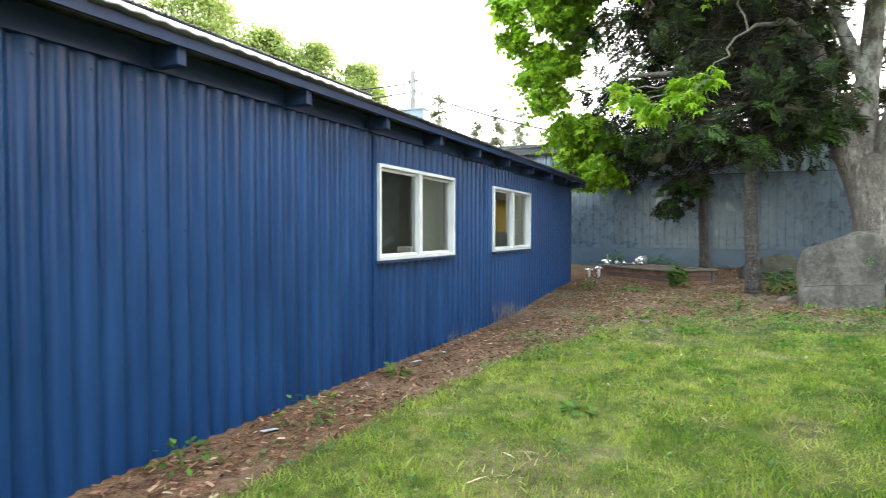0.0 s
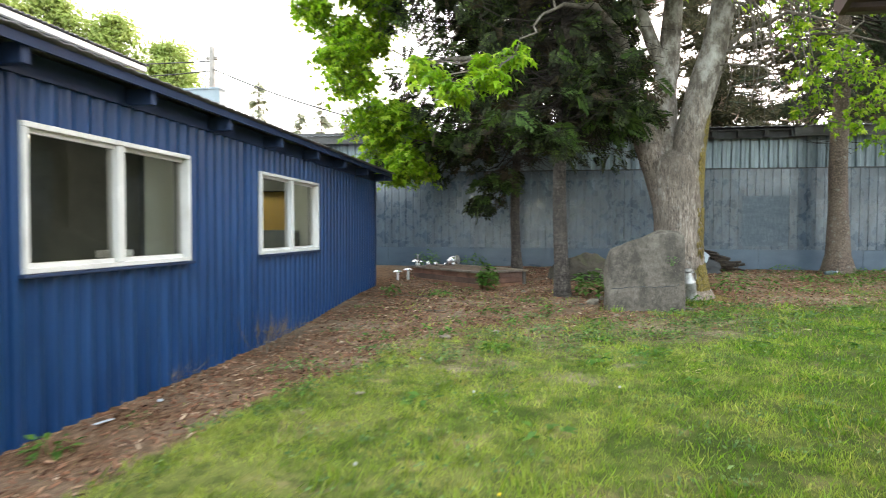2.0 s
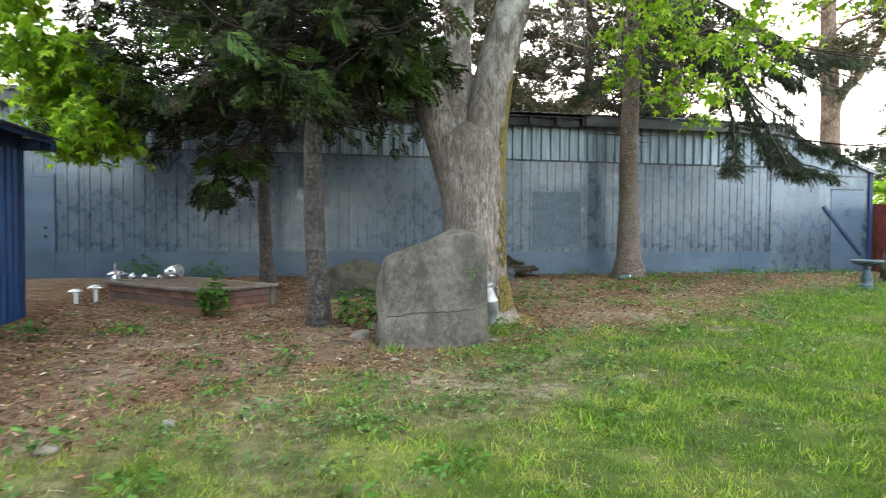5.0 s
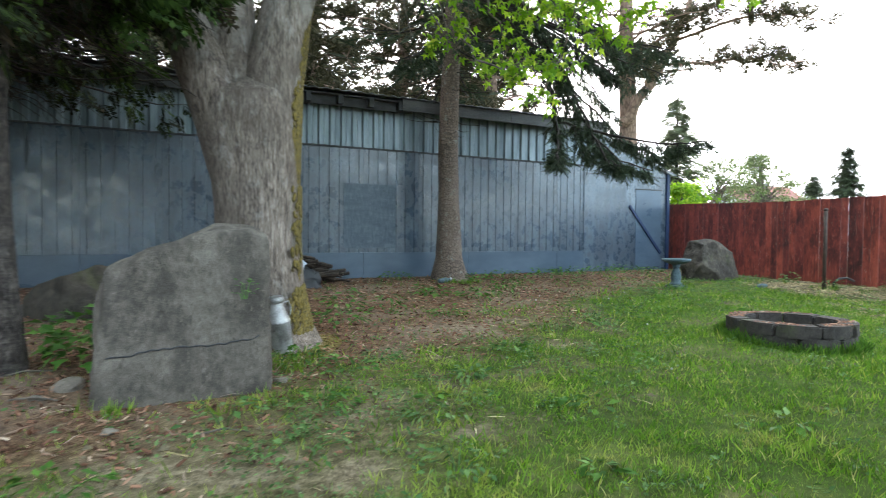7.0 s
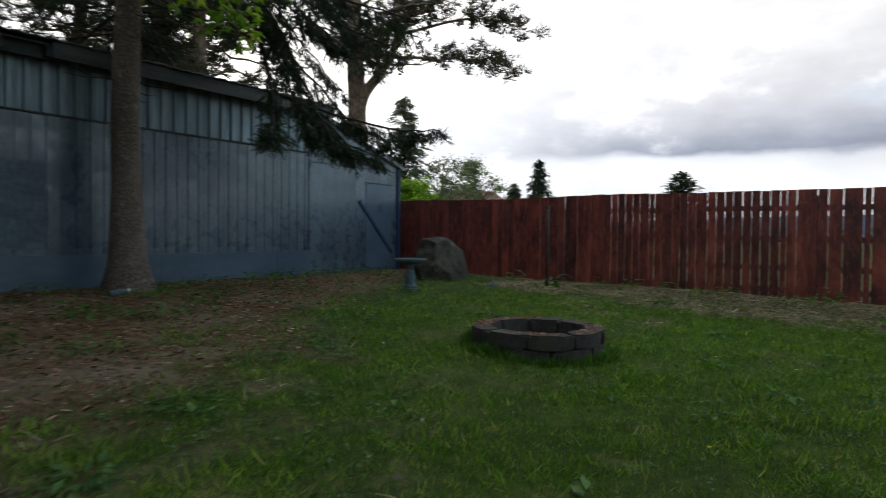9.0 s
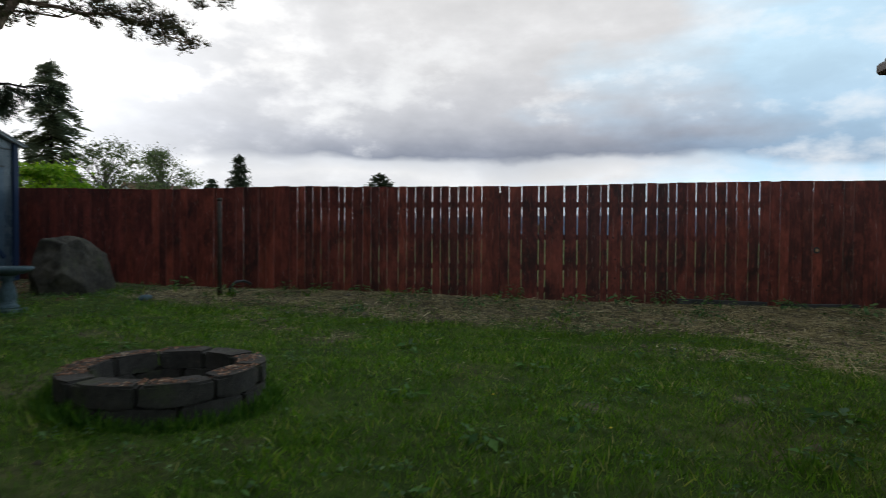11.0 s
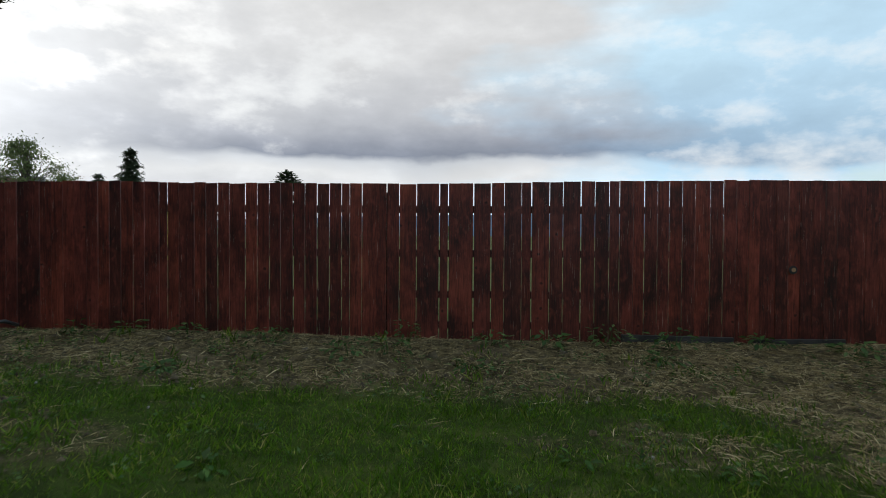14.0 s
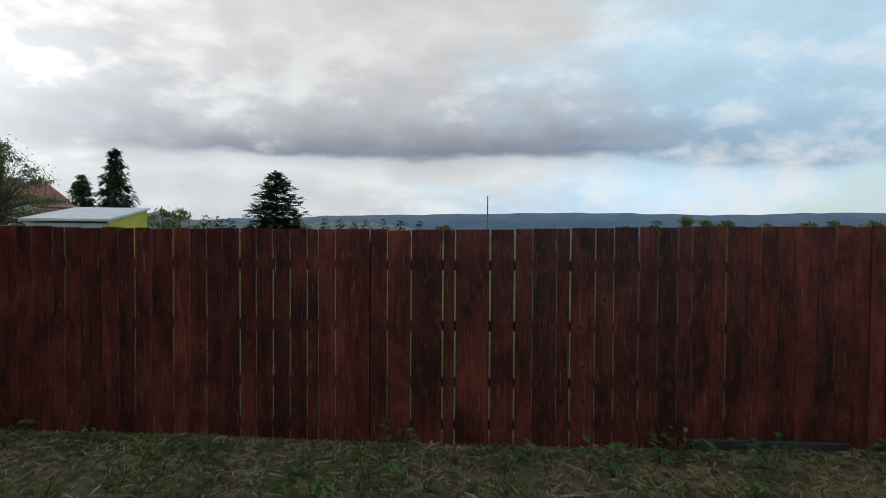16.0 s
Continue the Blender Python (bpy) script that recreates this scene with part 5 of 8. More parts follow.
def frond(n, reach, width, droop, lift=0.0, forward=0.75):
    """A flat spray: a stem with pairs of narrow leaflets."""
    v, f = [], []

    def quad(a_, b_, w):
        a_, b_ = Vector(a_), Vector(b_)
        side = Vector((-(b_ - a_).y, (b_ - a_).x, 0)).normalized() * w
        k = len(v)
        v.extend([tuple(a_ - side * 0.5), tuple(b_ - side * 0.2), tuple(b_ + side * 0.2), tuple(a_ + side * 0.5)])
        f.append((k, k + 1, k + 2, k + 3))
    quad((0, 0, 0), (0, 1, -droop), 0.05)
    for i in range(n):
        t = 0.12 + 0.85 * i / n
        r = reach * (1 - 0.65 * t)
        for sgn in (-1, 1):
            quad((0, t, -droop * t * t), (sgn * r, t + forward * r, -droop * (t + 0.5 * r) ** 2 + lift * r), width)
    return v, f




def fan(n, reach, width, droop):
    """A flat fern-like spray: a stem, side twigs and short leaflets on each twig."""
    v, f = [], []

    def leaflet(ax, ay, bx, by, w, z0, z1):
        dx, dy = bx - ax, by - ay
        l = math.hypot(dx, dy)
        sx, sy = -dy / l * w, dx / l * w
        k = len(v)
        v.extend([(ax, ay, z0), (0.5 * (ax + bx) - sx, 0.5 * (ay + by) - sy, 0.5 * (z0 + z1)), (bx, by, z1), (0.5 * (ax + bx) + sx, 0.5 * (ay + by) + sy, 0.5 * (z0 + z1))])
        f.append((k, k + 1, k + 2, k + 3))
    leaflet(0, 0, 0, 1, 0.03, 0, -droop)
    for i in range(n):
        t = 0.10 + 0.85 * i / n
        r = reach * (1.0 - 0.75 * t) * (0.75 + 0.25 * math.sin(3.0 * i))
        for sgn in (-1, 1):
            bx, by = sgn * r, t + 0.8 * r
            z0, z1 = -droop * t * t, -droop * (t + 0.6 * r) ** 2 - 0.15 * r
            leaflet(0, t, bx, by, width, z0, z1)
            for u in (0.5,):
                for side in (-1, 1):
                    mx_, my_ = bx * u, t + (by - t) * u
                    q = 0.40 * r
                    leaflet(mx_, my_, mx_ + (sgn * 0.45 + 0.55 * side) * q * 1.2, my_ + (0.9 - 0.45 * side * sgn) * q, width * 0.7, z0 + (z1 - z0) * u, z0 + (z1 - z0) * u - 0.06 * r)
    return v, f


CEDAR_V, CEDAR_F = fan(6, 0.62, 0.062, 0.30)
FAR_V, FAR_F = frond(4, 0.42, 0.20, 0.22)
NEEDLE_V, NEEDLE_F = frond(6, 0.18, 0.075, 0.05, 0.2, 0.8)
SPRUCE_V, SPRUCE_F = frond(12, 0.15, 0.050, 0.10, 0.25, 0.7)


def tuft():
    v, f = [], []
    r_ = random.Random(3)
    for i in range(8):
        d = Vector((r_.uniform(-1, 1), r_.uniform(-0.3, 1.2), r_.uniform(-0.6, 1))).normalized()
        s = d.orthogonal().normalized() * 0.06
        k = len(v)
        v.extend([tuple(-s), tuple(d - s * 0.3), tuple(d + s * 0.3), tuple(s)])
        f.append((k, k + 1, k + 2, k + 3))
    return v, f


TUFT_V, TUFT_F = tuft()


def clump_leaves(rs, centre, radius, count, size, flat=0.6):
    """Leaves round a clump's centre, drooping outwards."""
    d = rs.normal(size=(count, 3))
    d /= np.linalg.norm(d, axis=1, keepdims=True)
    r = np.abs(rs.normal(0.45, 0.34, (count, 1)))
    pos = np.asarray(centre) + d * r * np.array([radius, radius, radius * flat])
    way = d * np.array([1, 1, 0.3]) + rs.normal(0, 0.45, (count, 3)) + np.array([0, 0, -0.75])
    nor = rs.normal(0, 0.5, (count, 3)) + np.array([0, 0, 1.0]) + 0.4 * d
    return pos, way, nor, rs.uniform(0.65, 1.2, count) * size


# -- the old maple --
MX, MY = 2.45, 13.35
m0 = height(MX, MY)
maple = thing("maple_tree", (MX, MY, m0), "old maple with thick grey forked trunk and fresh green leaves", "tree")
wood_ = Tubes()
trunk_p = [(2.58, MY, m0 - 0.25), (2.57, MY, m0), (2.56, MY, m0 + 0.18), (2.55, MY, m0 + 0.45), (2.545, MY, 1.0), (2.54, MY, 1.5), (2.50, MY, 2.0), (2.47, MY, 2.30), (2.44, MY, 2.55), (2.42, MY + 0.04, 2.75)]
wood_.add(trunk_p, [0.74, 0.60, 0.51, 0.445, 0.415, 0.41, 0.43, 0.455, 0.42, 0.16], 30, 0.08, 1)
leaders = [
    ([(2.46, MY, 1.3), (2.36, MY, 1.9), (2.20, MY + 0.02, 2.40), (2.03, MY + 0.04, 2.82), (1.85, MY + 0.06, 3.30), (1.70, MY + 0.1, 3.85), (1.40, MY + 0.3, 5.2), (0.7, MY + 0.6, 8.2)], [0.22, 0.29, 0.275, 0.235, 0.20, 0.19, 0.16, 0.09]),
    ([(2.46, MY + 0.05, 1.6), (2.38, MY + 0.08, 2.35), (2.32, MY + 0.14, 3.1), (2.31, MY + 0.17, 3.8), (2.38, MY + 0.19, 4.5), (2.50, MY + 0.2, 6.2), (2.3, MY + 0.3, 9.0)], [0.24, 0.29, 0.23, 0.20, 0.19, 0.145, 0.09]),
    ([(2.55, MY, 1.3), (2.58, MY - 0.02, 2.0), (2.65, MY - 0.04, 2.65), (2.76, MY - 0.06, 3.27), (2.91, MY - 0.08, 3.9), (3.08, MY - 0.1, 4.5), (3.42, MY - 0.1, 6.4), (3.9, MY, 9.2)], [0.25, 0.36, 0.305, 0.25, 0.245, 0.21, 0.17, 0.09]),
    ([(2.30, MY + 0.12, 4.1), (2.02, MY + 0.0, 4.75), (1.80, MY - 0.1, 5.3), (1.4, MY - 0.5, 7.2)], [0.12, 0.115, 0.10, 0.06])]
for p, r in leaders:
    wood_.add(p, r, 18, 0.10, 2)
wood_.mesh("trunk", M["maple_bark"], maple)
rs, rng = np.random.RandomState(11), random.Random(11)
limbs, leaf_sets = Tubes(), []


def limb(a_, b_, r, sag=0.3, n=7):
    limbs.add(bent(a_, b_, sag, n, 0.07, rng), taper(r, r * 0.2, n), 7)


left_hub, right_hub, front_hub = (-2.6, 15.2, 4.9), (5.0, 12.6, 4.5), (0.3, 11.2, 4.6)
limb((1.72, MY, 3.7), left_hub, 0.13, -0.4)
limb((3.0, MY, 4.3), right_hub, 0.055, -0.5)
limb((1.5, MY, 4.6), front_hub, 0.10, -0.4)
clumps = []
# the hanging left skirt of the crown: its outer and inner edge by height
SKIRT = ((2.55, -3.45, -2.65), (3.0, -3.75, -2.3), (3.5, -3.75, -2.3), (4.0, -3.9, -2.8), (4.4, -4.2, -3.1), (5.0, -4.75, -3.4), (6.2, -5.3, -3.3), (8.0, -5.6, -3.0))
for _ in range(128):
    z = 2.6 + 5.0 * rng.random() ** 1.15
    for (za, la, ra), (zb, lb, rb) in zip(SKIRT, SKIRT[1:]):
        if z <= zb:
            k_ = max(0.0, (z - za) / (zb - za))
            lo, inner = la + (lb - la) * k_, ra + (rb - ra) * k_
            break
    clumps.append(((rng.uniform(lo - 0.05, inner - 0.1), rng.uniform(14.9, 16.6), z), rng.uniform(0.30, 0.50), left_hub))
for c in ((-0.95, 9.85, 3.16), (-0.60, 9.9, 3.30), (-1.30, 10.1, 3.36), (-0.25, 10.1, 3.62), (-1.6, 10.6, 3.7), (-0.7, 10.4, 3.62)):
    clumps.append((c, 0.27, front_hub))
for _ in range(22):
    clumps.append(((rng.uniform(-2.2, 3.0), rng.uniform(10.2, 12.8), rng.uniform(5.4, 7.5)), rng.uniform(0.4, 0.7), front_hub))
for _ in range(36):
    clumps.append(((rng.uniform(4.1, 6.7), rng.uniform(11.4, 13.9), rng.uniform(3.35, 5.6)), rng.uniform(0.24, 0.42), right_hub))
for c in ((5.25, 12.3, 2.72), (5.05, 12.45, 3.0), (5.5, 12.3, 3.15), (4.7, 12.7, 3.1), (6.0, 12.2, 3.4), (4.35, 13.0, 3.4), (5.3, 12.2, 2.95)):
    clumps.append((c, 0.22, right_hub))
for _ in range(18):
    clumps.append(((rng.uniform(6.4, 8.4), rng.uniform(10.4, 12.4), rng.uniform(4.15, 5.4)), rng.uniform(0.24, 0.42), right_hub))
# high shell of the crown, out of view, there for its shade
for _ in range(20):
    a_ = rng.uniform(0, 2 * math.pi)
    r = rng.uniform(0.5, 5.0)
    clumps.append(((2.3 + r * math.cos(a_), 13.4 + r * math.sin(a_), rng.uniform(7.6, 12.0) - 0.3 * r), rng.uniform(0.8, 1.2), (2.2, 13.4, 7.0)))
# extra clumps above the view, unseen, added to shade wall, trees and lawn
for _ in range(34):
    clumps.append(((rng.uniform(3.0, 8.5), rng.uniform(9.2, 13.5), rng.uniform(7.4, 8.8)), rng.uniform(1.0, 1.4), (2.2, 13.4, 7.0)))
for _ in range(36):
    clumps.append(((rng.uniform(-2.6, 3.5), rng.uniform(9.6, 13.0), rng.uniform(7.4, 9.4)), rng.uniform(1.1, 1.5), (2.2, 13.4, 7.0)))
for _ in range(48):
    clumps.append(((rng.uniform(-2.6, 5.0), rng.uniform(10.5, 17.0), rng.uniform(8.0, 11.0)), rng.uniform(1.0, 1.5), (2.2, 13.4, 7.0)))
for _ in range(10):
    clumps.append(((rng.uniform(-2.0, 2.5), rng.uniform(13.5, 17.0), rng.uniform(7.6, 8.6)), rng.uniform(0.9, 1.3), (2.2, 13.4, 7.0)))
nodes = {}
for c, r, hub in sorted(clumps, key=lambda k: (Vector(k[0]) - Vector(k[2])).length):
    high = c[2] > 7.3
    cv = Vector(c)
    placed = nodes.setdefault(hub, [Vector(hub)])
    start = min(placed, key=lambda p: (p - cv).length + 0.3 * (p - Vector(hub)).length)
    way_ = (cv - start).length
    limbs.add(bent(start, cv, rng.uniform(-0.12, 0.05) * way_, 5, 0.06 * way_, rng), taper(0.010 + 0.008 * way_, 0.006, 5), 5)
    placed.append(cv)
    if not high:
        for _ in range(4):
            tip = cv + Vector((rng.uniform(-r, r), rng.uniform(-r, r), rng.uniform(-0.8 * r, 0.3 * r)))
            limbs.add(bent(cv, tip, -0.04, 3, 0.02, rng), taper(0.006, 0.002, 3), 4)
    if high:
        leaf_sets.append(clump_leaves(rs, c, r, int(75 * r), 0.48, 0.75))
        continue
    # hanging sprays: whorls of leaves along drooping twigs
    items_ = []
    for _ in range(int((9 if hub is right_hub else 17) * r / 0.35)):
        az_ = rng.uniform(0, 2 * math.pi)
        a_ = cv + Vector((rng.uniform(-0.3, 0.3) * r, rng.uniform(-0.3, 0.3) * r, rng.uniform(-0.1, 0.5) * r))
        b_ = a_ + Vector((math.cos(az_) * r * rng.uniform(0.4, 1.2), math.sin(az_) * r * rng.uniform(0.4, 1.2), -r * rng.uniform(0.1, 0.8)))
        twig_ = bent(a_, b_, -0.15 * r, 4, 0.02, rng)
        limbs.add(twig_, taper(0.005, 0.002, 4), 3)
        for q in twig_[1:]:
            for _ in range(rng.randint(1, 3)):
                wa = rng.uniform(0, 2 * math.pi)
                items_.append((q + Vector((rng.gauss(0, 0.03), rng.gauss(0, 0.03), rng.gauss(0, 0.02))), (math.cos(wa), math.sin(wa), -rng.uniform(0.3, 1.5)), (rng.gauss(0, 0.4) + 0.5 * math.cos(wa), rng.gauss(0, 0.4) + 0.5 * math.sin(wa), 0.8), rng.uniform(0.07, 0.125) if hub is right_hub else rng.uniform(0.10, 0.19)))
    leaf_sets.append(tuple(zip(*items_)))
# bare drooping twigs beside the right leader
for _ in range(16):
    a_ = Vector((rng.uniform(3.2, 4.4), rng.uniform(12.2, 13.2), rng.uniform(4.6, 5.6)))
    limbs.add(bent(Vector((3.1, 13.2, 5.2)), a_, -0.3, 4, 0.05, rng), taper(0.03, 0.012, 4), 5)
    limbs.add(bent(a_, a_ + Vector((rng.uniform(-0.25, 0.35), rng.uniform(-0.2, 0.2), -rng.uniform(0.9, 2.0))), 0.1, 6, 0.05, rng), taper(0.013, 0.004, 6), 5)
limb((2.95, MY - 0.1, 4.25), (5.8, 12.4, 4.15), 0.035, -0.35)
limb((2.9, MY - 0.1, 4.0), (4.3, 12.6, 3.2), 0.025, -0.5)
limbs.mesh("branchwork", M["twig"], maple, "grey-brown drooping maple branches")
v, f = join([stamp(MAPLE_V, MAPLE_F, *s) for s in leaf_sets])
arrays("crown", v, f, M["maple_leaf"], maple, "fresh yellow-green lobed leaves")
# moss on the trunk's shaded side and at its foot
bm = bmesh.new()
rm = random.Random(4)
for _ in range(3400):
    z = rm.uniform(0.25, 4.0)
    if z < 0.7:
        ang, rr, cx = rm.gauss(-0.60, 0.26), 0.580 - 0.2 * (z - 0.2), 2.52
        if rm.random() > 0.8:
            continue
    else:
        ang, rr, cx = rm.gauss(-0.50, 0.19), 0.425, 2.54
        if z > 1.7:
            cx, rr = 2.56 + 0.03 * (z - 1.7), 0.385
        if z > 2.65:
            cx, rr = 2.65 + 0.208 * (z - 2.65), max(0.25, 0.32 - 0.09 * (z - 2.65))
        if rm.random() > (0.95 if 1.7 < z < 3.4 else 0.12):
            continue
    s = rm.uniform(0.013, 0.034)
    m_ = Matrix.Translation((cx + rr * math.cos(ang), MY + rr * math.sin(ang), z)) @ Matrix.Rotation(ang, 4, "Z") @ Matrix.Rotation(rm.uniform(-0.4, 0.4), 4, "X") @ Matrix.Diagonal((0.30 * s, s, s * rm.uniform(1.2, 2.4), 1))
    bmesh.ops.create_icosphere(bm, subdivisions=1, radius=1.0, matrix=m_)
for _ in range(1500):
    az, rr = rm.gauss(-0.6, 0.38), rm.uniform(0.44, 0.86)
    x, y = 2.50 + rr * math.cos(az), MY + rr * math.sin(az)
    s = rm.uniform(0.010, 0.024)
    bmesh.ops.create_icosphere(bm, subdivisions=1, radius=1.0, matrix=Matrix.Translation((x, y, height(x, y) + 0.5 * max(0.0, 0.68 - rr))) @ Matrix.Rotation(rm.uniform(-0.6, 0.6), 4, "Y") @ Matrix.Diagonal((s * rm.uniform(1.0, 1.8), s, 0.5 * s, 1)))
part("moss", bm, M["moss"], maple, "ochre moss on the bark", smooth=True)


# -- cedars --
def cedar(x, y, r, top, seed, label, reach, low, east=1.0, tips=(), group="cedars beside the maple"):
    z0 = height(x, y)
    tree = thing("cedar_tree", (x, y, z0), label, "tree", group)
    rg, rn = random.Random(seed), np.random.RandomState(seed)
    stem = Tubes()
    pts = [(x + 0.05 * math.sin(0.9 * k + seed), y + 0.04 * math.cos(0.8 * k + seed), z0 - 0.2 + k * (top - z0 + 0.2) / 14) for k in range(15)]
    stem.add(pts, [r * (1.35 if k == 0 else 1.0) * (1 - 0.78 * k / 14) for k in range(15)], 14, 0.12, seed)
    stem.mesh("trunk", M["cedar_bark"], tree)
    arms, fr, dry, fresh = Tubes(), [], [], []
    count = 190
    for i in range(count):
        z = low + 0.35 + (top - low - 0.35) * (i / count) ** 1.6
        az = rg.uniform(0, 2 * math.pi)
        ln = reach * (1 - 0.35 * (z - low) / (top - low)) * rg.uniform(0.6, 1.12)
        ln *= 1 - (1 - east) * max(0.0, math.cos(az))
        a_ = Vector((x, y, z))
        b_ = a_ + Vector((math.cos(az) * ln, math.sin(az) * ln, -0.16 * ln + rg.uniform(-0.15, 0.25)))
        if i < len(tips):
            b_ = Vector(tips[i])
            a_.z = b_.z + 0.8
            az = math.atan2(b_.y - y, b_.x - x)
        if b_.z < 4.6:
            b_.y = min(b_.y, 18.0)
        path = bent(a_, b_, 0.10 * ln, 6, 0.04, rg)
        arms.add(path, taper(0.026, 0.006, 6), 5)
        # sprays above 7.4 m are out of view, thickened to shade what lies below
        for _ in range(46 if i < len(tips) else (9 if z < 7.4 else 26)):
            t = rg.uniform(0.22, 1.0) ** 0.7
            k = min(5, int(t * 6))
            p = path[k].lerp(path[k + 1], t * 6 - k)
            p = p + Vector((rg.uniform(-0.22, 0.22), rg.uniform(-0.22, 0.22), rg.uniform(-0.25, 0.08)))
            out = Vector((math.cos(az), math.sin(az), 0)) * rg.uniform(0.1, 0.8) + Vector((rg.uniform(-0.8, 0.8), rg.uniform(-0.8, 0.8), -rg.uniform(0.1, 1.0)))
            item = (p, out, Vector((rg.uniform(-0.9, 0.9), rg.uniform(-0.9, 0.9), 0.8)), rg.uniform(0.18, 0.42) * (1.0 if z < 7.4 else 1.8))
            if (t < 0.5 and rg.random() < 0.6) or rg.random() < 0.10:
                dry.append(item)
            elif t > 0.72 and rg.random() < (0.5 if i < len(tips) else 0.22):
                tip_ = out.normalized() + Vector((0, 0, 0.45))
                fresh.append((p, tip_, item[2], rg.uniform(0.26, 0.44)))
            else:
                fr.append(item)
    # dead twigs low on the trunk
    dead = Tubes()
    for _ in range(210):
        z = rg.uniform(low - 0.3, low + 2.8)
        az, ln = rg.uniform(0, 2 * math.pi), rg.uniform(0.5, 2.0)
        a_ = Vector((x, y, z))
        b_ = a_ + Vector((math.cos(az) * ln, math.sin(az) * ln, rg.uniform(-0.5, 0.15)))
        path = bent(a_, b_, -0.12, 5, 0.05, rg)
        dead.add(path, taper(0.014, 0.003, 5), 4)
        for _ in range(3):
            q = path[rg.randint(2, 4)]
            dead.add(bent(q, q + Vector((rg.uniform(-0.35, 0.35), rg.uniform(-0.35, 0.35), rg.uniform(-0.4, 0.1))), 0.03, 3, 0.02, rg), taper(0.006, 0.002, 3), 4)
    arms.mesh("branchwork", M["dead_twig"], tree)
    dead.mesh("dead_wood", M["dead_twig"], tree, "bare dead brown twigs")
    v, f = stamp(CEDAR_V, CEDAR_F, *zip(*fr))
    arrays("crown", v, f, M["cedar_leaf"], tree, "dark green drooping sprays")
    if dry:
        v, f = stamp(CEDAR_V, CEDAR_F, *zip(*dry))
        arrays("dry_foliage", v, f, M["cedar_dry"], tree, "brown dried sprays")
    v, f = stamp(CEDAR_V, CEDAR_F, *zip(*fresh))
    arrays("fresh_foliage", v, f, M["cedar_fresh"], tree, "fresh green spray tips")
    return tree


cedar(0.48, 13.0, 0.135, 10.5, 21, "slim cedar with grey-brown bark and drooping dark sprays", 2.15, 3.15, 0.75, ((1.95, 12.75, 3.50), (1.75, 12.6, 3.25), (0.45, 11.66, 2.78), (0.3, 11.1, 2.75), (-0.2, 11.4, 3.0), (1.3, 12.3, 3.3), (0.9, 11.6, 3.7), (1.6, 14.4, 4.2), (1.8, 14.2, 5.0), (1.2, 14.8, 3.9), (1.9, 14.9, 5.8), (0.9, 14.6, 4.6), (1.5, 13.9, 3.6)))
cedar(-0.46, 16.8, 0.125, 11.0, 34, "slim cedar behind the planter with drooping dark sprays", 3.3, 3.1, 1.0, ((-1.45, 16.0, 2.1), (-1.3, 15.7, 2.5), (-0.7, 15.3, 2.6), (-2.6, 15.6, 3.3), (-3.0, 16.3, 3.7), (-2.4, 14.6, 4.0), (-2.9, 15.2, 4.5), (-3.3, 15.8, 5.0), (-2.2, 14.0, 4.9), (-1.6, 13.8, 4.3), (-2.0, 15.0, 5.5), (-3.0, 14.5, 5.9), (-2.0, 14.3, 3.5), (-3.4, 15.0, 6.4), (-2.6, 14.2, 6.4)))


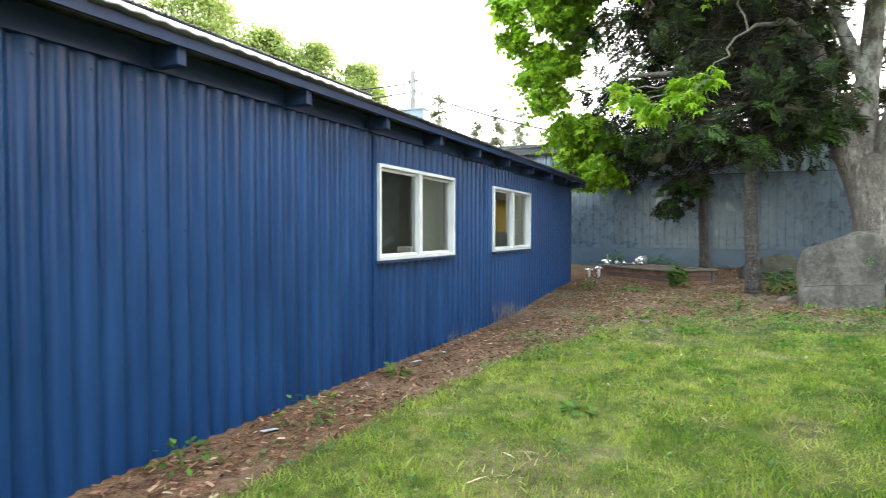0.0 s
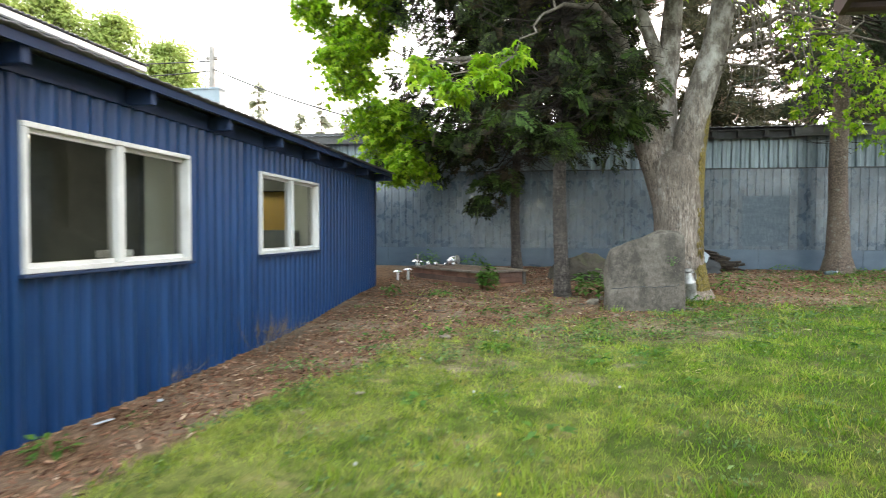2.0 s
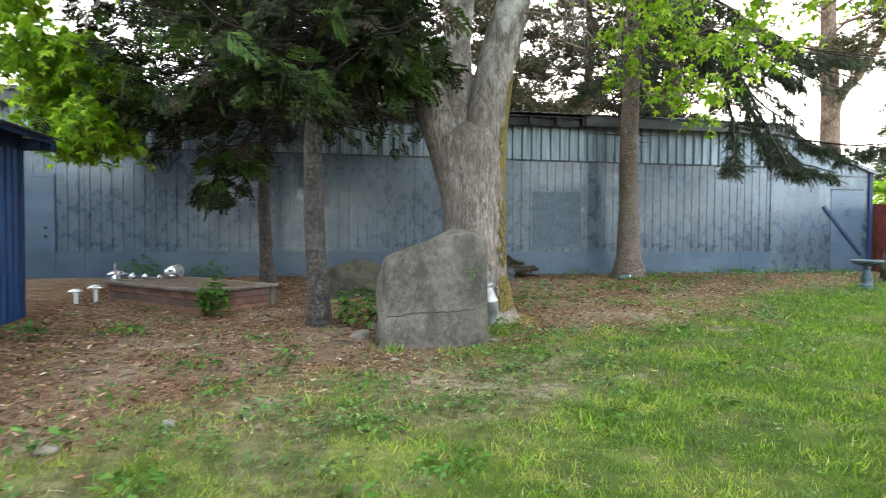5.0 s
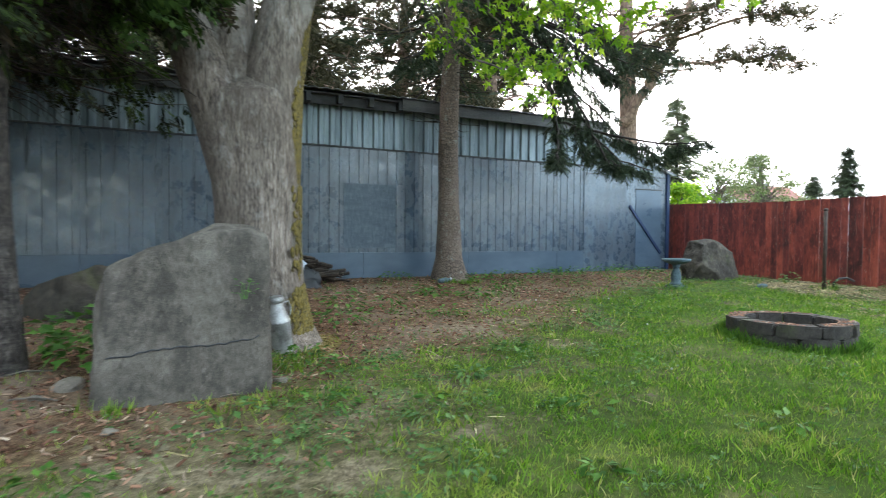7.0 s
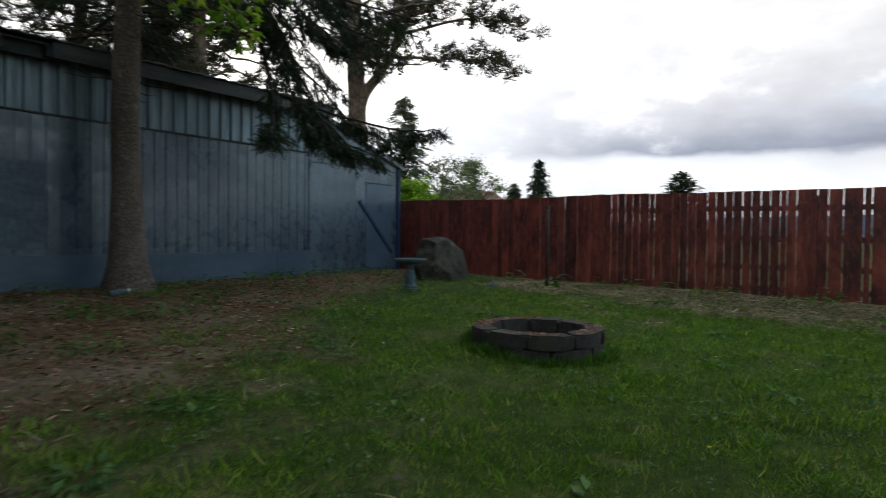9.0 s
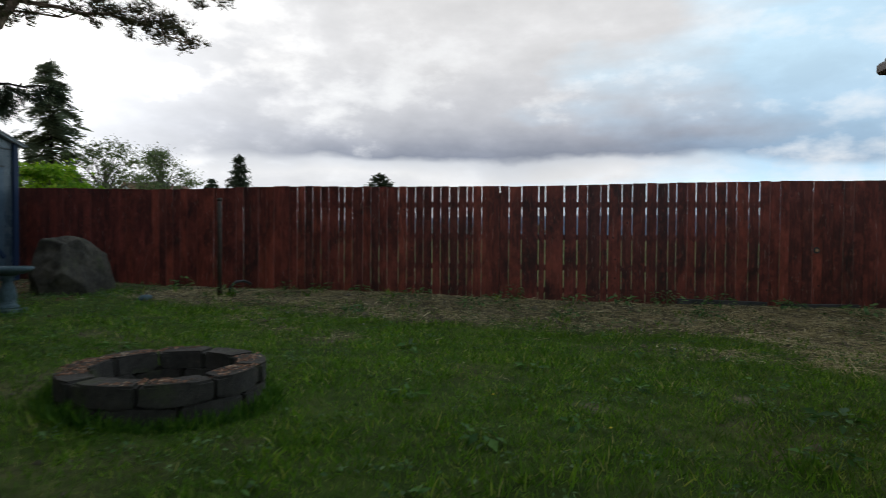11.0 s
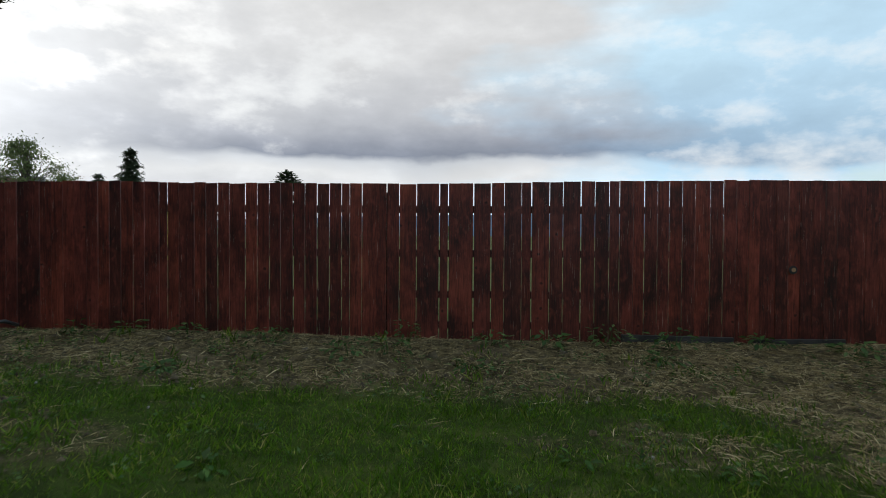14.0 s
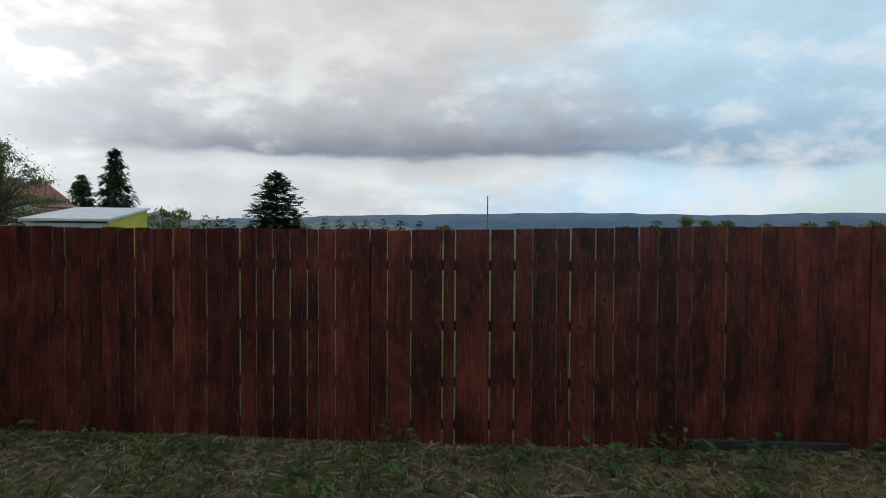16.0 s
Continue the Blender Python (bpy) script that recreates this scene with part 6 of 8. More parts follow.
# -- spruce by the grey wall --
def spruce(x, y, r, top, seed, low, reach, label, boughs=(), count=70, twigs=18, name="spruce_tree", leaf="spruce_leaf", lean=0.0):
    z0 = height(x, y)
    tree = thing(name, (x, y, z0), label, "tree")
    rg = random.Random(seed)
    stem = Tubes()
    pts = [(x + lean * k + 0.04 * math.sin(k + seed), y, z0 - 0.2 + k * (top - z0 + 0.2) / 14) for k in range(15)]
    rad = [r * (1 - 0.75 * k / 14) for k in range(15)]
    rad[0] = r * 1.75
    stem.add([pts[0], (x, y, z0 + 0.12), (x, y, z0 + 0.45)] + pts[2:], [r * 1.9, r * 1.45, r * 1.08] + rad[2:], 16, 0.10, seed)
    stem.mesh("trunk", M["spruce_bark"], tree)
    arms, fr = Tubes(), []

    def dress(path, n, spread_, hang, size):
        k_max = len(path) - 1
        for _ in range(n):
            t = rg.uniform(0.2, 1.0)
            k = min(k_max - 1, int(t * k_max))
            p = path[k].lerp(path[k + 1], t * k_max - k)
            along = (path[k + 1] - path[k]).normalized()
            side = Vector((-along.y, along.x, 0)) * rg.choice((-1, 1))
            p2 = p + side * rg.uniform(0, spread_) + Vector((0, 0, -rg.uniform(0, hang)))
            way = along * rg.uniform(0.3, 1.0) + side * rg.uniform(0, 0.9) + Vector((0, 0, -rg.uniform(0.1, 0.9) if hang > 0.2 else rg.uniform(-0.5, 0.1)))
            fr.append((p2, way, Vector((rg.uniform(-1, 1), rg.uniform(-1, 1), 0.8)), rg.uniform(0.7, 1.2) * size))
    for i in range(count):
        z = low + (top - low) * (i / count) ** 1.2
        az = rg.uniform(0, 2 * math.pi)
        ln = reach * (1 - 0.75 * (z - low) / (top - low)) * rg.uniform(0.6, 1.1)
        a_ = Vector((x + lean * 14 * (z - z0) / (top - z0), y, z))
        path = bent(a_, a_ + Vector((math.cos(az) * ln, math.sin(az) * ln, -0.2 * ln)), 0.15 * ln, 6, 0.03, rg)
        arms.add(path, taper(0.022, 0.005, 6), 5)
        dress(path, twigs, 0.3, 0.15, 0.42)
    small = []
    for path, n, hang in boughs:
        path = [Vector(p) for p in path]
        fine = []
        for a_, b_ in zip(path, path[1:]):
            fine += [a_.lerp(b_, t / 4) + Vector((rg.uniform(-0.03, 0.03), rg.uniform(-0.03, 0.03), rg.uniform(-0.02, 0.02))) for t in range(4)]
        fine.append(path[-1])
        arms.add(fine, taper(0.030, 0.008, len(fine) - 1), 6)
        k_max = len(fine) - 1
        for _ in range(n):
            t = rg.uniform(0.08, 1.0)
            k = min(k_max - 1, int(t * k_max))
            p = fine[k].lerp(fine[k + 1], t * k_max - k)
            along = (fine[k + 1] - fine[k]).normalized()
            side = Vector((-along.y, along.x, 0)).normalized() * rg.uniform(-1, 1)
            ln = rg.uniform(0.18, 0.62) * (1.1 - 0.5 * t)
            tip = p + (along * rg.uniform(0.1, 0.6) + side * rg.uniform(0.2, 0.9)) * ln + Vector((0, 0, -ln * hang * rg.uniform(0.3, 1.3)))
            twig = bent(p, tip, 0.05, 4, 0.02, rg)
            arms.add(twig, taper(0.006, 0.002, 4), 3)
            for q in range(8):
                u = rg.uniform(0.1, 1.0)
                kk = min(3, int(u * 4))
                c = twig[kk].lerp(twig[kk + 1], u * 4 - kk)
                way = (twig[kk + 1] - twig[kk]).normalized() * 0.8 + Vector((rg.uniform(-0.8, 0.8), rg.uniform(-0.8, 0.8), rg.uniform(-0.7, 0.2)))
                small.append((c, way, Vector((rg.uniform(-1, 1), rg.uniform(-1, 1), 0.8)), rg.uniform(0.10, 0.20)))
    for _ in range(60):
        z = rg.uniform(2.6, low + 1.5)
        az, ln = rg.uniform(0, 2 * math.pi), rg.uniform(0.15, 1.1) * (0.4 if z < 3.4 else 1)
        a_ = Vector((x, y, z))
        arms.add(bent(a_, a_ + Vector((math.cos(az) * ln, math.sin(az) * ln, rg.uniform(-0.25, 0.2))), 0.05, 3, 0.03, rg), taper(0.012, 0.003, 3), 4)
    arms.mesh("branchwork", M["dead_twig"], tree)
    sets = [stamp(SPRUCE_V, SPRUCE_F, *zip(*fr))]
    if small:
        sets.append(stamp(NEEDLE_V, NEEDLE_F, *zip(*small)))
    v, f = join(sets)
    arrays("crown", v, f, M[leaf], tree, "dark needled twigs")
    return tree


spruce(7.12, 17.72, 0.235, 12.5, 8, 4.6, 2.3, "spruce with straight scaly trunk and one long low bough", boughs=[
    ([(7.25, 17.6, 6.2), (8.0, 16.9, 5.5), (8.35, 16.3, 4.3), (8.2, 15.7, 3.2), (7.9, 15.3, 2.65), (7.6, 15.0, 2.5)], 150, 0.6),
    ([(7.3, 17.5, 6.4), (8.4, 16.8, 5.4), (8.9, 16.3, 4.2), (9.1, 15.8, 3.1), (9.1, 15.4, 2.6), (9.0, 15.0, 2.46)], 160, 0.6),
    ([(8.8, 16.4, 4.1), (9.2, 15.9, 3.1), (9.6, 15.6, 2.62), (10.1, 15.3, 2.45)], 120, 0.6),
    ([(7.3, 17.5, 6.2), (7.8, 16.7, 5.2), (8.2, 16.1, 4.5), (8.4, 15.7, 4.1)], 170, 0.9),
    ([(7.4, 17.5, 6.6), (8.6, 16.8, 5.4), (9.4, 16.3, 4.7), (9.9, 16.0, 4.3)], 190, 0.9),
    ([(7.5, 17.5, 7.0), (9.0, 16.9, 6.0), (9.9, 16.6, 5.3), (10.5, 16.4, 4.8)], 160, 0.9),
    ([(7.3, 17.3, 7.0), (8.2, 16.2, 5.8), (8.8, 15.6, 5.1), (9.1, 15.2, 4.7)], 160, 0.9),
    ([(7.3, 17.6, 6.6), (8.6, 17.2, 5.5), (9.4, 16.8, 4.2), (10.3, 16.4, 3.25), (10.8, 16.0, 2.88), (11.3, 15.8, 2.95)], 150, 0.6),
    ([(8.9, 16.8, 4.6), (9.3, 16.8, 3.8), (9.8, 16.9, 3.1), (10.2, 17.0, 2.9)], 80, 0.7),
    ([(9.0, 16.9, 3.55), (9.9, 16.2, 3.2), (10.7, 15.4, 3.0), (11.1, 14.9, 3.02)], 110, 0.6),
    ([(7.3, 17.5, 6.2), (8.5, 16.6, 5.3), (9.6, 15.8, 4.6), (10.4, 15.2, 4.2)], 60, 0.8),
    ([(7.3, 17.4, 5.8), (8.3, 16.0, 5.0), (8.9, 14.8, 4.5), (9.2, 14.0, 4.2)], 60, 0.8),
    ([(7.3, 17.6, 6.6), (8.9, 17.4, 5.6), (10.6, 17.2, 4.9), (11.8, 17.0, 4.5)], 70, 0.8),
    ([(7.5, 17.5, 6.8), (8.8, 17.2, 5.6), (9.7, 16.8, 4.4), (10.4, 16.5, 3.7)], 90, 0.8),
    ([(7.4, 17.4, 6.0), (8.8, 16.4, 5.2), (10.2, 15.8, 4.9), (11.2, 15.4, 4.7)], 50, 0.8),
    ([(7.1, 17.4, 5.4), (6.9, 16.4, 4.7), (6.8, 15.4, 4.3)], 40, 0.8),
    ([(7.0, 17.4, 5.2), (6.2, 16.8, 4.5), (5.4, 16.4, 4.1)], 50, 0.8)])


# -- pines behind the grey building --
def pine(x, y, r, top, seed, low, reach, label, count=30, per=30, tips=(), limbs_=(), size=1.0):
    z0 = 0.1
    tree = thing("pine_tree", (x, y, z0), label, "tree", "pines behind the grey building")
    rg = random.Random(seed)
    stem = Tubes()
    lx, ly = rg.uniform(-0.05, 0.05), rg.uniform(-0.03, 0.03)
    pts = [Vector((x + lx * k + 0.06 * math.sin(k * 1.3 + seed), y + ly * k, z0 - 0.2 + k * (top - z0) / 12)) for k in range(13)]
    stem.add(pts, taper(r, r * 0.25, 12), 12, 0.12, seed)
    starts = [(pts[k].lerp(pts[k + 1], 0.5)) for k in range(12)]
    stem.mesh("trunk", M["pine_bark"], tree)
    arms, fr = Tubes(), []
    for i in range(count):
        z = low - 0.5 + (top - low) * (i / count) ** 1.4
        az, ln = rg.uniform(0, 2 * math.pi), reach * rg.uniform(0.5, 1.1)
        k = min(11, max(0, int((z - z0) / (top - z0) * 12)))
        a_ = starts[k].copy()
        a_.z = z
        b_ = a_ + Vector((math.cos(az) * ln, math.sin(az) * ln, rg.uniform(-0.9, 0.6)))
        if i < len(tips):
            b_ = Vector(tips[i])
            a_.z = b_.z + 0.2
        path = bent(a_, b_, -0.2, 6, 0.14, rg)
        arms.add(path, taper(0.05, 0.012, 6), 5)
        for _ in range(6):
            kk = rg.randint(2, 5)
            q = path[kk]
            tip = q + Vector((rg.uniform(-0.8, 0.8), rg.uniform(-0.8, 0.8), rg.uniform(-0.3, 0.5)))
            arms.add(bent(q, tip, -0.06, 3, 0.05, rg), taper(0.018, 0.006, 3), 4)
            for _ in range(per // 6 if z < 11 else per // 18):
                p = q.lerp(tip, rg.uniform(0.4, 1.1)) + Vector((rg.gauss(0, 0.13), rg.gauss(0, 0.13), rg.gauss(0, 0.10)))
                fr.append((p, Vector((rg.uniform(-1, 1), rg.uniform(-1, 1), rg.uniform(0, 1))), Vector((rg.uniform(-1, 1), rg.uniform(-1, 1), 1)), size * rg.uniform(0.16, 0.30)))
    for way_, r0, bare in limbs_:
        way_ = [Vector(p) for p in way_]
        fine = []
        for a_, b_ in zip(way_, way_[1:]):
            fine += [a_.lerp(b_, t / 4) + Vector((rg.uniform(-0.06, 0.06), rg.uniform(-0.06, 0.06), rg.uniform(-0.06, 0.06))) for t in range(4)]
        fine.append(way_[-1])
        arms.add(fine, taper(r0, r0 * 0.2, len(fine) - 1), 7)
        for k in range(int(bare * len(fine)), len(fine)):
            for _ in range(5):
                q = fine[k]
                tip = q + Vector((rg.uniform(-0.6, 0.6), rg.uniform(-0.6, 0.6), rg.uniform(-0.25, 0.45)))
                arms.add(bent(q, tip, -0.05, 3, 0.04, rg), taper(0.014, 0.005, 3), 4)
                for _ in range(9):
                    p = q.lerp(tip, rg.uniform(0.5, 1.1)) + Vector((rg.gauss(0, 0.10), rg.gauss(0, 0.10), rg.gauss(0, 0.07)))
                    fr.append((p, Vector((rg.uniform(-1, 1), rg.uniform(-1, 1), rg.uniform(0, 1))), Vector((rg.uniform(-1, 1), rg.uniform(-1, 1), 1)), rg.uniform(0.12, 0.24)))
    arms.mesh("branchwork", M["pine_bark"], tree)
    v, f = stamp(TUFT_V, TUFT_F, *zip(*fr))
    arrays("crown", v, f, M["pine_leaf"], tree, "grey-green needle tufts")
    return tree


pine(16.9, 22.7, 0.38, 17.0, 3, 6.8, 3.4, "tall forked pine with pale reddish trunk", 24, 12, ((18.0, 20.0, 8.3), (16.0, 19.0, 7.6)), (
    ([(16.6, 22.6, 5.0), (16.9, 22.2, 5.86), (17.5, 22.0, 6.75), (18.5, 22.0, 8.44), (19.4, 21.8, 10.5), (20.0, 21.6, 12.5)], 0.20, 0.35),
    ([(17.7, 22.0, 7.0), (18.2, 20.0, 6.75), (19.0, 19.4, 6.75), (19.9, 18.7, 6.5)], 0.055, 0.25),
    ([(18.2, 22.0, 7.9), (19.1, 20.2, 8.3), (19.9, 19.4, 8.3), (20.6, 18.6, 8.0)], 0.055, 0.22),
    ([(16.9, 22.6, 7.2), (17.3, 21.0, 8.0), (18.0, 19.6, 8.6), (18.6, 18.6, 8.6)], 0.06, 0.25),
    ([(16.8, 22.6, 6.2), (15.9, 21.4, 6.6), (15.2, 20.6, 6.3), (14.6, 20.0, 6.4)], 0.05, 0.3),
    ([(17.0, 22.2, 6.0), (16.6, 21.4, 6.9), (16.9, 20.8, 8.2)], 0.05, 0.5)))
pine(12.3, 24.2, 0.30, 15.0, 4, 4.6, 2.8, "tall pine with reddish trunk", 60, 84)
pine(11.85, 25.7, 0.38, 15.0, 12, 6.0, 2.8, "tall thick pine with reddish trunk", 50, 60)
pine(10.0, 26.5, 0.28, 14.0, 5, 4.4, 3.0, "tall pine with reddish trunk", 60, 84)
pine(6.2, 25.0, 0.30, 14.0, 6, 4.8, 3.0, "tall pine with low spreading brown branches", 80, 66, size=1.2)
pine(2.2, 26.5, 0.30, 14.0, 7, 4.6, 3.2, "tall pine with low spreading brown branches", 80, 78, size=1.35)
pine(-1.6, 27.5, 0.30, 13.0, 9, 4.8, 2.8, "tall pine with low spreading brown branches", 70, 84)


def leaf_tree(name, x, y, z0, top, width, seed, label, count, size, clumps_n, leaf="far_leaf", airy=1.0, trunk_r=0.3, group=""):
    """A broad-leaved tree: trunk, limbs and a crown of separate clumps."""
    tree = thing(name, (x, y, z0), label, "tree", group)
    rg, rn = random.Random(seed), np.random.RandomState(seed)
    t_ = Tubes()
    mid = z0 + 0.3 * (top - z0)
    t_.add([(x, y, z0 - 0.3), (x + 0.1, y, mid), (x, y, z0 + 0.85 * (top - z0))], [trunk_r, trunk_r * 0.7, trunk_r * 0.12], 8, 0.1, seed)
    sets = []
    for _ in range(clumps_n):
        a_ = rg.uniform(0, 2 * math.pi)
        h = rg.uniform(0.22, 1.0)
        r = width * math.sin(math.pi * min(1.0, 0.15 + 0.8 * h)) * math.sqrt(rg.uniform(0.1, 1.0))
        c = Vector((x + r * math.cos(a_), y + r * math.sin(a_), z0 + h * (top - z0)))
        t_.add(bent((x, y, z0 + (0.25 + 0.5 * h) * 0.8 * (top - z0)), c, -0.1 * width, 4, 0.05 * width, rg), taper(trunk_r * 0.28, trunk_r * 0.05, 4), 5)
        sets.append(clump_leaves(rn, c, width * rg.uniform(0.16, 0.30) * airy, count, size))
    t_.mesh("trunk", M["twig"], tree)
    v, f = join([stamp(OVAL_V, OVAL_F, *s) for s in sets])
    arrays("crown", v, f, M[leaf], tree)
    return tree


def cone_tree(name, x, y, z0, top, width, seed, label, group="", sprays=520, leaf="far_conifer", full=0.8, rise=-0.3, stem="dead_twig"):
    """A distant conifer: a stem and whorls of layered limbs with a ragged outline."""
    tree = thing(name, (x, y, z0), label, "tree", group)
    rg = random.Random(seed)
    t_ = Tubes()
    t_.add([(x, y, z0 - 0.3), (x, y, top)], [0.015 * (top - z0) + 0.04, 0.02], 6)
    fr, limbs_n = [], max(10, sprays // 16)
    for i in range(limbs_n):
        h = min(0.985, max(0.02, 0.03 + 0.96 * (i / limbs_n) ** 1.1 + rg.uniform(-0.035, 0.035)))
        az = i * 2.4 + rg.uniform(-0.5, 0.5)
        r = width * (1 - h) ** full * rg.uniform(0.72, 1.08) + 0.02 * width
        base = Vector((x, y, z0 + h * (top - z0)))
        out = Vector((math.cos(az), math.sin(az), rise * rg.uniform(0.4, 1.4)))
        if sprays > 200:
            t_.add([base, base + out * r * 0.8], [0.012 * width, 0.004 * width], 4)
        for _ in range(10):
            t = rg.uniform(0.15, 1.0)
            p = base + out * (r * t) + Vector((rg.uniform(-1, 1), rg.uniform(-1, 1), rg.uniform(-0.8, 0.6))) * (0.07 * width + 0.13 * r * t)
            w = out + Vector((rg.uniform(-0.8, 0.8), rg.uniform(-0.8, 0.8), rg.uniform(-0.4, 0.3)))
            fr.append((p, w, Vector((rg.uniform(-0.3, 0.3), rg.uniform(-0.3, 0.3), 1)), (0.20 + 0.36 * r / width) * min(width, 1.7 + 0.3 * width) * rg.uniform(0.7, 1.2)))
    t_.mesh("trunk", M[stem], tree)
    v, f = stamp(FAR_V, FAR_F, *zip(*fr))
    arrays("crown", v, f, M[leaf], tree)
    return tree


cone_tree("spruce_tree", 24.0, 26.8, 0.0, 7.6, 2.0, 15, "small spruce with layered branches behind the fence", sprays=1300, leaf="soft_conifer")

# ---- stones ----


def rock(name, at, size, label, seed, mat_name, power=3.0, rough=0.10, sub=4, shape=None, group="", cuts=0):
    """A stone: a rounded block, worn and chipped by noise, or broken along flat faces (cuts); its foot is sunk into the ground."""
    bm = bmesh.new()
    rc = random.Random(int(seed * 10))
    faces_ = [(Vector((rc.gauss(0, 1), rc.gauss(0, 1), rc.gauss(0.25, 0.8))).normalized(), rc.uniform(0.66, 0.92)) for _ in range(cuts)]
    bmesh.ops.create_icosphere(bm, subdivisions=sub, radius=1.0)
    for v in bm.verts:
        p = v.co
        k = (abs(p.x) ** power + abs(p.y) ** power + abs(p.z) ** power) ** (-1 / power)
        q = p * k
        for face_n, face_d in faces_:
            over = q.dot(face_n)
            if over > face_d:
                q = q * (face_d / over)
        n1 = noise.noise(q * 1.1 + Vector((seed, 0, 0)))
        n2 = noise.noise(q * 3.1 + Vector((0, seed, 0)))
        n3 = noise.noise(q * 9.0 + Vector((0, 0, seed)))
        q *= 1 + rough * (1.4 * n1 + 0.55 * n2 + 0.18 * n3 - 0.7 * abs(noise.noise(q * 2.0 + Vector((seed, 4, 2)))))
        w = Vector((q.x * size[0], q.y * size[1], q.z * size[2]))
        v.co = shape(w) if shape else w
    bm.transform(Matrix.Translation(at))
    return solid(name, bm, M[mat_name], label, "stone", group, smooth=True)


SX, SY = 1.72, 12.02
s0 = height(SX, SY)


def slab_shape(w):
    """Leans its top up to the right, chips the left corner and opens a level crack."""
    t = (w.z + 0.62) / 1.24
    top = 1.0 + 0.25 * max(0.0, min(1.0, (w.x + 0.58) / 0.80))
    z = -0.20 + 1.16 * t * top
    x = w.x * (1.0 - 0.06 * step(0.55, 1.0, t)) + 0.05 * t
    y = w.y * (1.0 - 0.30 * t) + 0.05 * t
    if w.x < -0.35 and t > 0.72:
        y += 0.10 * step(0.72, 0.95, t) * step(-0.30, -0.5, w.x)
    return Vector((x, y, z))


menhir = rock("standing_stone", (SX, SY, s0), (0.60, 0.27, 0.62), "upright grey stone slab, cracked across, at the maple's foot", 3.0, "slab", 14.0, 0.05, 6, slab_shape)
# a thin jagged crack across its face
rg = random.Random(6)
face_v = [v.co for v in menhir.data.vertices if v.co.y < SY]
crack_p = []
for k in range(26):
    u = k / 25
    cx0 = SX - 0.50 + 1.02 * u
    cz0 = s0 + 0.33 + 0.03 * math.sin(5 * u) + 0.12 * u * u + rg.uniform(-0.012, 0.012)
    near_y = min((v.y for v in face_v if abs(v.x - cx0) < 0.03 and abs(v.z - cz0) < 0.03), default=SY - 0.2)
    crack_p.append((cx0, near_y + 0.002, cz0))
cr = Tubes()
cr.add(crack_p, [0.004 + 0.004 * abs(math.sin(k * 1.7)) for k in range(26)], 5)
cr.mesh("crack", M["dark_plastic"], menhir, "thin dark crack")
rock("boulder", (0.98, 15.6, height(0.98, 15.6) + 0.16), (0.66, 0.52, 0.46), "mossy brown boulder half sunk in mulch", 8.0, "boulder", 2.6, 0.13, 5, cuts=9)
rock("boulder", (12.78, 16.15, height(12.78, 16.15) + 0.22), (0.66, 0.58, 0.66), "large dark angular boulder before the red fence", 14.0, "boulder", 2.8, 0.12, 6, cuts=13)
for i, (x, y, s, fl) in enumerate(((0.98, 12.35, 0.13, 0.5), (0.80, 12.15, 0.06, 0.4), (1.15, 12.75, 0.08, 0.6), (0.40, 12.2, 0.05, 0.4), (-0.45, 9.7, 0.06, 0.6), (-1.05, 9.35, 0.075, 0.55),
                                    (2.45, 12.0, 0.06, 0.5), (1.25, 11.3, 0.05, 0.5), (-1.35, 6.7, 0.05, 0.5), (13.7, 10.4, 0.05, 0.5), (13.9, 12.0, 0.06, 0.6), (13.85, 7.6, 0.05, 0.6), (-0.2, 13.7, 0.05, 0.6))):
    rock("stone", (x, y, height(x, y) + s * fl * 0.35), (s, s * 0.75, s * fl), "small pale loose stone on the ground", 20.0 + i, "rubble", 2.4, 0.20, 3, group="loose stones", cuts=9)

# ---- fire ring ----
RX, RY, RR = 8.38, 11.53, 0.68
ring = thing("fire_ring", (RX, RY, height(RX, RY)), "round fire ring of two courses of weathered concrete blocks", "fire pit")
for course in range(2):
    n = 9
    for i in range(n):
        a0, a1 = 2 * math.pi * (i + 0.5 * course + 0.025) / n + 0.35, 2 * math.pi * (i + 0.5 * course + 0.975) / n + 0.35
        z0 = height(RX, RY) - 0.04 + 0.145 * course
        bm = bmesh.new()
        rr_ = RR + random.Random(i + 50 * course).uniform(-0.012, 0.012)
        loops = []
        for z in (z0, z0 + 0.142):
            pts = [(RX + r * math.cos(a), RY + r * math.sin(a), z) for r, a in [(rr_, a0 + (a1 - a0) * q / 4) for q in range(5)] + [(rr_ - 0.20, a1 - (a1 - a0) * q / 4) for q in range(5)]]
            loops.append([bm.verts.new(p) for p in pts])
        bm.faces.new(loops[0][::-1]), bm.faces.new(loops[1])
        for k in range(10):
            bm.faces.new((loops[0][k], loops[0][(k + 1) % 10], loops[1][(k + 1) % 10], loops[1][k]))
        edges_ = [e for e in bm.edges if abs(e.verts[0].co.z - e.verts[1].co.z) < 1e-4 or e.verts[0] in (loops[0][0], loops[0][4], loops[0][5], loops[0][9])]
        bmesh.ops.bevel(bm, geom=edges_, offset=0.018, segments=2, affect="EDGES")
        for v in bm.verts:
            v.co += 0.008 * noise.noise_vector(v.co * 9.0)
        part("block", bm, M["block"], ring)
part("ash_bed", lathe([(0.0, 0.0), (0.46, 0.0), (0.46, 0.015), (0.30, 0.05), (0.0, 0.06)], 24, Matrix.Translation((RX, RY, height(RX, RY) + 0.0))), M["log"], ring, "dark ash and soil")
rg = random.Random(31)
v_, f_ = [], []
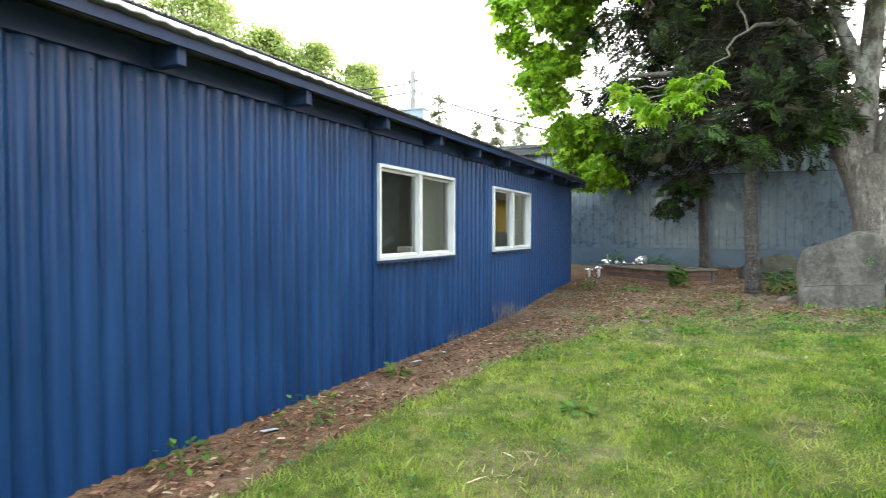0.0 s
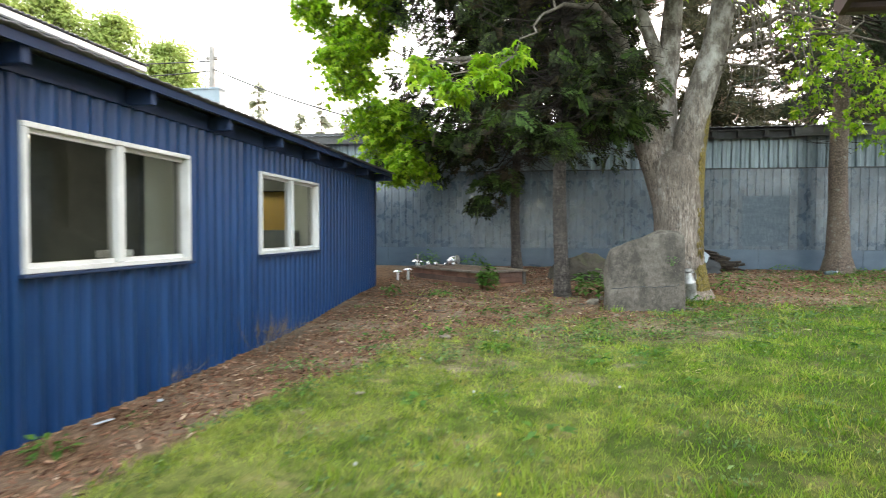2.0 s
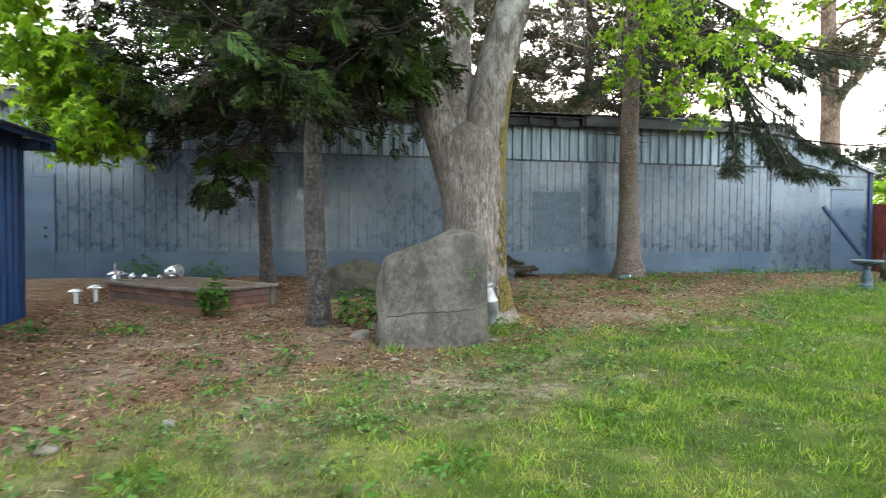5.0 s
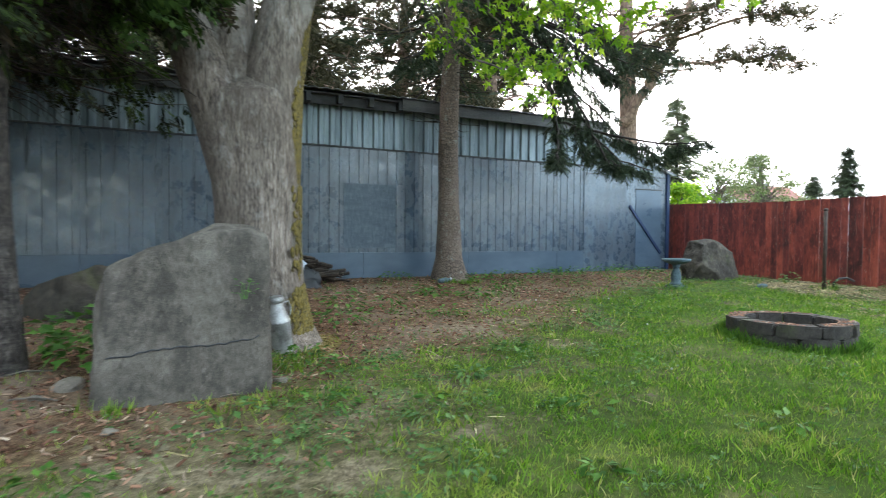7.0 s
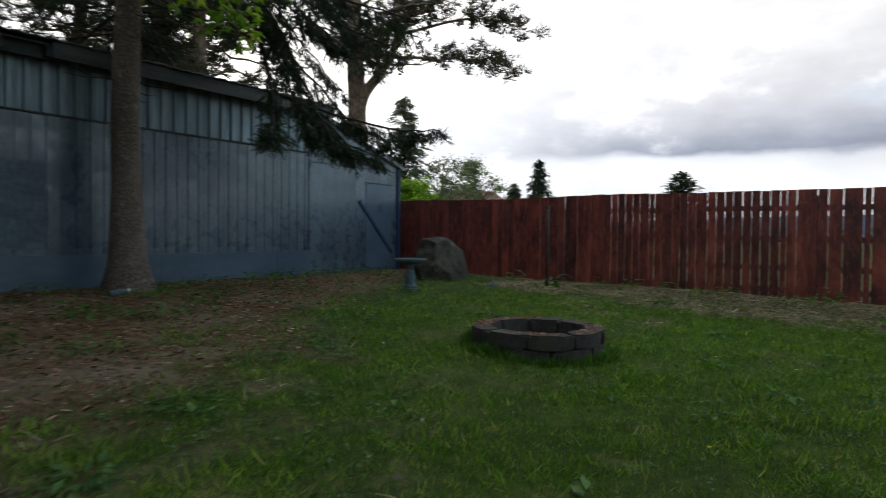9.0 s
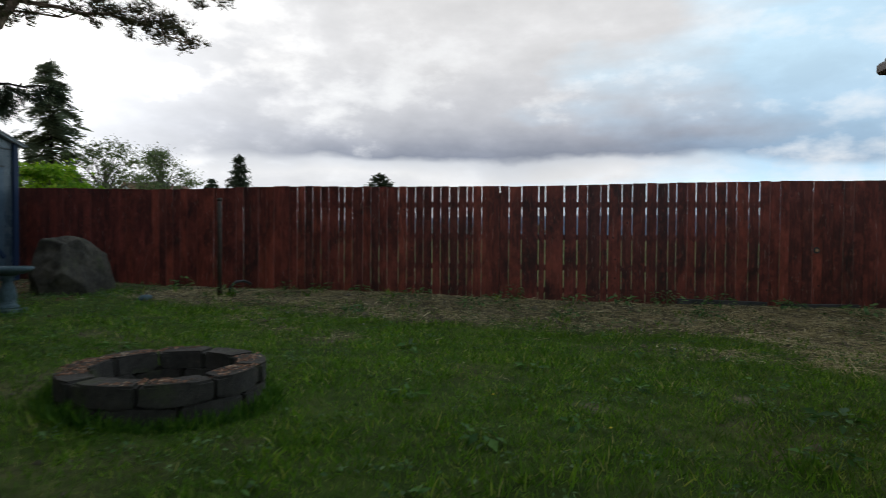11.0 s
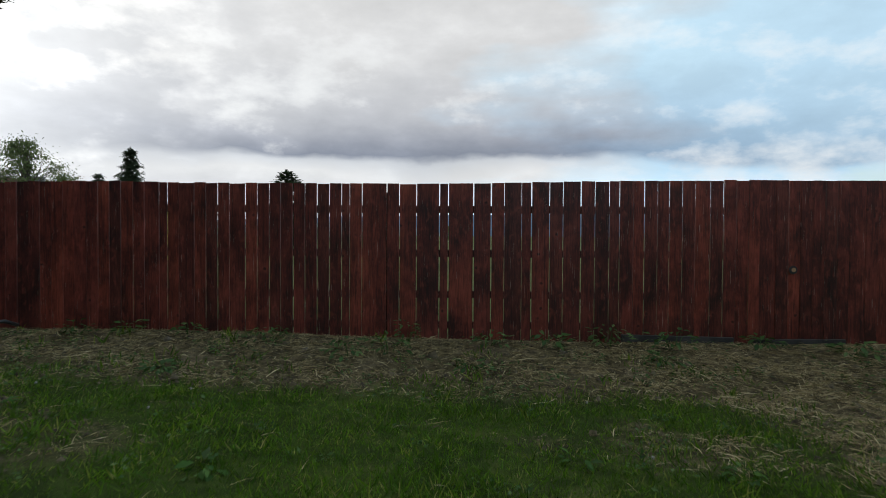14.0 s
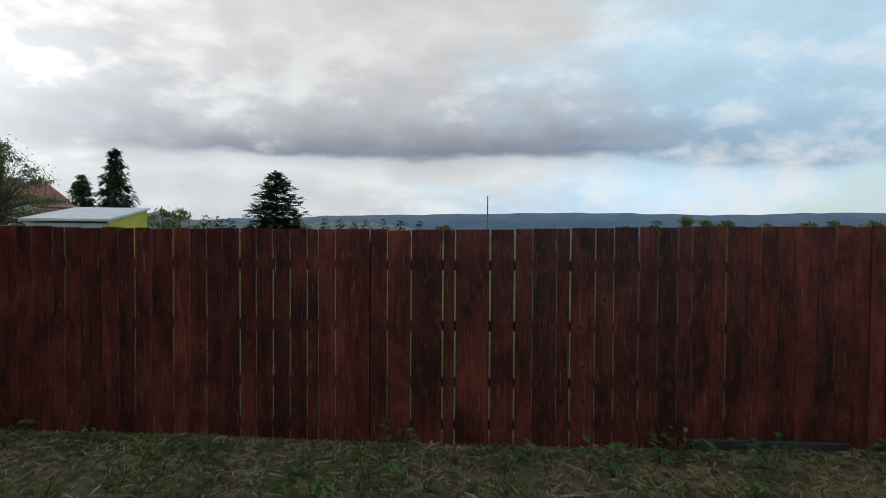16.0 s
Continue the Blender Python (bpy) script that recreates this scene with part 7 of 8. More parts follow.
for _ in range(900):
    az, rr_ = rg.uniform(0, 6.283), RR - rg.uniform(0.01, 0.19)
    p = Vector((RX + rr_ * math.cos(az), RY + rr_ * math.sin(az), height(RX, RY) + 0.252))
    if noise.noise(p * 3.0) < -0.05:
        continue
    q, s_, k = rg.uniform(0, 6.283), rg.uniform(0.008, 0.028), len(v_)
    d_ = Vector((math.cos(q), math.sin(q), rg.uniform(-0.1, 0.1))) * s_
    e_ = Vector((-d_.y, d_.x, 0)) * 0.4
    v_ += [tuple(p + d_), tuple(p + e_), tuple(p - d_), tuple(p - e_), tuple(p + Vector((0, 0, 0.35 * s_)))]
    f_ += [(k, k + 1, k + 4), (k + 1, k + 2, k + 4), (k + 2, k + 3, k + 4), (k + 3, k, k + 4)]
tagged(arrays("bark_crumbs", v_, f_, M["chips"]), "reddish bark crumbs lying on the fire ring", "litter", kind="stuff")

# ---- bird bath ----
bx_, by_ = 10.85, 15.35
bath = thing("birdbath", (bx_, by_, height(bx_, by_)), "blue-grey cast stone birdbath on a turned pedestal", "birdbath")
bz = height(bx_, by_)
part("pedestal", lathe([(0.125, 0.05), (0.125, 0.075), (0.10, 0.095), (0.085, 0.12), (0.095, 0.17), (0.098, 0.21), (0.085, 0.28), (0.062, 0.35), (0.058, 0.39), (0.075, 0.41), (0.062, 0.425), (0.10, 0.455)], 24, Matrix.Translation((bx_, by_, bz))), M["bath"], bath, smooth=True)
part("base", boxed(bx_ - 0.15, bx_ + 0.15, by_ - 0.15, by_ + 0.15, bz - 0.02, bz + 0.05, bevel=0.01), M["bath"], bath)
part("bowl", lathe([(0.09, 0.456), (0.18, 0.475), (0.25, 0.505), (0.275, 0.535), (0.268, 0.56), (0.25, 0.555), (0.21, 0.53), (0.0, 0.515)], 32, Matrix.Translation((bx_, by_, bz))), M["bath"], bath, smooth=True)

# ---- pipe post and hose by the fence ----
px_, py_ = 13.45, 14.03
pz = height(px_, py_)
post = thing("pipe_post", (px_, py_, pz), "rusty brown metal pipe post standing before the fence", "post")
part("pipe", lathe([(0.036, -0.2), (0.036, pz * 0 + 1.56), (0.030, 1.565)], 14, Matrix.Translation((px_, py_, pz))), M["post"], post, smooth=True)
part("cap", lathe([(0.0405, 1.53), (0.0405, 1.572), (0.02, 1.582), (0.0, 1.583)], 14, Matrix.Translation((px_, py_, pz))), M["post"], post, smooth=True)
hose = Tubes()
hose.add([(13.57, 13.93, pz + 0.0), (13.55, 13.90, pz + 0.14), (13.62, 13.84, pz + 0.22), (13.74, 13.76, pz + 0.23), (13.87, 13.70, pz + 0.17)], [0.022] * 5, 8)
tagged(hose.mesh("hose", M["dark_plastic"], None), "short bent black hose end by the post", "hose")
rock("plastic_lump", (12.6, 14.75, height(12.6, 14.75) + 0.03), (0.13, 0.07, 0.05), "crumpled dark blue scrap on the soil", 77.0, "bath", 2.5, 0.2, 2)

# ---- can beside the slab ----
cx_, cy_ = 2.66, 12.82
cz = height(cx_, cy_)
can = thing("milk_can", (cx_, cy_, cz), "scuffed pale metal can leaning against the stone", "can")
tilt = Matrix.Translation((cx_, cy_, cz + 0.02)) @ Matrix.Scale(1.15, 4) @ Matrix.Rotation(radians(-8), 4, "Y") @ Matrix.Rotation(radians(5), 4, "X")
can_body = part("body", lathe([(0.085, 0.0), (0.09, 0.01), (0.09, 0.255), (0.093, 0.26), (0.093, 0.272), (0.088, 0.278), (0.076, 0.32), (0.056, 0.37), (0.05, 0.385), (0.05, 0.43)], 24, tilt), M["can"], can, smooth=True)
part("lid", lathe([(0.062, 0.425), (0.066, 0.435), (0.066, 0.455), (0.055, 0.47), (0.02, 0.475), (0.0, 0.475)], 24, tilt), M["can"], can, "dull metal lid", smooth=True)
hd = Tubes()
hd.add([tilt @ Vector(p) for p in ((0.05, 0, 0.41), (0.095, 0, 0.415), (0.108, 0, 0.37), (0.10, 0, 0.31), (0.084, 0, 0.29))], [0.008] * 5, 8)
hd.mesh("handle", M["can"], can_body)

# ---- planter box and what stands on it ----
NC = Vector((-1.08, 14.22, 0.0))
DA, DB = Vector((-0.717, 0.697, 0)), Vector((0.695, 0.719, 0))
LA, LB = 2.5, 1.22
pz0, pz1 = height(-1.1, 14.8) - 0.03, 0.475
planter = thing("planter_box", (-1.6, 15.5, pz0), "low weathered wooden planter box filled with mulch", "planter")
frame_m = Matrix(((DA.x, DB.x, 0, NC.x), (DA.y, DB.y, 0, NC.y), (0, 0, 1, 0), (0, 0, 0, 1)))
hgt = (pz1 - 0.045 - pz0) / 3
for k in range(3):
    z0, z1 = pz0 + k * hgt, pz0 + (k + 1) * hgt - 0.006
    for a0, a1, b0, b1 in ((0.03, LA - 0.03, 0.0, 0.038), (0.03, LA - 0.03, LB - 0.038, LB), (0.0, 0.038, 0.042, LB - 0.042), (LA - 0.038, LA, 0.042, LB - 0.042)):
        part("plank", boxed(a0, a1, b0, b1, z0, z1, bevel=0.004, m=frame_m), M["planter"], planter)
for a_, b_ in ((0.04, 0.04), (LA - 0.13, 0.04), (0.04, LB - 0.13), (LA - 0.13, LB - 0.13)):
    part("corner_post", boxed(a_, a_ + 0.085, b_, b_ + 0.085, pz0 - 0.1, pz1 - 0.05, m=frame_m), M["planter"], planter)
part("corner_stake", boxed(-0.03, 0.06, LB - 0.05, LB + 0.03, pz0 - 0.1, pz1 - 0.048, bevel=0.004, m=frame_m), M["cap_wood"], planter)
for a0, a1, b0, b1 in ((-0.07, LA + 0.07, -0.07, 0.075), (-0.07, LA + 0.07, LB - 0.075, LB + 0.07), (-0.07, 0.075, 0.079, LB - 0.079), (LA - 0.075, LA + 0.07, 0.079, LB - 0.079)):
    part("cap_board", boxed(a0, a1, b0, b1, pz1 - 0.042, pz1, bevel=0.006, m=frame_m), M["cap_wood"], planter, "grey weathered cap board")
bm = bmesh.new()
n_ = 18
grid_v = [[bm.verts.new(frame_m @ Vector((0.04 + (LA - 0.08) * i / n_, 0.04 + (LB - 0.08) * j / n_, pz1 - 0.03 + 0.035 * math.sin(math.pi * i / n_) + 0.02 * noise.noise(Vector((i * 0.7, j * 0.7, 0)))))) for j in range(n_ + 1)] for i in range(n_ + 1)]
for i in range(n_):
    for j in range(n_):
        bm.faces.new((grid_v[i][j], grid_v[i + 1][j], grid_v[i + 1][j + 1], grid_v[i][j + 1]))
M["bark_bed"] = simple("bark_mulch_bed", (0.05, 0.030, 0.020), (0.17, 0.115, 0.08), 14.0, 0.95, bump=0.8, dist=0.02)
part("mulch_bed", bm, M["bark_bed"], planter, "brown bark mulch filling", smooth=True)


def on_planter(a_, b_, z=0.0):
    p = frame_m @ Vector((a_, b_, pz1 + z))
    return Matrix.Translation(p)


def mushroom_light(x, y, h, r):
    z = height(x, y)
    ob = thing("garden_light", (x, y, z), "mushroom-shaped garden light with a pale silver cap", "light", "garden lights by the planter")
    part("stem", lathe([(r * 0.28, -0.03), (r * 0.26, h * 0.6), (r * 0.34, h * 0.92)], 12, Matrix.Translation((x, y, z))), M["white_plastic"], ob, smooth=True)
    part("cap", lathe([(r * 0.3, h * 0.86), (r * 0.95, h * 0.88), (r, h * 0.92), (r * 0.8, h * 1.02), (r * 0.4, h * 1.1), (0.0, h * 1.12)], 18, Matrix.Translation((x, y, z))), M["silver"], ob, "silver domed cap", smooth=True)


mushroom_light(-3.06, 15.25, 0.20, 0.11)
mushroom_light(-2.86, 15.45, 0.24, 0.11)
mushroom_light(-2.83, 16.35, 0.32, 0.15)
jar = thing("glass_jar", on_planter(2.2, 0.95).translation, "round silvery glass jar lying on the planter", "jar")
jm = on_planter(2.15, 0.95, 0.11) @ Matrix.Rotation(radians(75), 4, "Y") @ Matrix.Rotation(radians(20), 4, "X")
part("body", lathe([(0.07, -0.13), (0.10, -0.10), (0.115, 0.0), (0.10, 0.08), (0.085, 0.10)], 22, jm), M["silver"], jar, smooth=True)
part("rim", lathe([(0.085, 0.10), (0.11, 0.11), (0.11, 0.13), (0.085, 0.135)], 22, jm), M["can"], jar, smooth=True)
stake = thing("metal_stand", on_planter(2.42, 0.1).translation, "thin grey metal stand with a round foot on the planter", "stand")
part("foot", lathe([(0.055, 0.0), (0.055, 0.05), (0.03, 0.08), (0.02, 0.10)], 16, on_planter(2.42, 0.1)), M["silver"], stake, smooth=True)
part("rod", lathe([(0.017, 0.10), (0.017, 0.27), (0.0, 0.275)], 12, on_planter(2.42, 0.1)), M["can"], stake, smooth=True)
for i, (a_, b_, r) in enumerate(((2.3, 0.32, 0.06), (2.25, 0.5, 0.05), (2.0, 0.6, 0.045), (1.95, 0.8, 0.05))):
    s_ = thing("glass_float", on_planter(a_, b_).translation, "small silvery garden ornament on the planter", "ornament", "ornaments on the planter")
    part("globe", lathe([(0.0, 0.0), (r * 0.7, r * 0.3), (r, r * 0.9), (r * 0.75, r * 1.5), (r * 0.3, r * 1.75), (0.0, r * 1.8)], 16, on_planter(a_, b_, 0.0)), M["silver"], s_, smooth=True)
    part("neck", lathe([(r * 0.32, r * 1.7), (r * 0.32, r * 2.0), (0.0, r * 2.02)], 12, on_planter(a_, b_, 0.0)), M["can"], s_)

# ---- heap of rotten logs by the wall ----
rg = random.Random(9)
for i in range(75):
    lx, ly = 3.45 + rg.uniform(-0.2, 1.25), 17.75 + rg.uniform(-0.35, 0.45)
    lift = max(0.0, 0.62 - 0.45 * abs(lx - 3.75)) * rg.uniform(0.2, 1.0)
    r = rg.uniform(0.014, 0.045)
    ln, az, el = rg.uniform(0.3, 0.85), rg.uniform(-0.5, 0.5) + (0 if rg.random() < 0.75 else 1.4), rg.uniform(-0.25, 0.3)
    m_ = Matrix.Translation((lx, ly, height(lx, ly) + r * 0.8 + lift)) @ Matrix.Rotation(az, 4, "Z") @ Matrix.Rotation(radians(90) + el, 4, "Y")
    lg = thing("log", m_.translation, "dark rotten split log in a heap by the wall", "log", "logs in the heap")
    bark_ob = part("bark", lathe([(r * 0.9, -ln / 2), (r, -ln / 4), (r * 0.94, 0), (r * 1.04, ln / 4), (r * 0.92, ln / 2)], 6, m_), M["log"], lg)
    part("cut_end", lathe([(r * 0.85, ln / 2 + 0.001), (r * 0.8, ln / 2 + 0.006), (0.0, ln / 2 + 0.006)], 6, m_), M["cut_wood"], bark_ob, "greyed cut end")


def sheet(name, corners, n, m, thick, mat_name, label, wave):
    """A draped sheet between four corners, creased and thin."""
    bm = bmesh.new()
    a_, b_, c_, d_ = (Vector(p) for p in corners)
    rows_ = []
    for i in range(n + 1):
        rows_.append([])
        for j in range(m + 1):
            p = a_.lerp(b_, i / n).lerp(d_.lerp(c_, i / n), j / m)
            p.z += wave * noise.noise(Vector((i * 0.55, j * 0.55, 2.0)))
            p.y += wave * noise.noise(Vector((i * 0.8, j * 0.8, 7.0)))
            rows_[-1].append(bm.verts.new(p))
    for i in range(n):
        for j in range(m):
            bm.faces.new((rows_[i][j], rows_[i + 1][j], rows_[i + 1][j + 1], rows_[i][j + 1]))
    got = bmesh.ops.extrude_face_region(bm, geom=list(bm.faces))["geom"]
    bmesh.ops.translate(bm, verts=[v for v in got if isinstance(v, bmesh.types.BMVert)], vec=(0, thick, -thick))
    return solid(name, bm, M[mat_name], label, "tarp", smooth=True)


sheet("tarp", ((3.22, 17.42, 1.22), (4.10, 17.12, 0.74), (3.98, 17.04, 0.58), (3.22, 17.30, 0.98)), 12, 5, 0.008, "tarp", "pale blue scrap of tarp over the log heap", 0.05)
sheet("dark_tarp", ((3.05, 17.34, 0.95), (4.25, 17.06, 0.60), (4.30, 16.92, 0.30), (3.0, 17.0, 0.28)), 12, 8, 0.008, "dark_plastic", "crumpled black plastic sheet over the log heap", 0.12)
scrap = solid("plastic_sheet", boxed(-0.22, 0.22, -0.05, 0.05, 0, 0.012, bevel=0.003, m=Matrix.Translation((4.15, 17.15, height(4.1, 17.1) + 0.03)) @ Matrix.Rotation(0.35, 4, "Y") @ Matrix.Rotation(0.2, 4, "Z")), M["tarp"], "pale flat strip before the log heap", "scrap")
for x, y, a_, s_ in ((-3.05, 5.9, 0.5, 0.11), (-3.0, 6.5, 1.0, 0.06), (-2.95, 3.4, 0.2, 0.07)):
    solid("litter", boxed(-s_, s_, -0.02, 0.02, 0, 0.006, bevel=0.002, m=Matrix.Translation((x, y, height(x, y) + 0.02)) @ Matrix.Rotation(a_ + 1.2, 4, "Z") @ Matrix.Rotation(0.12, 4, "Y")), M["tarp"], "pale blue scrap lying at the wall's foot", "litter", "scraps by the wall")
jug2 = thing("plastic_bottle", (6.72, 17.2, height(6.72, 17.2)), "pale blue-green bottle lying at the spruce's foot", "bottle")
bmat = Matrix.Translation((6.72, 17.2, height(6.72, 17.2) + 0.05)) @ Matrix.Rotation(radians(80), 4, "Y")
part("body", lathe([(0.04, -0.1), (0.05, -0.08), (0.05, 0.06), (0.022, 0.12), (0.02, 0.15)], 16, bmat), M["bath"], jug2, smooth=True)
part("cap", lathe([(0.023, 0.15), (0.023, 0.175), (0.0, 0.176)], 12, bmat), M["white_plastic"], jug2)

# ---- sticks ----
rg = random.Random(17)
for i in range(16):
    x, y = rg.uniform(-2.5, 3.5), rg.uniform(8.5, 13.0)
    if y < edge_y(x) - 0.6:
        continue
    az, ln = rg.uniform(0, 6.28), rg.uniform(0.2, 0.6)
    t_ = Tubes()
    e_ = (x + ln * math.cos(az), y + ln * math.sin(az))
    mid_ = ((x + e_[0]) / 2 + rg.uniform(-0.05, 0.05), (y + e_[1]) / 2 + rg.uniform(-0.05, 0.05))
    t_.add([(x, y, height(x, y) + 0.015), (*mid_, height(*mid_) + 0.03), (*e_, height(*e_) + 0.015)], [0.008, 0.007, 0.004], 6)
    tagged(t_.mesh("stick", M["twig"], None), "dry fallen stick on the mulch", "stick", "sticks on the mulch")

# ---- weeds and small plants ----


def plant(name, x, y, h, w, n, leaf_size, seed, label, mat_name="weed", lobed=False, stems=True, z=None, group=""):
    """A leafy plant: thin stems and separate leaves."""
    rg, z = random.Random(seed), (height(x, y) if z is None else z)
    ob = thing(name, (x, y, z), label, "plant", group)
    items, t_ = [], Tubes()
    for i in range(n):
        az, r = rg.uniform(0, 6.283), w * math.sqrt(rg.random())
        hh = h * rg.uniform(0.25, 1.0) * (1 - 0.35 * (r / w) ** 2)
        p = Vector((x + r * math.cos(az), y + r * math.sin(az), z + hh))
        if stems and i % 4 == 0:
            t_ = Tubes()
            t_.add(bent((x + 0.3 * r * math.cos(az), y + 0.3 * r * math.sin(az), z - 0.01), p, -0.02, 3, 0.01, rg), [0.005, 0.004, 0.003, 0.002], 4)
            if i < 17:
                t_.mesh("stem", M[mat_name], ob)
        items.append((p, Vector((math.cos(az), math.sin(az), rg.uniform(-0.7, 0.5))), Vector((rg.uniform(-0.5, 0.5), rg.uniform(-0.5, 0.5), 1)), leaf_size * rg.uniform(0.6, 1.2)))
    v, f = stamp(LEAF_V if lobed else OVAL_V, LEAF_F if lobed else OVAL_F, *zip(*items))
    arrays("foliage", v, f, M[mat_name], ob)
    return ob


plant("vine", -0.92, 14.12, 0.55, 0.17, 230, 0.11, 1, "dark green leafy vine climbing the planter's corner", lobed=True)
plant("shrub", 1.05, 12.95, 0.52, 0.34, 150, 0.13, 2, "small bright green shrub between cedar and stone", lobed=True)
plant("shrub", -2.9, 17.9, 0.48, 0.34, 130, 0.09, 3, "green leafy bush behind the planter", lobed=True)
plant("fern", -1.6, 17.6, 0.42, 0.32, 100, 0.09, 4, "green ferny plants with white flower heads", lobed=True)
plant("weed", -2.55, 12.6, 0.26, 0.16, 40, 0.10, 5, "bright green broadleaf weed in the mulch", group="weeds")
plant("weed", -1.75, 13.0, 0.16, 0.22, 46, 0.10, 6, "bright green broadleaf weed in the mulch", group="weeds")
plant("ivy_sprig", 2.12, 11.70, 0.16, 0.09, 16, 0.05, 7, "small yellow-green sprig growing on the stone", z=0.78)
weed_spots = [(-2.75, 3.6, 0.30, 0.20), (-3.0, 2.7, 0.16, 0.18), (-2.95, 5.3, 0.12, 0.14), (-1.9, 9.2, 0.14, 0.2), (-1.2, 9.5, 0.16, 0.25), (-0.6, 11.2, 0.14, 0.22), (0.3, 11.5, 0.15, 0.22), (-0.1, 12.3, 0.12, 0.2), (2.75, 12.4, 0.20, 0.26),
              (3.0, 12.0, 0.16, 0.24), (3.9, 14.7, 0.34, 0.26), (4.4, 14.4, 0.28, 0.24), (3.6, 13.9, 0.22, 0.3), (5.7, 15.6, 0.20, 0.34), (6.3, 15.2, 0.18, 0.3), (5.0, 13.9, 0.16, 0.24), (7.6, 17.3, 0.18, 0.3), (8.4, 17.6, 0.22, 0.4), (9.4, 17.5, 0.2, 0.4),
              (10.3, 17.9, 0.22, 0.4), (11.2, 17.7, 0.24, 0.4), (12.1, 18.0, 0.22, 0.4), (8.0, 16.6, 0.16, 0.3), (9.0, 16.3, 0.14, 0.3), (12.4, 17.4, 0.2, 0.3), (6.0, 17.9, 0.2, 0.3), (7.2, 15.9, 0.16, 0.26), (2.2, 14.6, 0.2, 0.2),
              (14.2, 9.35, 0.30, 0.14), (14.15, 8.4, 0.16, 0.24), (14.2, 7.0, 0.26, 0.22), (14.15, 6.3, 0.24, 0.26), (14.0, 10.9, 0.20, 0.20), (13.6, 9.9, 0.22, 0.26), (13.75, 9.5, 0.20, 0.22), (14.2, 11.9, 0.16, 0.16), (14.2, 12.6, 0.20, 0.16),
              (14.1, 7.7, 0.18, 0.2), (14.2, 5.3, 0.16, 0.2), (13.5, 6.6, 0.14, 0.22), (13.3, 8.6, 0.12, 0.2), (14.1, 13.2, 0.2, 0.16), (13.9, 15.0, 0.24, 0.2), (13.5, 13.9, 0.26, 0.16), (13.9, 4.4, 0.16, 0.26), (12.9, 11.6, 0.1, 0.2)]
for i, (x, y, h, w) in enumerate(weed_spots):
    near_fence = x > 12.5
    plant("weed", x, y, h, w, int(20 + 105 * w), rg.uniform(0.07, 0.11) if near_fence else rg.uniform(0.05, 0.08) if x < -1.5 else rg.uniform(0.075, 0.115), 100 + i, "low green weeds rooted at the fence foot" if near_fence else "low green broadleaf weeds in bare soil", group="weeds by the fence" if near_fence else "weeds", mat_name="clover" if near_fence else "weed")
for i, (x, y) in enumerate(((2.6, 11.3), (3.2, 10.8), (2.2, 10.5), (1.6, 9.9), (3.4, 12.3), (0.2, 9.8), (-0.4, 8.7), (0.8, 9.5), (-0.9, 8.1), (1.0, 10.5), (-1.4, 7.6), (1.9, 11.2), (-0.2, 10.3), (0.5, 8.8), (-1.7, 8.5), (-1.0, 10.4), (2.9, 9.9), (3.9, 11.5), (-1.9, 6.7), (-2.2, 7.7), (0.1, 10.9), (1.3, 8.7))):
    plant("weed", x, y, rg.uniform(0.09, 0.17), rg.uniform(0.14, 0.26), rg.randint(36, 70), rg.uniform(0.05, 0.08), 160 + i, "clump of small green weeds at the mulch edge", group="weeds", mat_name="clover" if i % 3 else "weed")
# lawn rosettes
rg = random.Random(23)
lawn_spots = [(1.25, 4.4), (7.15, 9.5), (7.0, 10.3), (8.9, 9.9), (8.2, 7.3), (9.0, 6.9), (6.9, 7.4), (9.6, 8.2), (10.2, 9.0), (8.5, 8.6), (9.9, 7.0), (5.2, 9.6), (4.4, 10.6), (3.6, 9.6), (5.8, 11.4), (3.4, 11.2), (2.5, 9.4), (1.4, 7.4), (0.7, 8.3),
              (0.2, 6.0), (-0.8, 6.6), (2.9, 6.3), (3.6, 7.8), (10.8, 10.3), (11.2, 8.0), (10.9, 6.9), (-1.0, 4.5), (0.9, 9.3), (4.8, 12.3), (6.6, 13.0), (9.6, 12.8), (10.6, 13.6), (11.8, 12.2), (9.1, 5.9), (7.6, 6.3), (8.0, 9.2)]
for i, (x, y) in enumerate(lawn_spots):
    plant("rosette", x + rg.uniform(-0.1, 0.1), y + rg.uniform(-0.1, 0.1), 0.075, rg.uniform(0.09, 0.17), rg.randint(10, 22), rg.uniform(0.07, 0.13), 300 + i, "flat rosette of broad lawn weed leaves", stems=False, group="lawn weeds")
for i in range(30):
    x, y = rg.uniform(-1.5, 12.3), rg.uniform(4.5, 14.8)
    if y > edge_y(x) + 0.8 or math.hypot(x - RX, y - RY) < 0.8:
        continue
    z, h = height(x, y), rg.uniform(0.05, 0.16)
    yellow = i % 5 == 0
    d = thing("dandelion", (x, y, z), "yellow dandelion in the lawn" if yellow else "pale seeded dandelion clock in the lawn", "flower", "dandelions")
    t_ = Tubes()
    t_.add([(x, y, z), (x + 0.01, y, z + h)], [0.003, 0.002], 5)
    t_.mesh("stalk", M["weed"], d)
    bm = bmesh.new()
    bmesh.ops.create_icosphere(bm, subdivisions=1, radius=0.012, matrix=Matrix.Translation((x + 0.01, y, z + h)) @ Matrix.Diagonal((1, 1, 0.45 if yellow else 1.0, 1)))
    part("head", bm, M["dandelion" if yellow else "puff"], d)
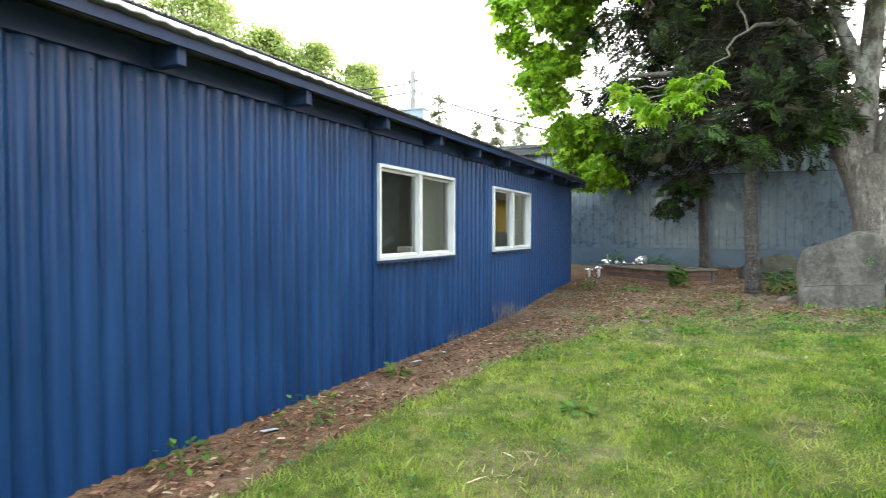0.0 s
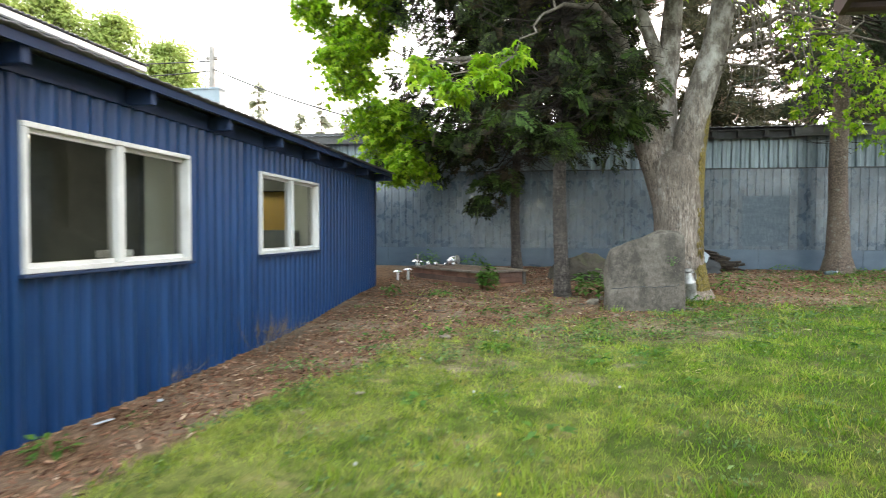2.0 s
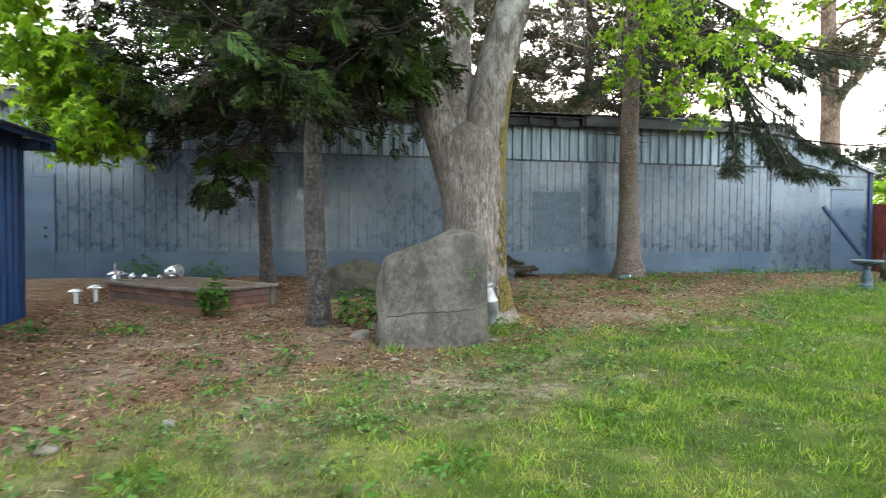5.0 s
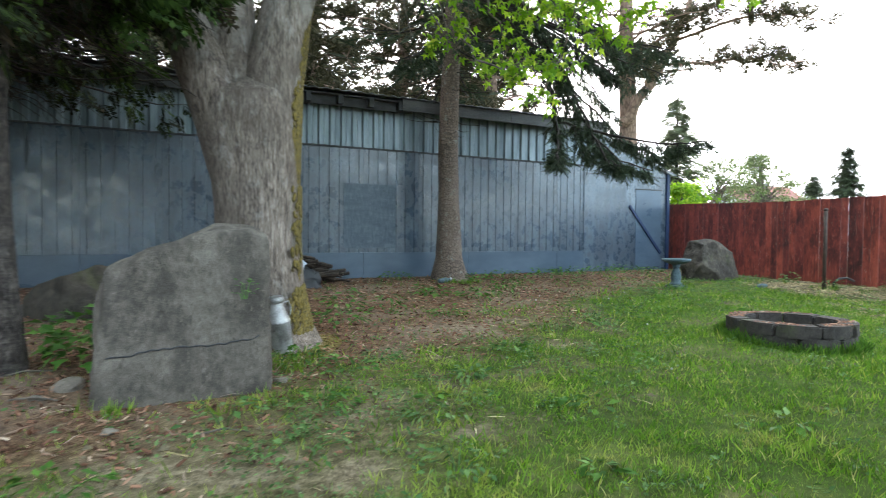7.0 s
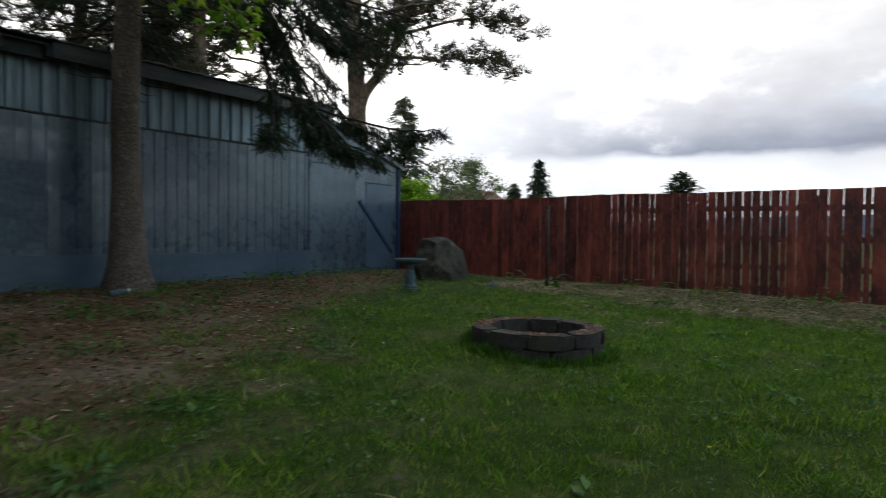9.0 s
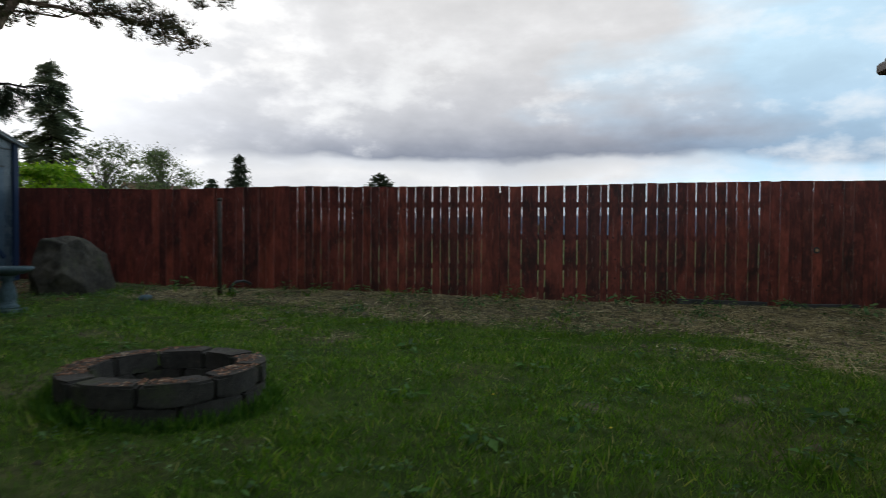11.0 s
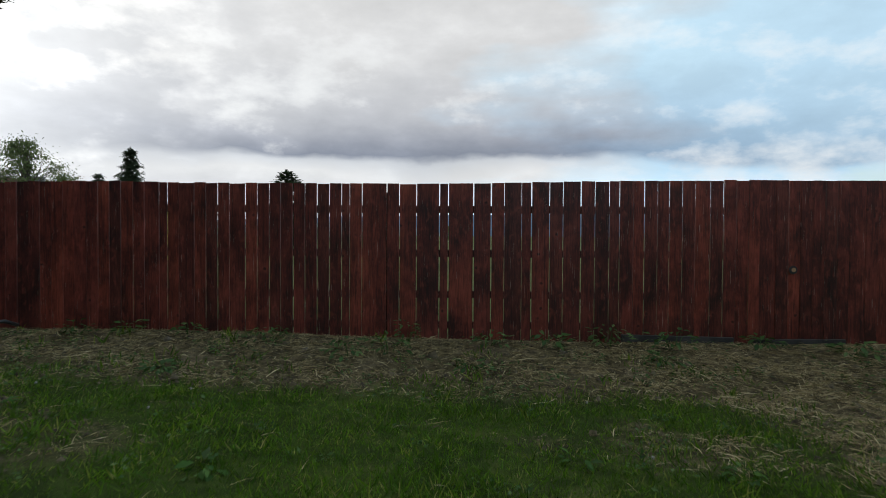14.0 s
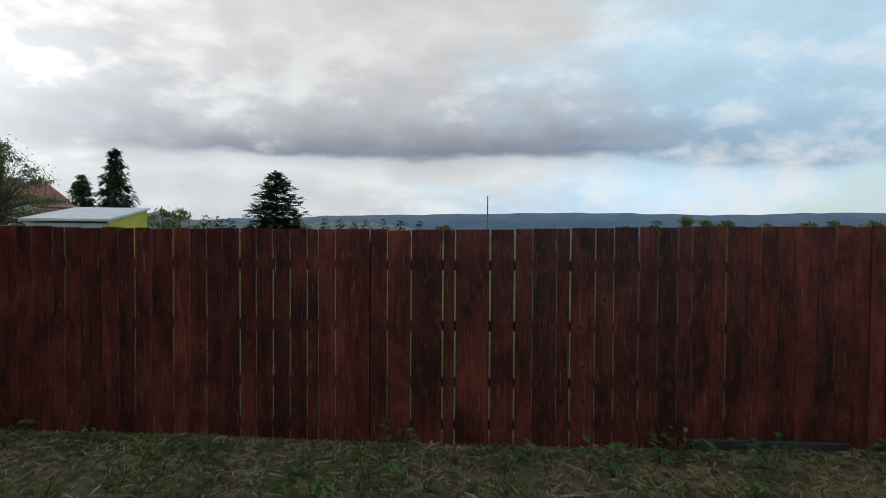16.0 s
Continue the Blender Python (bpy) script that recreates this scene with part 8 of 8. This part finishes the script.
# dead brush at the blue wall's foot
for bx0, by0, hh, nn in ((-3.02, 8.6, 0.50, 26), (-2.95, 9.0, 0.42, 18), (-3.05, 6.9, 0.25, 8)):
    t_ = Tubes()
    for i in range(nn):
        az, lean = rg.uniform(0, 6.283), rg.uniform(0.1, 0.75)
        a_ = Vector((bx0 + rg.uniform(-0.1, 0.12), by0 + rg.uniform(-0.25, 0.25), height(bx0, by0) - 0.01))
        b_ = a_ + Vector((max(-0.12, math.cos(az) * lean * hh), math.sin(az) * lean * hh, hh * rg.uniform(0.5, 1.0)))
        pth = bent(a_, b_, -0.03, 4, 0.03, rg)
        t_.add(pth, taper(0.0035, 0.001, 4), 4)
        q = pth[2]
        for _ in range(3):
            t_.add(bent(q, q + Vector((rg.uniform(-0.02, 0.14), rg.uniform(-0.12, 0.12), rg.uniform(0.02, 0.16))), 0.0, 2, 0.01, rg), [0.002, 0.0015, 0.0008], 3)
    tagged(t_.mesh("dead_bush", M["cut_wood"], None), "dry brown dead weed stalks by the blue wall", "plant")

# ---- the distance ----
EYE_X, EYE_Y = 9.2, 8.9


def afar(az, dist):
    return EYE_X + dist * math.cos(radians(az)), EYE_Y + dist * math.sin(radians(az))


GF = -0.95
x, y = afar(29.3, 120)
cone_tree("conifer", x, y, GF, 17.0, 5.0, 61, "tall dark conifer beyond the field", "far conifers", 3600)
x, y = afar(31.7, 120)
cone_tree("conifer", x, y, GF, 11.9, 5.2, 62, "dark conifer beyond the field", "far conifers", 2800)
x, y = afar(16.3, 110)
cone_tree("far_pine", x, y, GF, 12.6, 5.6, 63, "broad dark pine beyond the field", "", 3200, "far_conifer", 0.55, 0.25)
x, y = afar(37.0, 62)
leaf_tree("far_tree", x, y, GF, 9.4, 4.4, 64, "light green airy tree beyond the fence", 64, 0.24, 150, "far_leaf", 1.25, 0.22)
for i, (az, dist, top, w, kind) in enumerate(((25.8, 150, 7.0, 4.5, 0), (24.4, 160, 7.2, 5.0, 0), (22.2, 170, 6.3, 2.6, 1), (21.2, 170, 6.0, 2.4, 1), (20.3, 170, 5.6, 2.2, 1), (12.0, 190, 6.3, 2.4, 1), (10.6, 190, 6.1, 2.2, 1), (9.3, 195, 5.9, 2.0, 1),
                                            (8.2, 190, 6.0, 2.2, 1), (6.6, 190, 6.3, 2.2, 1), (5.0, 195, 6.0, 2.6, 1), (3.2, 190, 5.8, 2.2, 1), (-18.5, 170, 5.6, 3.5, 0), (-20.6, 170, 6.6, 4.5, 0), (-22.4, 175, 6.0, 4.5, 0), (-24.0, 170, 5.8, 3.5, 0),
                                            (-30.0, 180, 5.6, 4.0, 0), (-32.0, 180, 5.9, 4.5, 0), (-34.5, 175, 5.7, 4.0, 0), (-36.5, 170, 7.2, 3.0, 1), (-16.0, 200, 4.8, 4.0, 0), (14.0, 200, 5.0, 3.5, 0), (1.0, 210, 5.0, 4.0, 0), (-27.0, 190, 5.0, 4.0, 0))):
    x, y = afar(az, dist)
    if kind:
        cone_tree("conifer", x, y, GF, top + 0.7, w * 1.25, 400 + i, "small dark conifer in the far hedgerow", "far hedgerow trees", 420, "far_conifer", 0.6, 0.1)
    else:
        leaf_tree("far_tree", x, y, GF, top + 0.4, w, 400 + i, "rounded green tree in the far hedgerow", 26, 0.9, 26, "far_leaf", 1.3, 0.25, "far hedgerow trees")
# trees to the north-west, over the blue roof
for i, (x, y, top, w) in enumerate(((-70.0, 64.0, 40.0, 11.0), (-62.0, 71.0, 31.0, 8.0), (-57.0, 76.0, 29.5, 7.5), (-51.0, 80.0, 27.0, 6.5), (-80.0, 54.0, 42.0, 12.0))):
    leaf_tree("far_tree", x, y, 0.0, top, w, 500 + i, "large tree behind the roofs, its green paled for haze", 150, 0.62, 170, "hazy_leaf", 1.6, 0.6, "trees behind the roofs")
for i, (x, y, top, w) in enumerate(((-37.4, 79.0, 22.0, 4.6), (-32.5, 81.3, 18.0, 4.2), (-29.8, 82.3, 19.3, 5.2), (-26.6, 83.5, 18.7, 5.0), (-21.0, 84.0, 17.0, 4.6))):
    cone_tree("conifer", x, y, 0.0, top, w, 600 + i, "airy conifer far behind the grey roof, paled for haze", "slim far conifers", 1500, "pale_conifer", 0.85, stem="twig")
leaf_tree("shrub", 18.2, 21.6, 0.0, 3.1, 1.7, 71, "bright green bush over the fence by the corner", 110, 0.16, 46, "maple_leaf", 1.0, 0.06)
leaf_tree("far_tree", 24.5, 25.0, 0.0, 4.7, 2.5, 72, "pale green young tree beyond the fence", 50, 0.13, 80, "far_leaf", 0.9, 0.09)

# barn with a red roof and the pale shed with a yellow gable
x, y = afar(32.75, 95)
farm = thing("farm_barn", (x, y, GF), "old barn with red metal roofs beyond the field", "barn")
fm = Matrix.Translation((x, y, GF)) @ Matrix.Rotation(radians(62), 4, "Z")


def prism(pts, y0, y1, m):
    """A profile in x and z, drawn out along y."""
    bm = bmesh.new()
    a_ = [bm.verts.new(m @ Vector((p, y0, q))) for p, q in pts]
    b_ = [bm.verts.new(m @ Vector((p, y1, q))) for p, q in pts]
    bm.faces.new(a_), bm.faces.new(b_[::-1])
    for i in range(len(pts)):
        bm.faces.new((a_[i], b_[i], b_[(i + 1) % len(pts)], a_[(i + 1) % len(pts)]))
    return bm


part("wall", prism([(0.3, 0), (9.7, 0), (9.7, 7.0), (5, 9.2), (0.3, 7.0)], 0.0, 9.0, fm), M["pale_metal"], farm)
part("roof", prism([(-0.2, 6.95), (5, 9.35), (10.2, 6.95), (10.2, 7.15), (5, 9.6), (-0.2, 7.15)], -0.4, 9.4, fm), M["red_roof"], farm)
part("lean_to", prism([(-3, 0), (0.29, 0), (0.29, 6.7), (-3, 6.0)], 0.0, 5.0, fm), M["pale_metal"], farm)
part("lean_to_roof", prism([(-3.3, 5.95), (0.29, 6.72), (0.29, 6.92), (-3.3, 6.15)], -0.3, 5.2, fm), M["red_roof"], farm)
part("low_wing", prism([(-9, 0), (-3.01, 0), (-3.01, 5.5), (-9, 4.2)], 0.4, 9.0, fm), M["pale_metal"], farm)
part("low_roof", prism([(-9.4, 4.1), (-3.01, 5.55), (-3.01, 5.75), (-9.4, 4.3)], 0.0, 9.4, fm), M["red_roof"], farm)
part("cupola", boxed(4.2, 5.8, 3.0, 5.0, 9.3, 10.0, m=fm), M["roof_metal"], farm)
x, y = afar(29.8, 40)
shed = thing("farm_shed", (x, y, GF), "low shed with pale metal roof and yellow gable", "shed")
sm = Matrix.Translation((x, y, GF)) @ Matrix.Rotation(radians(10), 4, "Z")
part("wall", prism([(0.1, 0), (7.0, 0), (7.0, 4.4), (0.1, 3.5)], 0.1, 4.4, sm), M["pale_metal"], shed)
part("roof", prism([(-0.2, 3.60), (7.25, 4.56), (7.25, 4.68), (-0.2, 3.74)], -0.12, 4.65, sm), M["pale_metal"], shed, "pale blue-white metal roof")
part("gable", prism([(0.1, 0), (7.0, 0), (7.0, 4.5), (0.1, 3.6)], 0.02, 0.09, sm), M["yellow_board"], shed, "yellow board gable end")
# a thin black panel stands in for the shade inside the doorway
part("doorway", boxed(0.5, 2.4, 0.004, 0.018, 0.0, 3.3, m=sm), M["dark_plastic"], shed, "doorway drawn as a black panel for its dark inside")
mx_, my_ = afar(-3.2, 120)
mast = solid("mast", lathe([(0.16, 0), (0.12, 8.0), (0.10, 10.6)], 8, Matrix.Translation((mx_, my_, GF))), M["pole_wood"], "lone thin pole out in the field", "pole")


def ridge(name, az0, az1, dist, heights, seed, material, label):
    """A chain of hills as a solid ridge with a rolling crest."""
    rg = random.Random(seed)
    n = 120
    vs, fs = [], []
    for i in range(n + 1):
        az = az0 + (az1 - az0) * i / n
        k = (len(heights) - 1) * i / n
        j = min(len(heights) - 2, int(k))
        t = k - j
        h = heights[j] + (heights[j + 1] - heights[j]) * (t * t * (3 - 2 * t))
        h *= dist * (1 + 0.10 * noise.noise(Vector((i * 0.35, seed, 0))) + 0.05 * noise.noise(Vector((i * 1.3, seed, 5))))
        for d, z in ((dist, -2.0), (dist * 1.05, h * 0.55), (dist * 1.12, h), (dist * 1.3, -2.0)):
            x, y = afar(az, d)
            vs.append((x, y, z))
    for i in range(n):
        for k in range(3):
            a_ = i * 4 + k
            fs.append((a_, a_ + 4, a_ + 5, a_ + 1))
    return tagged(arrays(name, vs, fs, material, smooth=True), label, "hills", kind="structure")


ridge("hills", -60, 75, 2900, [0.030, 0.034, 0.034, 0.038, 0.037, 0.042, 0.039, 0.036, 0.028, 0.022, 0.020, 0.018, 0.018, 0.018, 0.018], 3, M["far_hill"], "long wooded hills on the horizon, blued by painted haze")
ridge("hill_nearer", 2, 40, 1500, [0.006, 0.018, 0.024, 0.022, 0.016, 0.018, 0.024, 0.037, 0.028, 0.018, 0.014, 0.01], 7, M["near_hill"], "nearer rise with a round hill, greyed by painted haze")

# roofs, pole and wires behind the blue building
nb = thing("neighbour_building", (-12.0, 10.0, 0.0), "taller building behind with a white roof edge", "building")
part("wall", boxed(-16.0, -10.75, 2.0, 16.8, 0.0, 5.5), M["pale_metal"], nb)
part("fascia", boxed(-10.62, -10.50, 1.5, 17.1, 5.58, 5.72, bevel=0.01), M["white_trim"], nb, "white roof edge board")
wave_roof("roof", -10.45, -16.0, 5.77, 6.1, 1.5, 17.15, 0.15, 0.02, M["roof_metal"], nb)
hut = thing("rooftop_unit", (-12.2, 22.6, 0.0), "pale blue-grey building top behind the roofs", "building")
part("wall", boxed(-13.0, -10.9, 21.6, 22.0, 0.0, 6.18), M["blue_panel"], hut)
part("cap", boxed(-13.04, -10.86, 21.56, 22.04, 6.18, 6.24), M["blue_panel"], hut)
pole = thing("utility_pole", (-13.4, 25.5, 0.0), "grey wooden utility pole with sagging wires", "pole")
part("shaft", lathe([(0.17, 0), (0.15, 5), (0.12, 8.85)], 12, Matrix.Translation((-13.4, 25.5, 0))), M["pole_wood"], pole, smooth=True)
part("crossarm", boxed(-13.65, -13.15, 25.44, 25.56, 8.35, 8.45), M["pole_wood"], pole)
for dx in (-0.2, 0.0, 0.2):
    part("insulator", lathe([(0.03, 0), (0.045, 0.05), (0.03, 0.1), (0.0, 0.12)], 8, Matrix.Translation((-13.4 + dx, 25.5, 8.45 if dx else 8.85))), M["white_plastic"], pole)
for a_, b_, sag in (((-13.4, 25.5, 8.3), (-34.0, 22.0, 9.0), 0.5), ((-13.4, 25.5, 7.9), (-34.0, 24.0, 8.3), 0.5), ((-13.4, 25.5, 8.0), (-4.0, 20.5, 4.4), 0.2)):
    t_ = Tubes()
    t_.add(bent(a_, b_, sag, 16), [0.026] * 17, 5)
    t_.mesh("wire", M["cable"], pole)

# ---- ground cover ----
rn = np.random.RandomState(77)
BLADE_V = [(-0.055, 0, 0), (0.055, 0, 0), (-0.042, 0.55, 0.06), (0.042, 0.55, 0.06), (0, 1.0, 0.26)]
BLADE_F = [(0, 1, 3), (0, 3, 2), (2, 3, 4)]
LAWN_V, LAWN_F = [(-0.075, 0, 0), (0.075, 0, 0), (0.02, 1.0, 0.22)], [(0, 1, 2)]
zone_memo = {}


def zone_near(x, y):
    """zones() on a fine grid, each cell worked out once."""
    key = (round(x * 14), round(y * 14))
    if key not in zone_memo:
        zone_memo[key] = zones(key[0] / 14, key[1] / 14)
    return zone_memo[key]


def scatter(n, x0, x1, y0, y1, accept):
    """Random places, kept with the chance that accept(x, y) gives."""
    xs, ys, u = rn.uniform(x0, x1, n), rn.uniform(y0, y1, n), rn.random_sample(n)
    return [(x, y) for x, y, k in zip(xs, ys, u) if k < accept(x, y)]


def lawn_chance(x, y):
    m_, s_, f_ = zone_near(x, y)
    if math.hypot(x - RX, y - RY) < RR - 0.02:
        return 0.0
    thin = 0.22 + 0.78 * step(-0.45, 0.15, noise.noise(Vector((x * 1.3, y * 1.3, 11.0))) + 0.4 * noise.noise(Vector((x * 4.1, y * 4.1, 1.0))) + 0.25)
    return thin * (1 - 0.95 * m_) * (1 - 0.93 * s_) * (1 - 0.85 * pale_spot(x, y))


def turf(name, spots, lo, hi, material, label, lean=0.55, short=False):
    n = len(spots)
    c = np.array([(x, y, height(x, y) - 0.006) for x, y in spots])
    w = np.stack([rn.normal(0, lean, n), rn.normal(0, lean, n), np.ones(n)], 1)
    nn = np.stack([rn.normal(0, 1, n), rn.normal(0, 1, n), rn.normal(0, 0.3, n)], 1)
    clump = np.array([0.75 + 0.6 * (0.5 + noise.noise(Vector((x * 2.1, y * 2.1, 3.0)))) for x, y in spots])
    v, f = stamp(LAWN_V if short else BLADE_V, LAWN_F if short else BLADE_F, c, w, nn, rn.uniform(lo, hi, n) * clump)
    return tagged(arrays(name, v, f, material), label, "grass", kind="stuff")


spots = scatter(210000, -2.9, 13.4, 1.5, 17.5, lawn_chance) + scatter(250000, -2.2, 13.3, 2.5, 13.5, lawn_chance)
turf("lawn_grass", spots, 0.020, 0.050, M["grass"], "short green uneven lawn grass with weeds", 1.0, True)
spots = scatter(150000, -2.4, 13.2, 2.0, 14.5, lawn_chance)
turf("long_grass", spots, 0.036, 0.082, M["grass"], "longer upright blades in the mown lawn", 0.6)
tufts = []
for x, y, r, n in ((SX + 0.3, SY - 0.45, 0.3, 130), (SX - 0.5, SY - 0.3, 0.2, 60), (13.45, 14.03, 0.25, 120), (10.85, 15.35, 0.35, 300), (2.6, 12.6, 0.4, 350), (7.1, 17.4, 0.5, 300), (12.8, 15.75, 0.7, 500)):
    for _ in range(n):
        az = rn.uniform(0, 6.283)
        rr = r * math.sqrt(rn.random_sample())
        tufts.append((x + rr * math.cos(az), y + rr * math.sin(az)))
for x, y in scatter(4200, -2.9, 14.4, 2.0, 18.4, lambda x, y: 1.0 - 0.92 * zone_near(x, y)[0] if noise.noise(Vector((x * 1.1, y * 1.1, 31.0))) > 0.12 else 0.0):
    for _ in range(7):
        tufts.append((x + rn.normal(0, 0.05), y + rn.normal(0, 0.05)))
turf("grass_tufts", tufts, 0.055, 0.115, M["grass"], "longer grass tufts round stones and blocks", 0.45)

rim = []
for _ in range(2300):
    az = rn.uniform(0, 6.283)
    rr = RR + 0.02 + 0.11 * rn.random_sample()
    rim.append((RX + rr * math.cos(az), RY + rr * math.sin(az)))
turf("rim_grass", rim, 0.05, 0.13, M["rim_grass"], "uncut grass along the fire ring's foot", 0.35)


def chip_chance(x, y):
    m_, s_, f_ = zone_near(x, y)
    return m_ * (1.0 if x < 3.6 else 0.7)


spots = scatter(82000, -3.25, 13.8, 0.5, 18.5, chip_chance)
n = len(spots)
c = np.array([(x, y, height(x, y) + 0.004) for x, y in spots])
az = rn.uniform(0, 6.283, n)
w = np.stack([np.cos(az), np.sin(az), rn.normal(0, 0.30, n)], 1)
nn = np.stack([rn.normal(0, 0.4, n), rn.normal(0, 0.4, n), np.ones(n)], 1)
CHIP_V = [(-0.16, 0, 0), (0.16, 0, 0), (0.13, 1, 0.05), (-0.13, 1, 0.02), (-0.10, 0.1, 0.16), (0.10, 0.15, 0.16), (0.08, 0.9, 0.17), (-0.09, 0.85, 0.15)]
CHIP_F = [(4, 5, 6, 7), (0, 1, 5, 4), (1, 2, 6, 5), (3, 0, 4, 7)]
v, f = stamp(CHIP_V, CHIP_F, c, w, nn, np.minimum(0.062, rn.gamma(3.0, 0.011, n) + 0.014))
tagged(arrays("bark_chips", v, f, M["chips"]), "reddish brown bark mulch chips and leaf litter", "mulch", kind="stuff")


def straw_chance(x, y):
    m_, s_, f_ = zone_near(x, y)
    return (1.0 if x > 12.2 or y < 7.0 else 0.3) * s_ * (0.25 + 0.75 * step(-0.25, 0.25, noise.noise(Vector((x * 2.2, y * 2.2, 51.0))))) * (0.55 + 0.45 * step(8.5, 5.5, y)) + 0.16 * m_ * step(0.0, 4.0, x) + 0.25 * pale_spot(x, y) + 0.004


spots = scatter(26000, -2.6, 10.6, 2.5, 17.5, straw_chance) + scatter(210000, 10.6, 14.45, 2.5, 15.5, straw_chance)
n = len(spots)
c = np.array([(x, y, height(x, y) + 0.012) for x, y in spots])
az = rn.uniform(0, 6.283, n)
w = np.stack([np.cos(az), np.sin(az), rn.normal(0, 0.12, n)], 1)
nn = np.stack([rn.normal(0, 0.5, n), rn.normal(0, 0.5, n), np.ones(n)], 1)
STRAW_V = [(-0.021, 0, 0), (0.021, 0, 0), (-0.021, 0.5, 0.06), (0.021, 0.5, 0.06), (0.02, 1.0, 0.02)]
v, f = stamp(STRAW_V, BLADE_F, c, w, nn, np.minimum(0.22, 0.025 + rn.gamma(2.0, 0.024, n)))
tagged(arrays("straw", v, f, M["straw"]), "dry straw and dead grass strewn on bare soil", "straw", kind="stuff")

# brown twigs, needles and shreds of bark over the mulch
spots = scatter(14000, -3.2, 13.6, 4.0, 18.4, lambda x, y: 0.8 * zone_near(x, y)[0])
n = len(spots)
c = np.array([(x, y, height(x, y) + 0.012) for x, y in spots])
az = rn.uniform(0, 6.283, n)
w = np.stack([np.cos(az), np.sin(az), rn.normal(0, 0.10, n)], 1)
nn = np.stack([rn.normal(0, 0.4, n), rn.normal(0, 0.4, n), np.ones(n)], 1)
v, f = stamp(STRAW_V, BLADE_F, c, w, nn, rn.uniform(0.06, 0.24, n))
M["shreds"] = leaf_mat("brown_bark_shreds", [(0.0, (0.10, 0.060, 0.042)), (0.6, (0.24, 0.160, 0.115)), (1.0, (0.40, 0.300, 0.225))], 0.05, 0.9)
tagged(arrays("bark_shreds", v, f, M["shreds"]), "brown twigs and bark shreds strewn over the mulch", "litter", kind="stuff")

# low clover and other small weeds in patches, thickest along the mulch edge and the fence strip
items = []
for x, y in scatter(15000, -2.9, 14.3, 2.0, 18.3, lambda x, y: (0.70 * math.exp(-((y - edge_y(x) + 0.5) / 1.2) ** 2) + 0.24 * step(12.2, 13.2, x) + 0.15) * (1 - 0.35 * zone_near(x, y)[0])):
    if math.hypot(x - RX, y - RY) < RR + 0.05 or noise.noise(Vector((x * 1.4, y * 1.4, 61.0))) < -0.05:
        continue
    for _ in range(rn.randint(6, 16)):
        px0, py0 = x + rn.normal(0, 0.05), y + rn.normal(0, 0.05)
        items.append(((px0, py0, height(px0, py0) + rn.uniform(0.01, 0.06)), (rn.normal(), rn.normal(), rn.uniform(-0.2, 0.6)), (rn.normal(0, 0.5), rn.normal(0, 0.5), 1.0), rn.uniform(0.020, 0.05)))
v, f = stamp(OVAL_V, OVAL_F, *zip(*items))
tagged(arrays("clover", v, f, M["clover"]), "patches of small clover and broadleaf weeds", "weeds", kind="stuff")

# crumbs and clods of soil on the bare strip and the worn ground
spots = scatter(30000, 11.2, 14.42, 2.5, 15.5, lambda x, y: 0.5 * zone_near(x, y)[1]) + scatter(20000, -2.6, 11.0, 4.0, 14.0, lambda x, y: 0.5 * zone_near(x, y)[1])
n = len(spots)
c = np.array([(x, y, height(x, y) - 0.002) for x, y in spots])
az = rn.uniform(0, 6.283, n)
w = np.stack([np.cos(az), np.sin(az), rn.normal(0, 0.2, n)], 1)
nn = np.stack([rn.normal(0, 0.4, n), rn.normal(0, 0.4, n), np.ones(n)], 1)
CLOD_V = [(-0.5, 0, 0), (0.4, -0.3, 0), (0.5, 0.5, 0), (-0.3, 0.6, 0), (0.05, 0.15, 0.55)]
CLOD_F = [(0, 1, 4), (1, 2, 4), (2, 3, 4), (3, 0, 4)]
v, f = stamp(CLOD_V, CLOD_F, c, w, nn, rn.gamma(2.0, 0.009, n) + 0.008)
M["crumb"] = simple("brown_soil_crumbs", (0.032, 0.025, 0.013), (0.16, 0.13, 0.075), 9.0, 0.95)
tagged(arrays("soil_crumbs", v, f, M["crumb"]), "crumbs and clods of bare brown soil", "soil", kind="stuff")
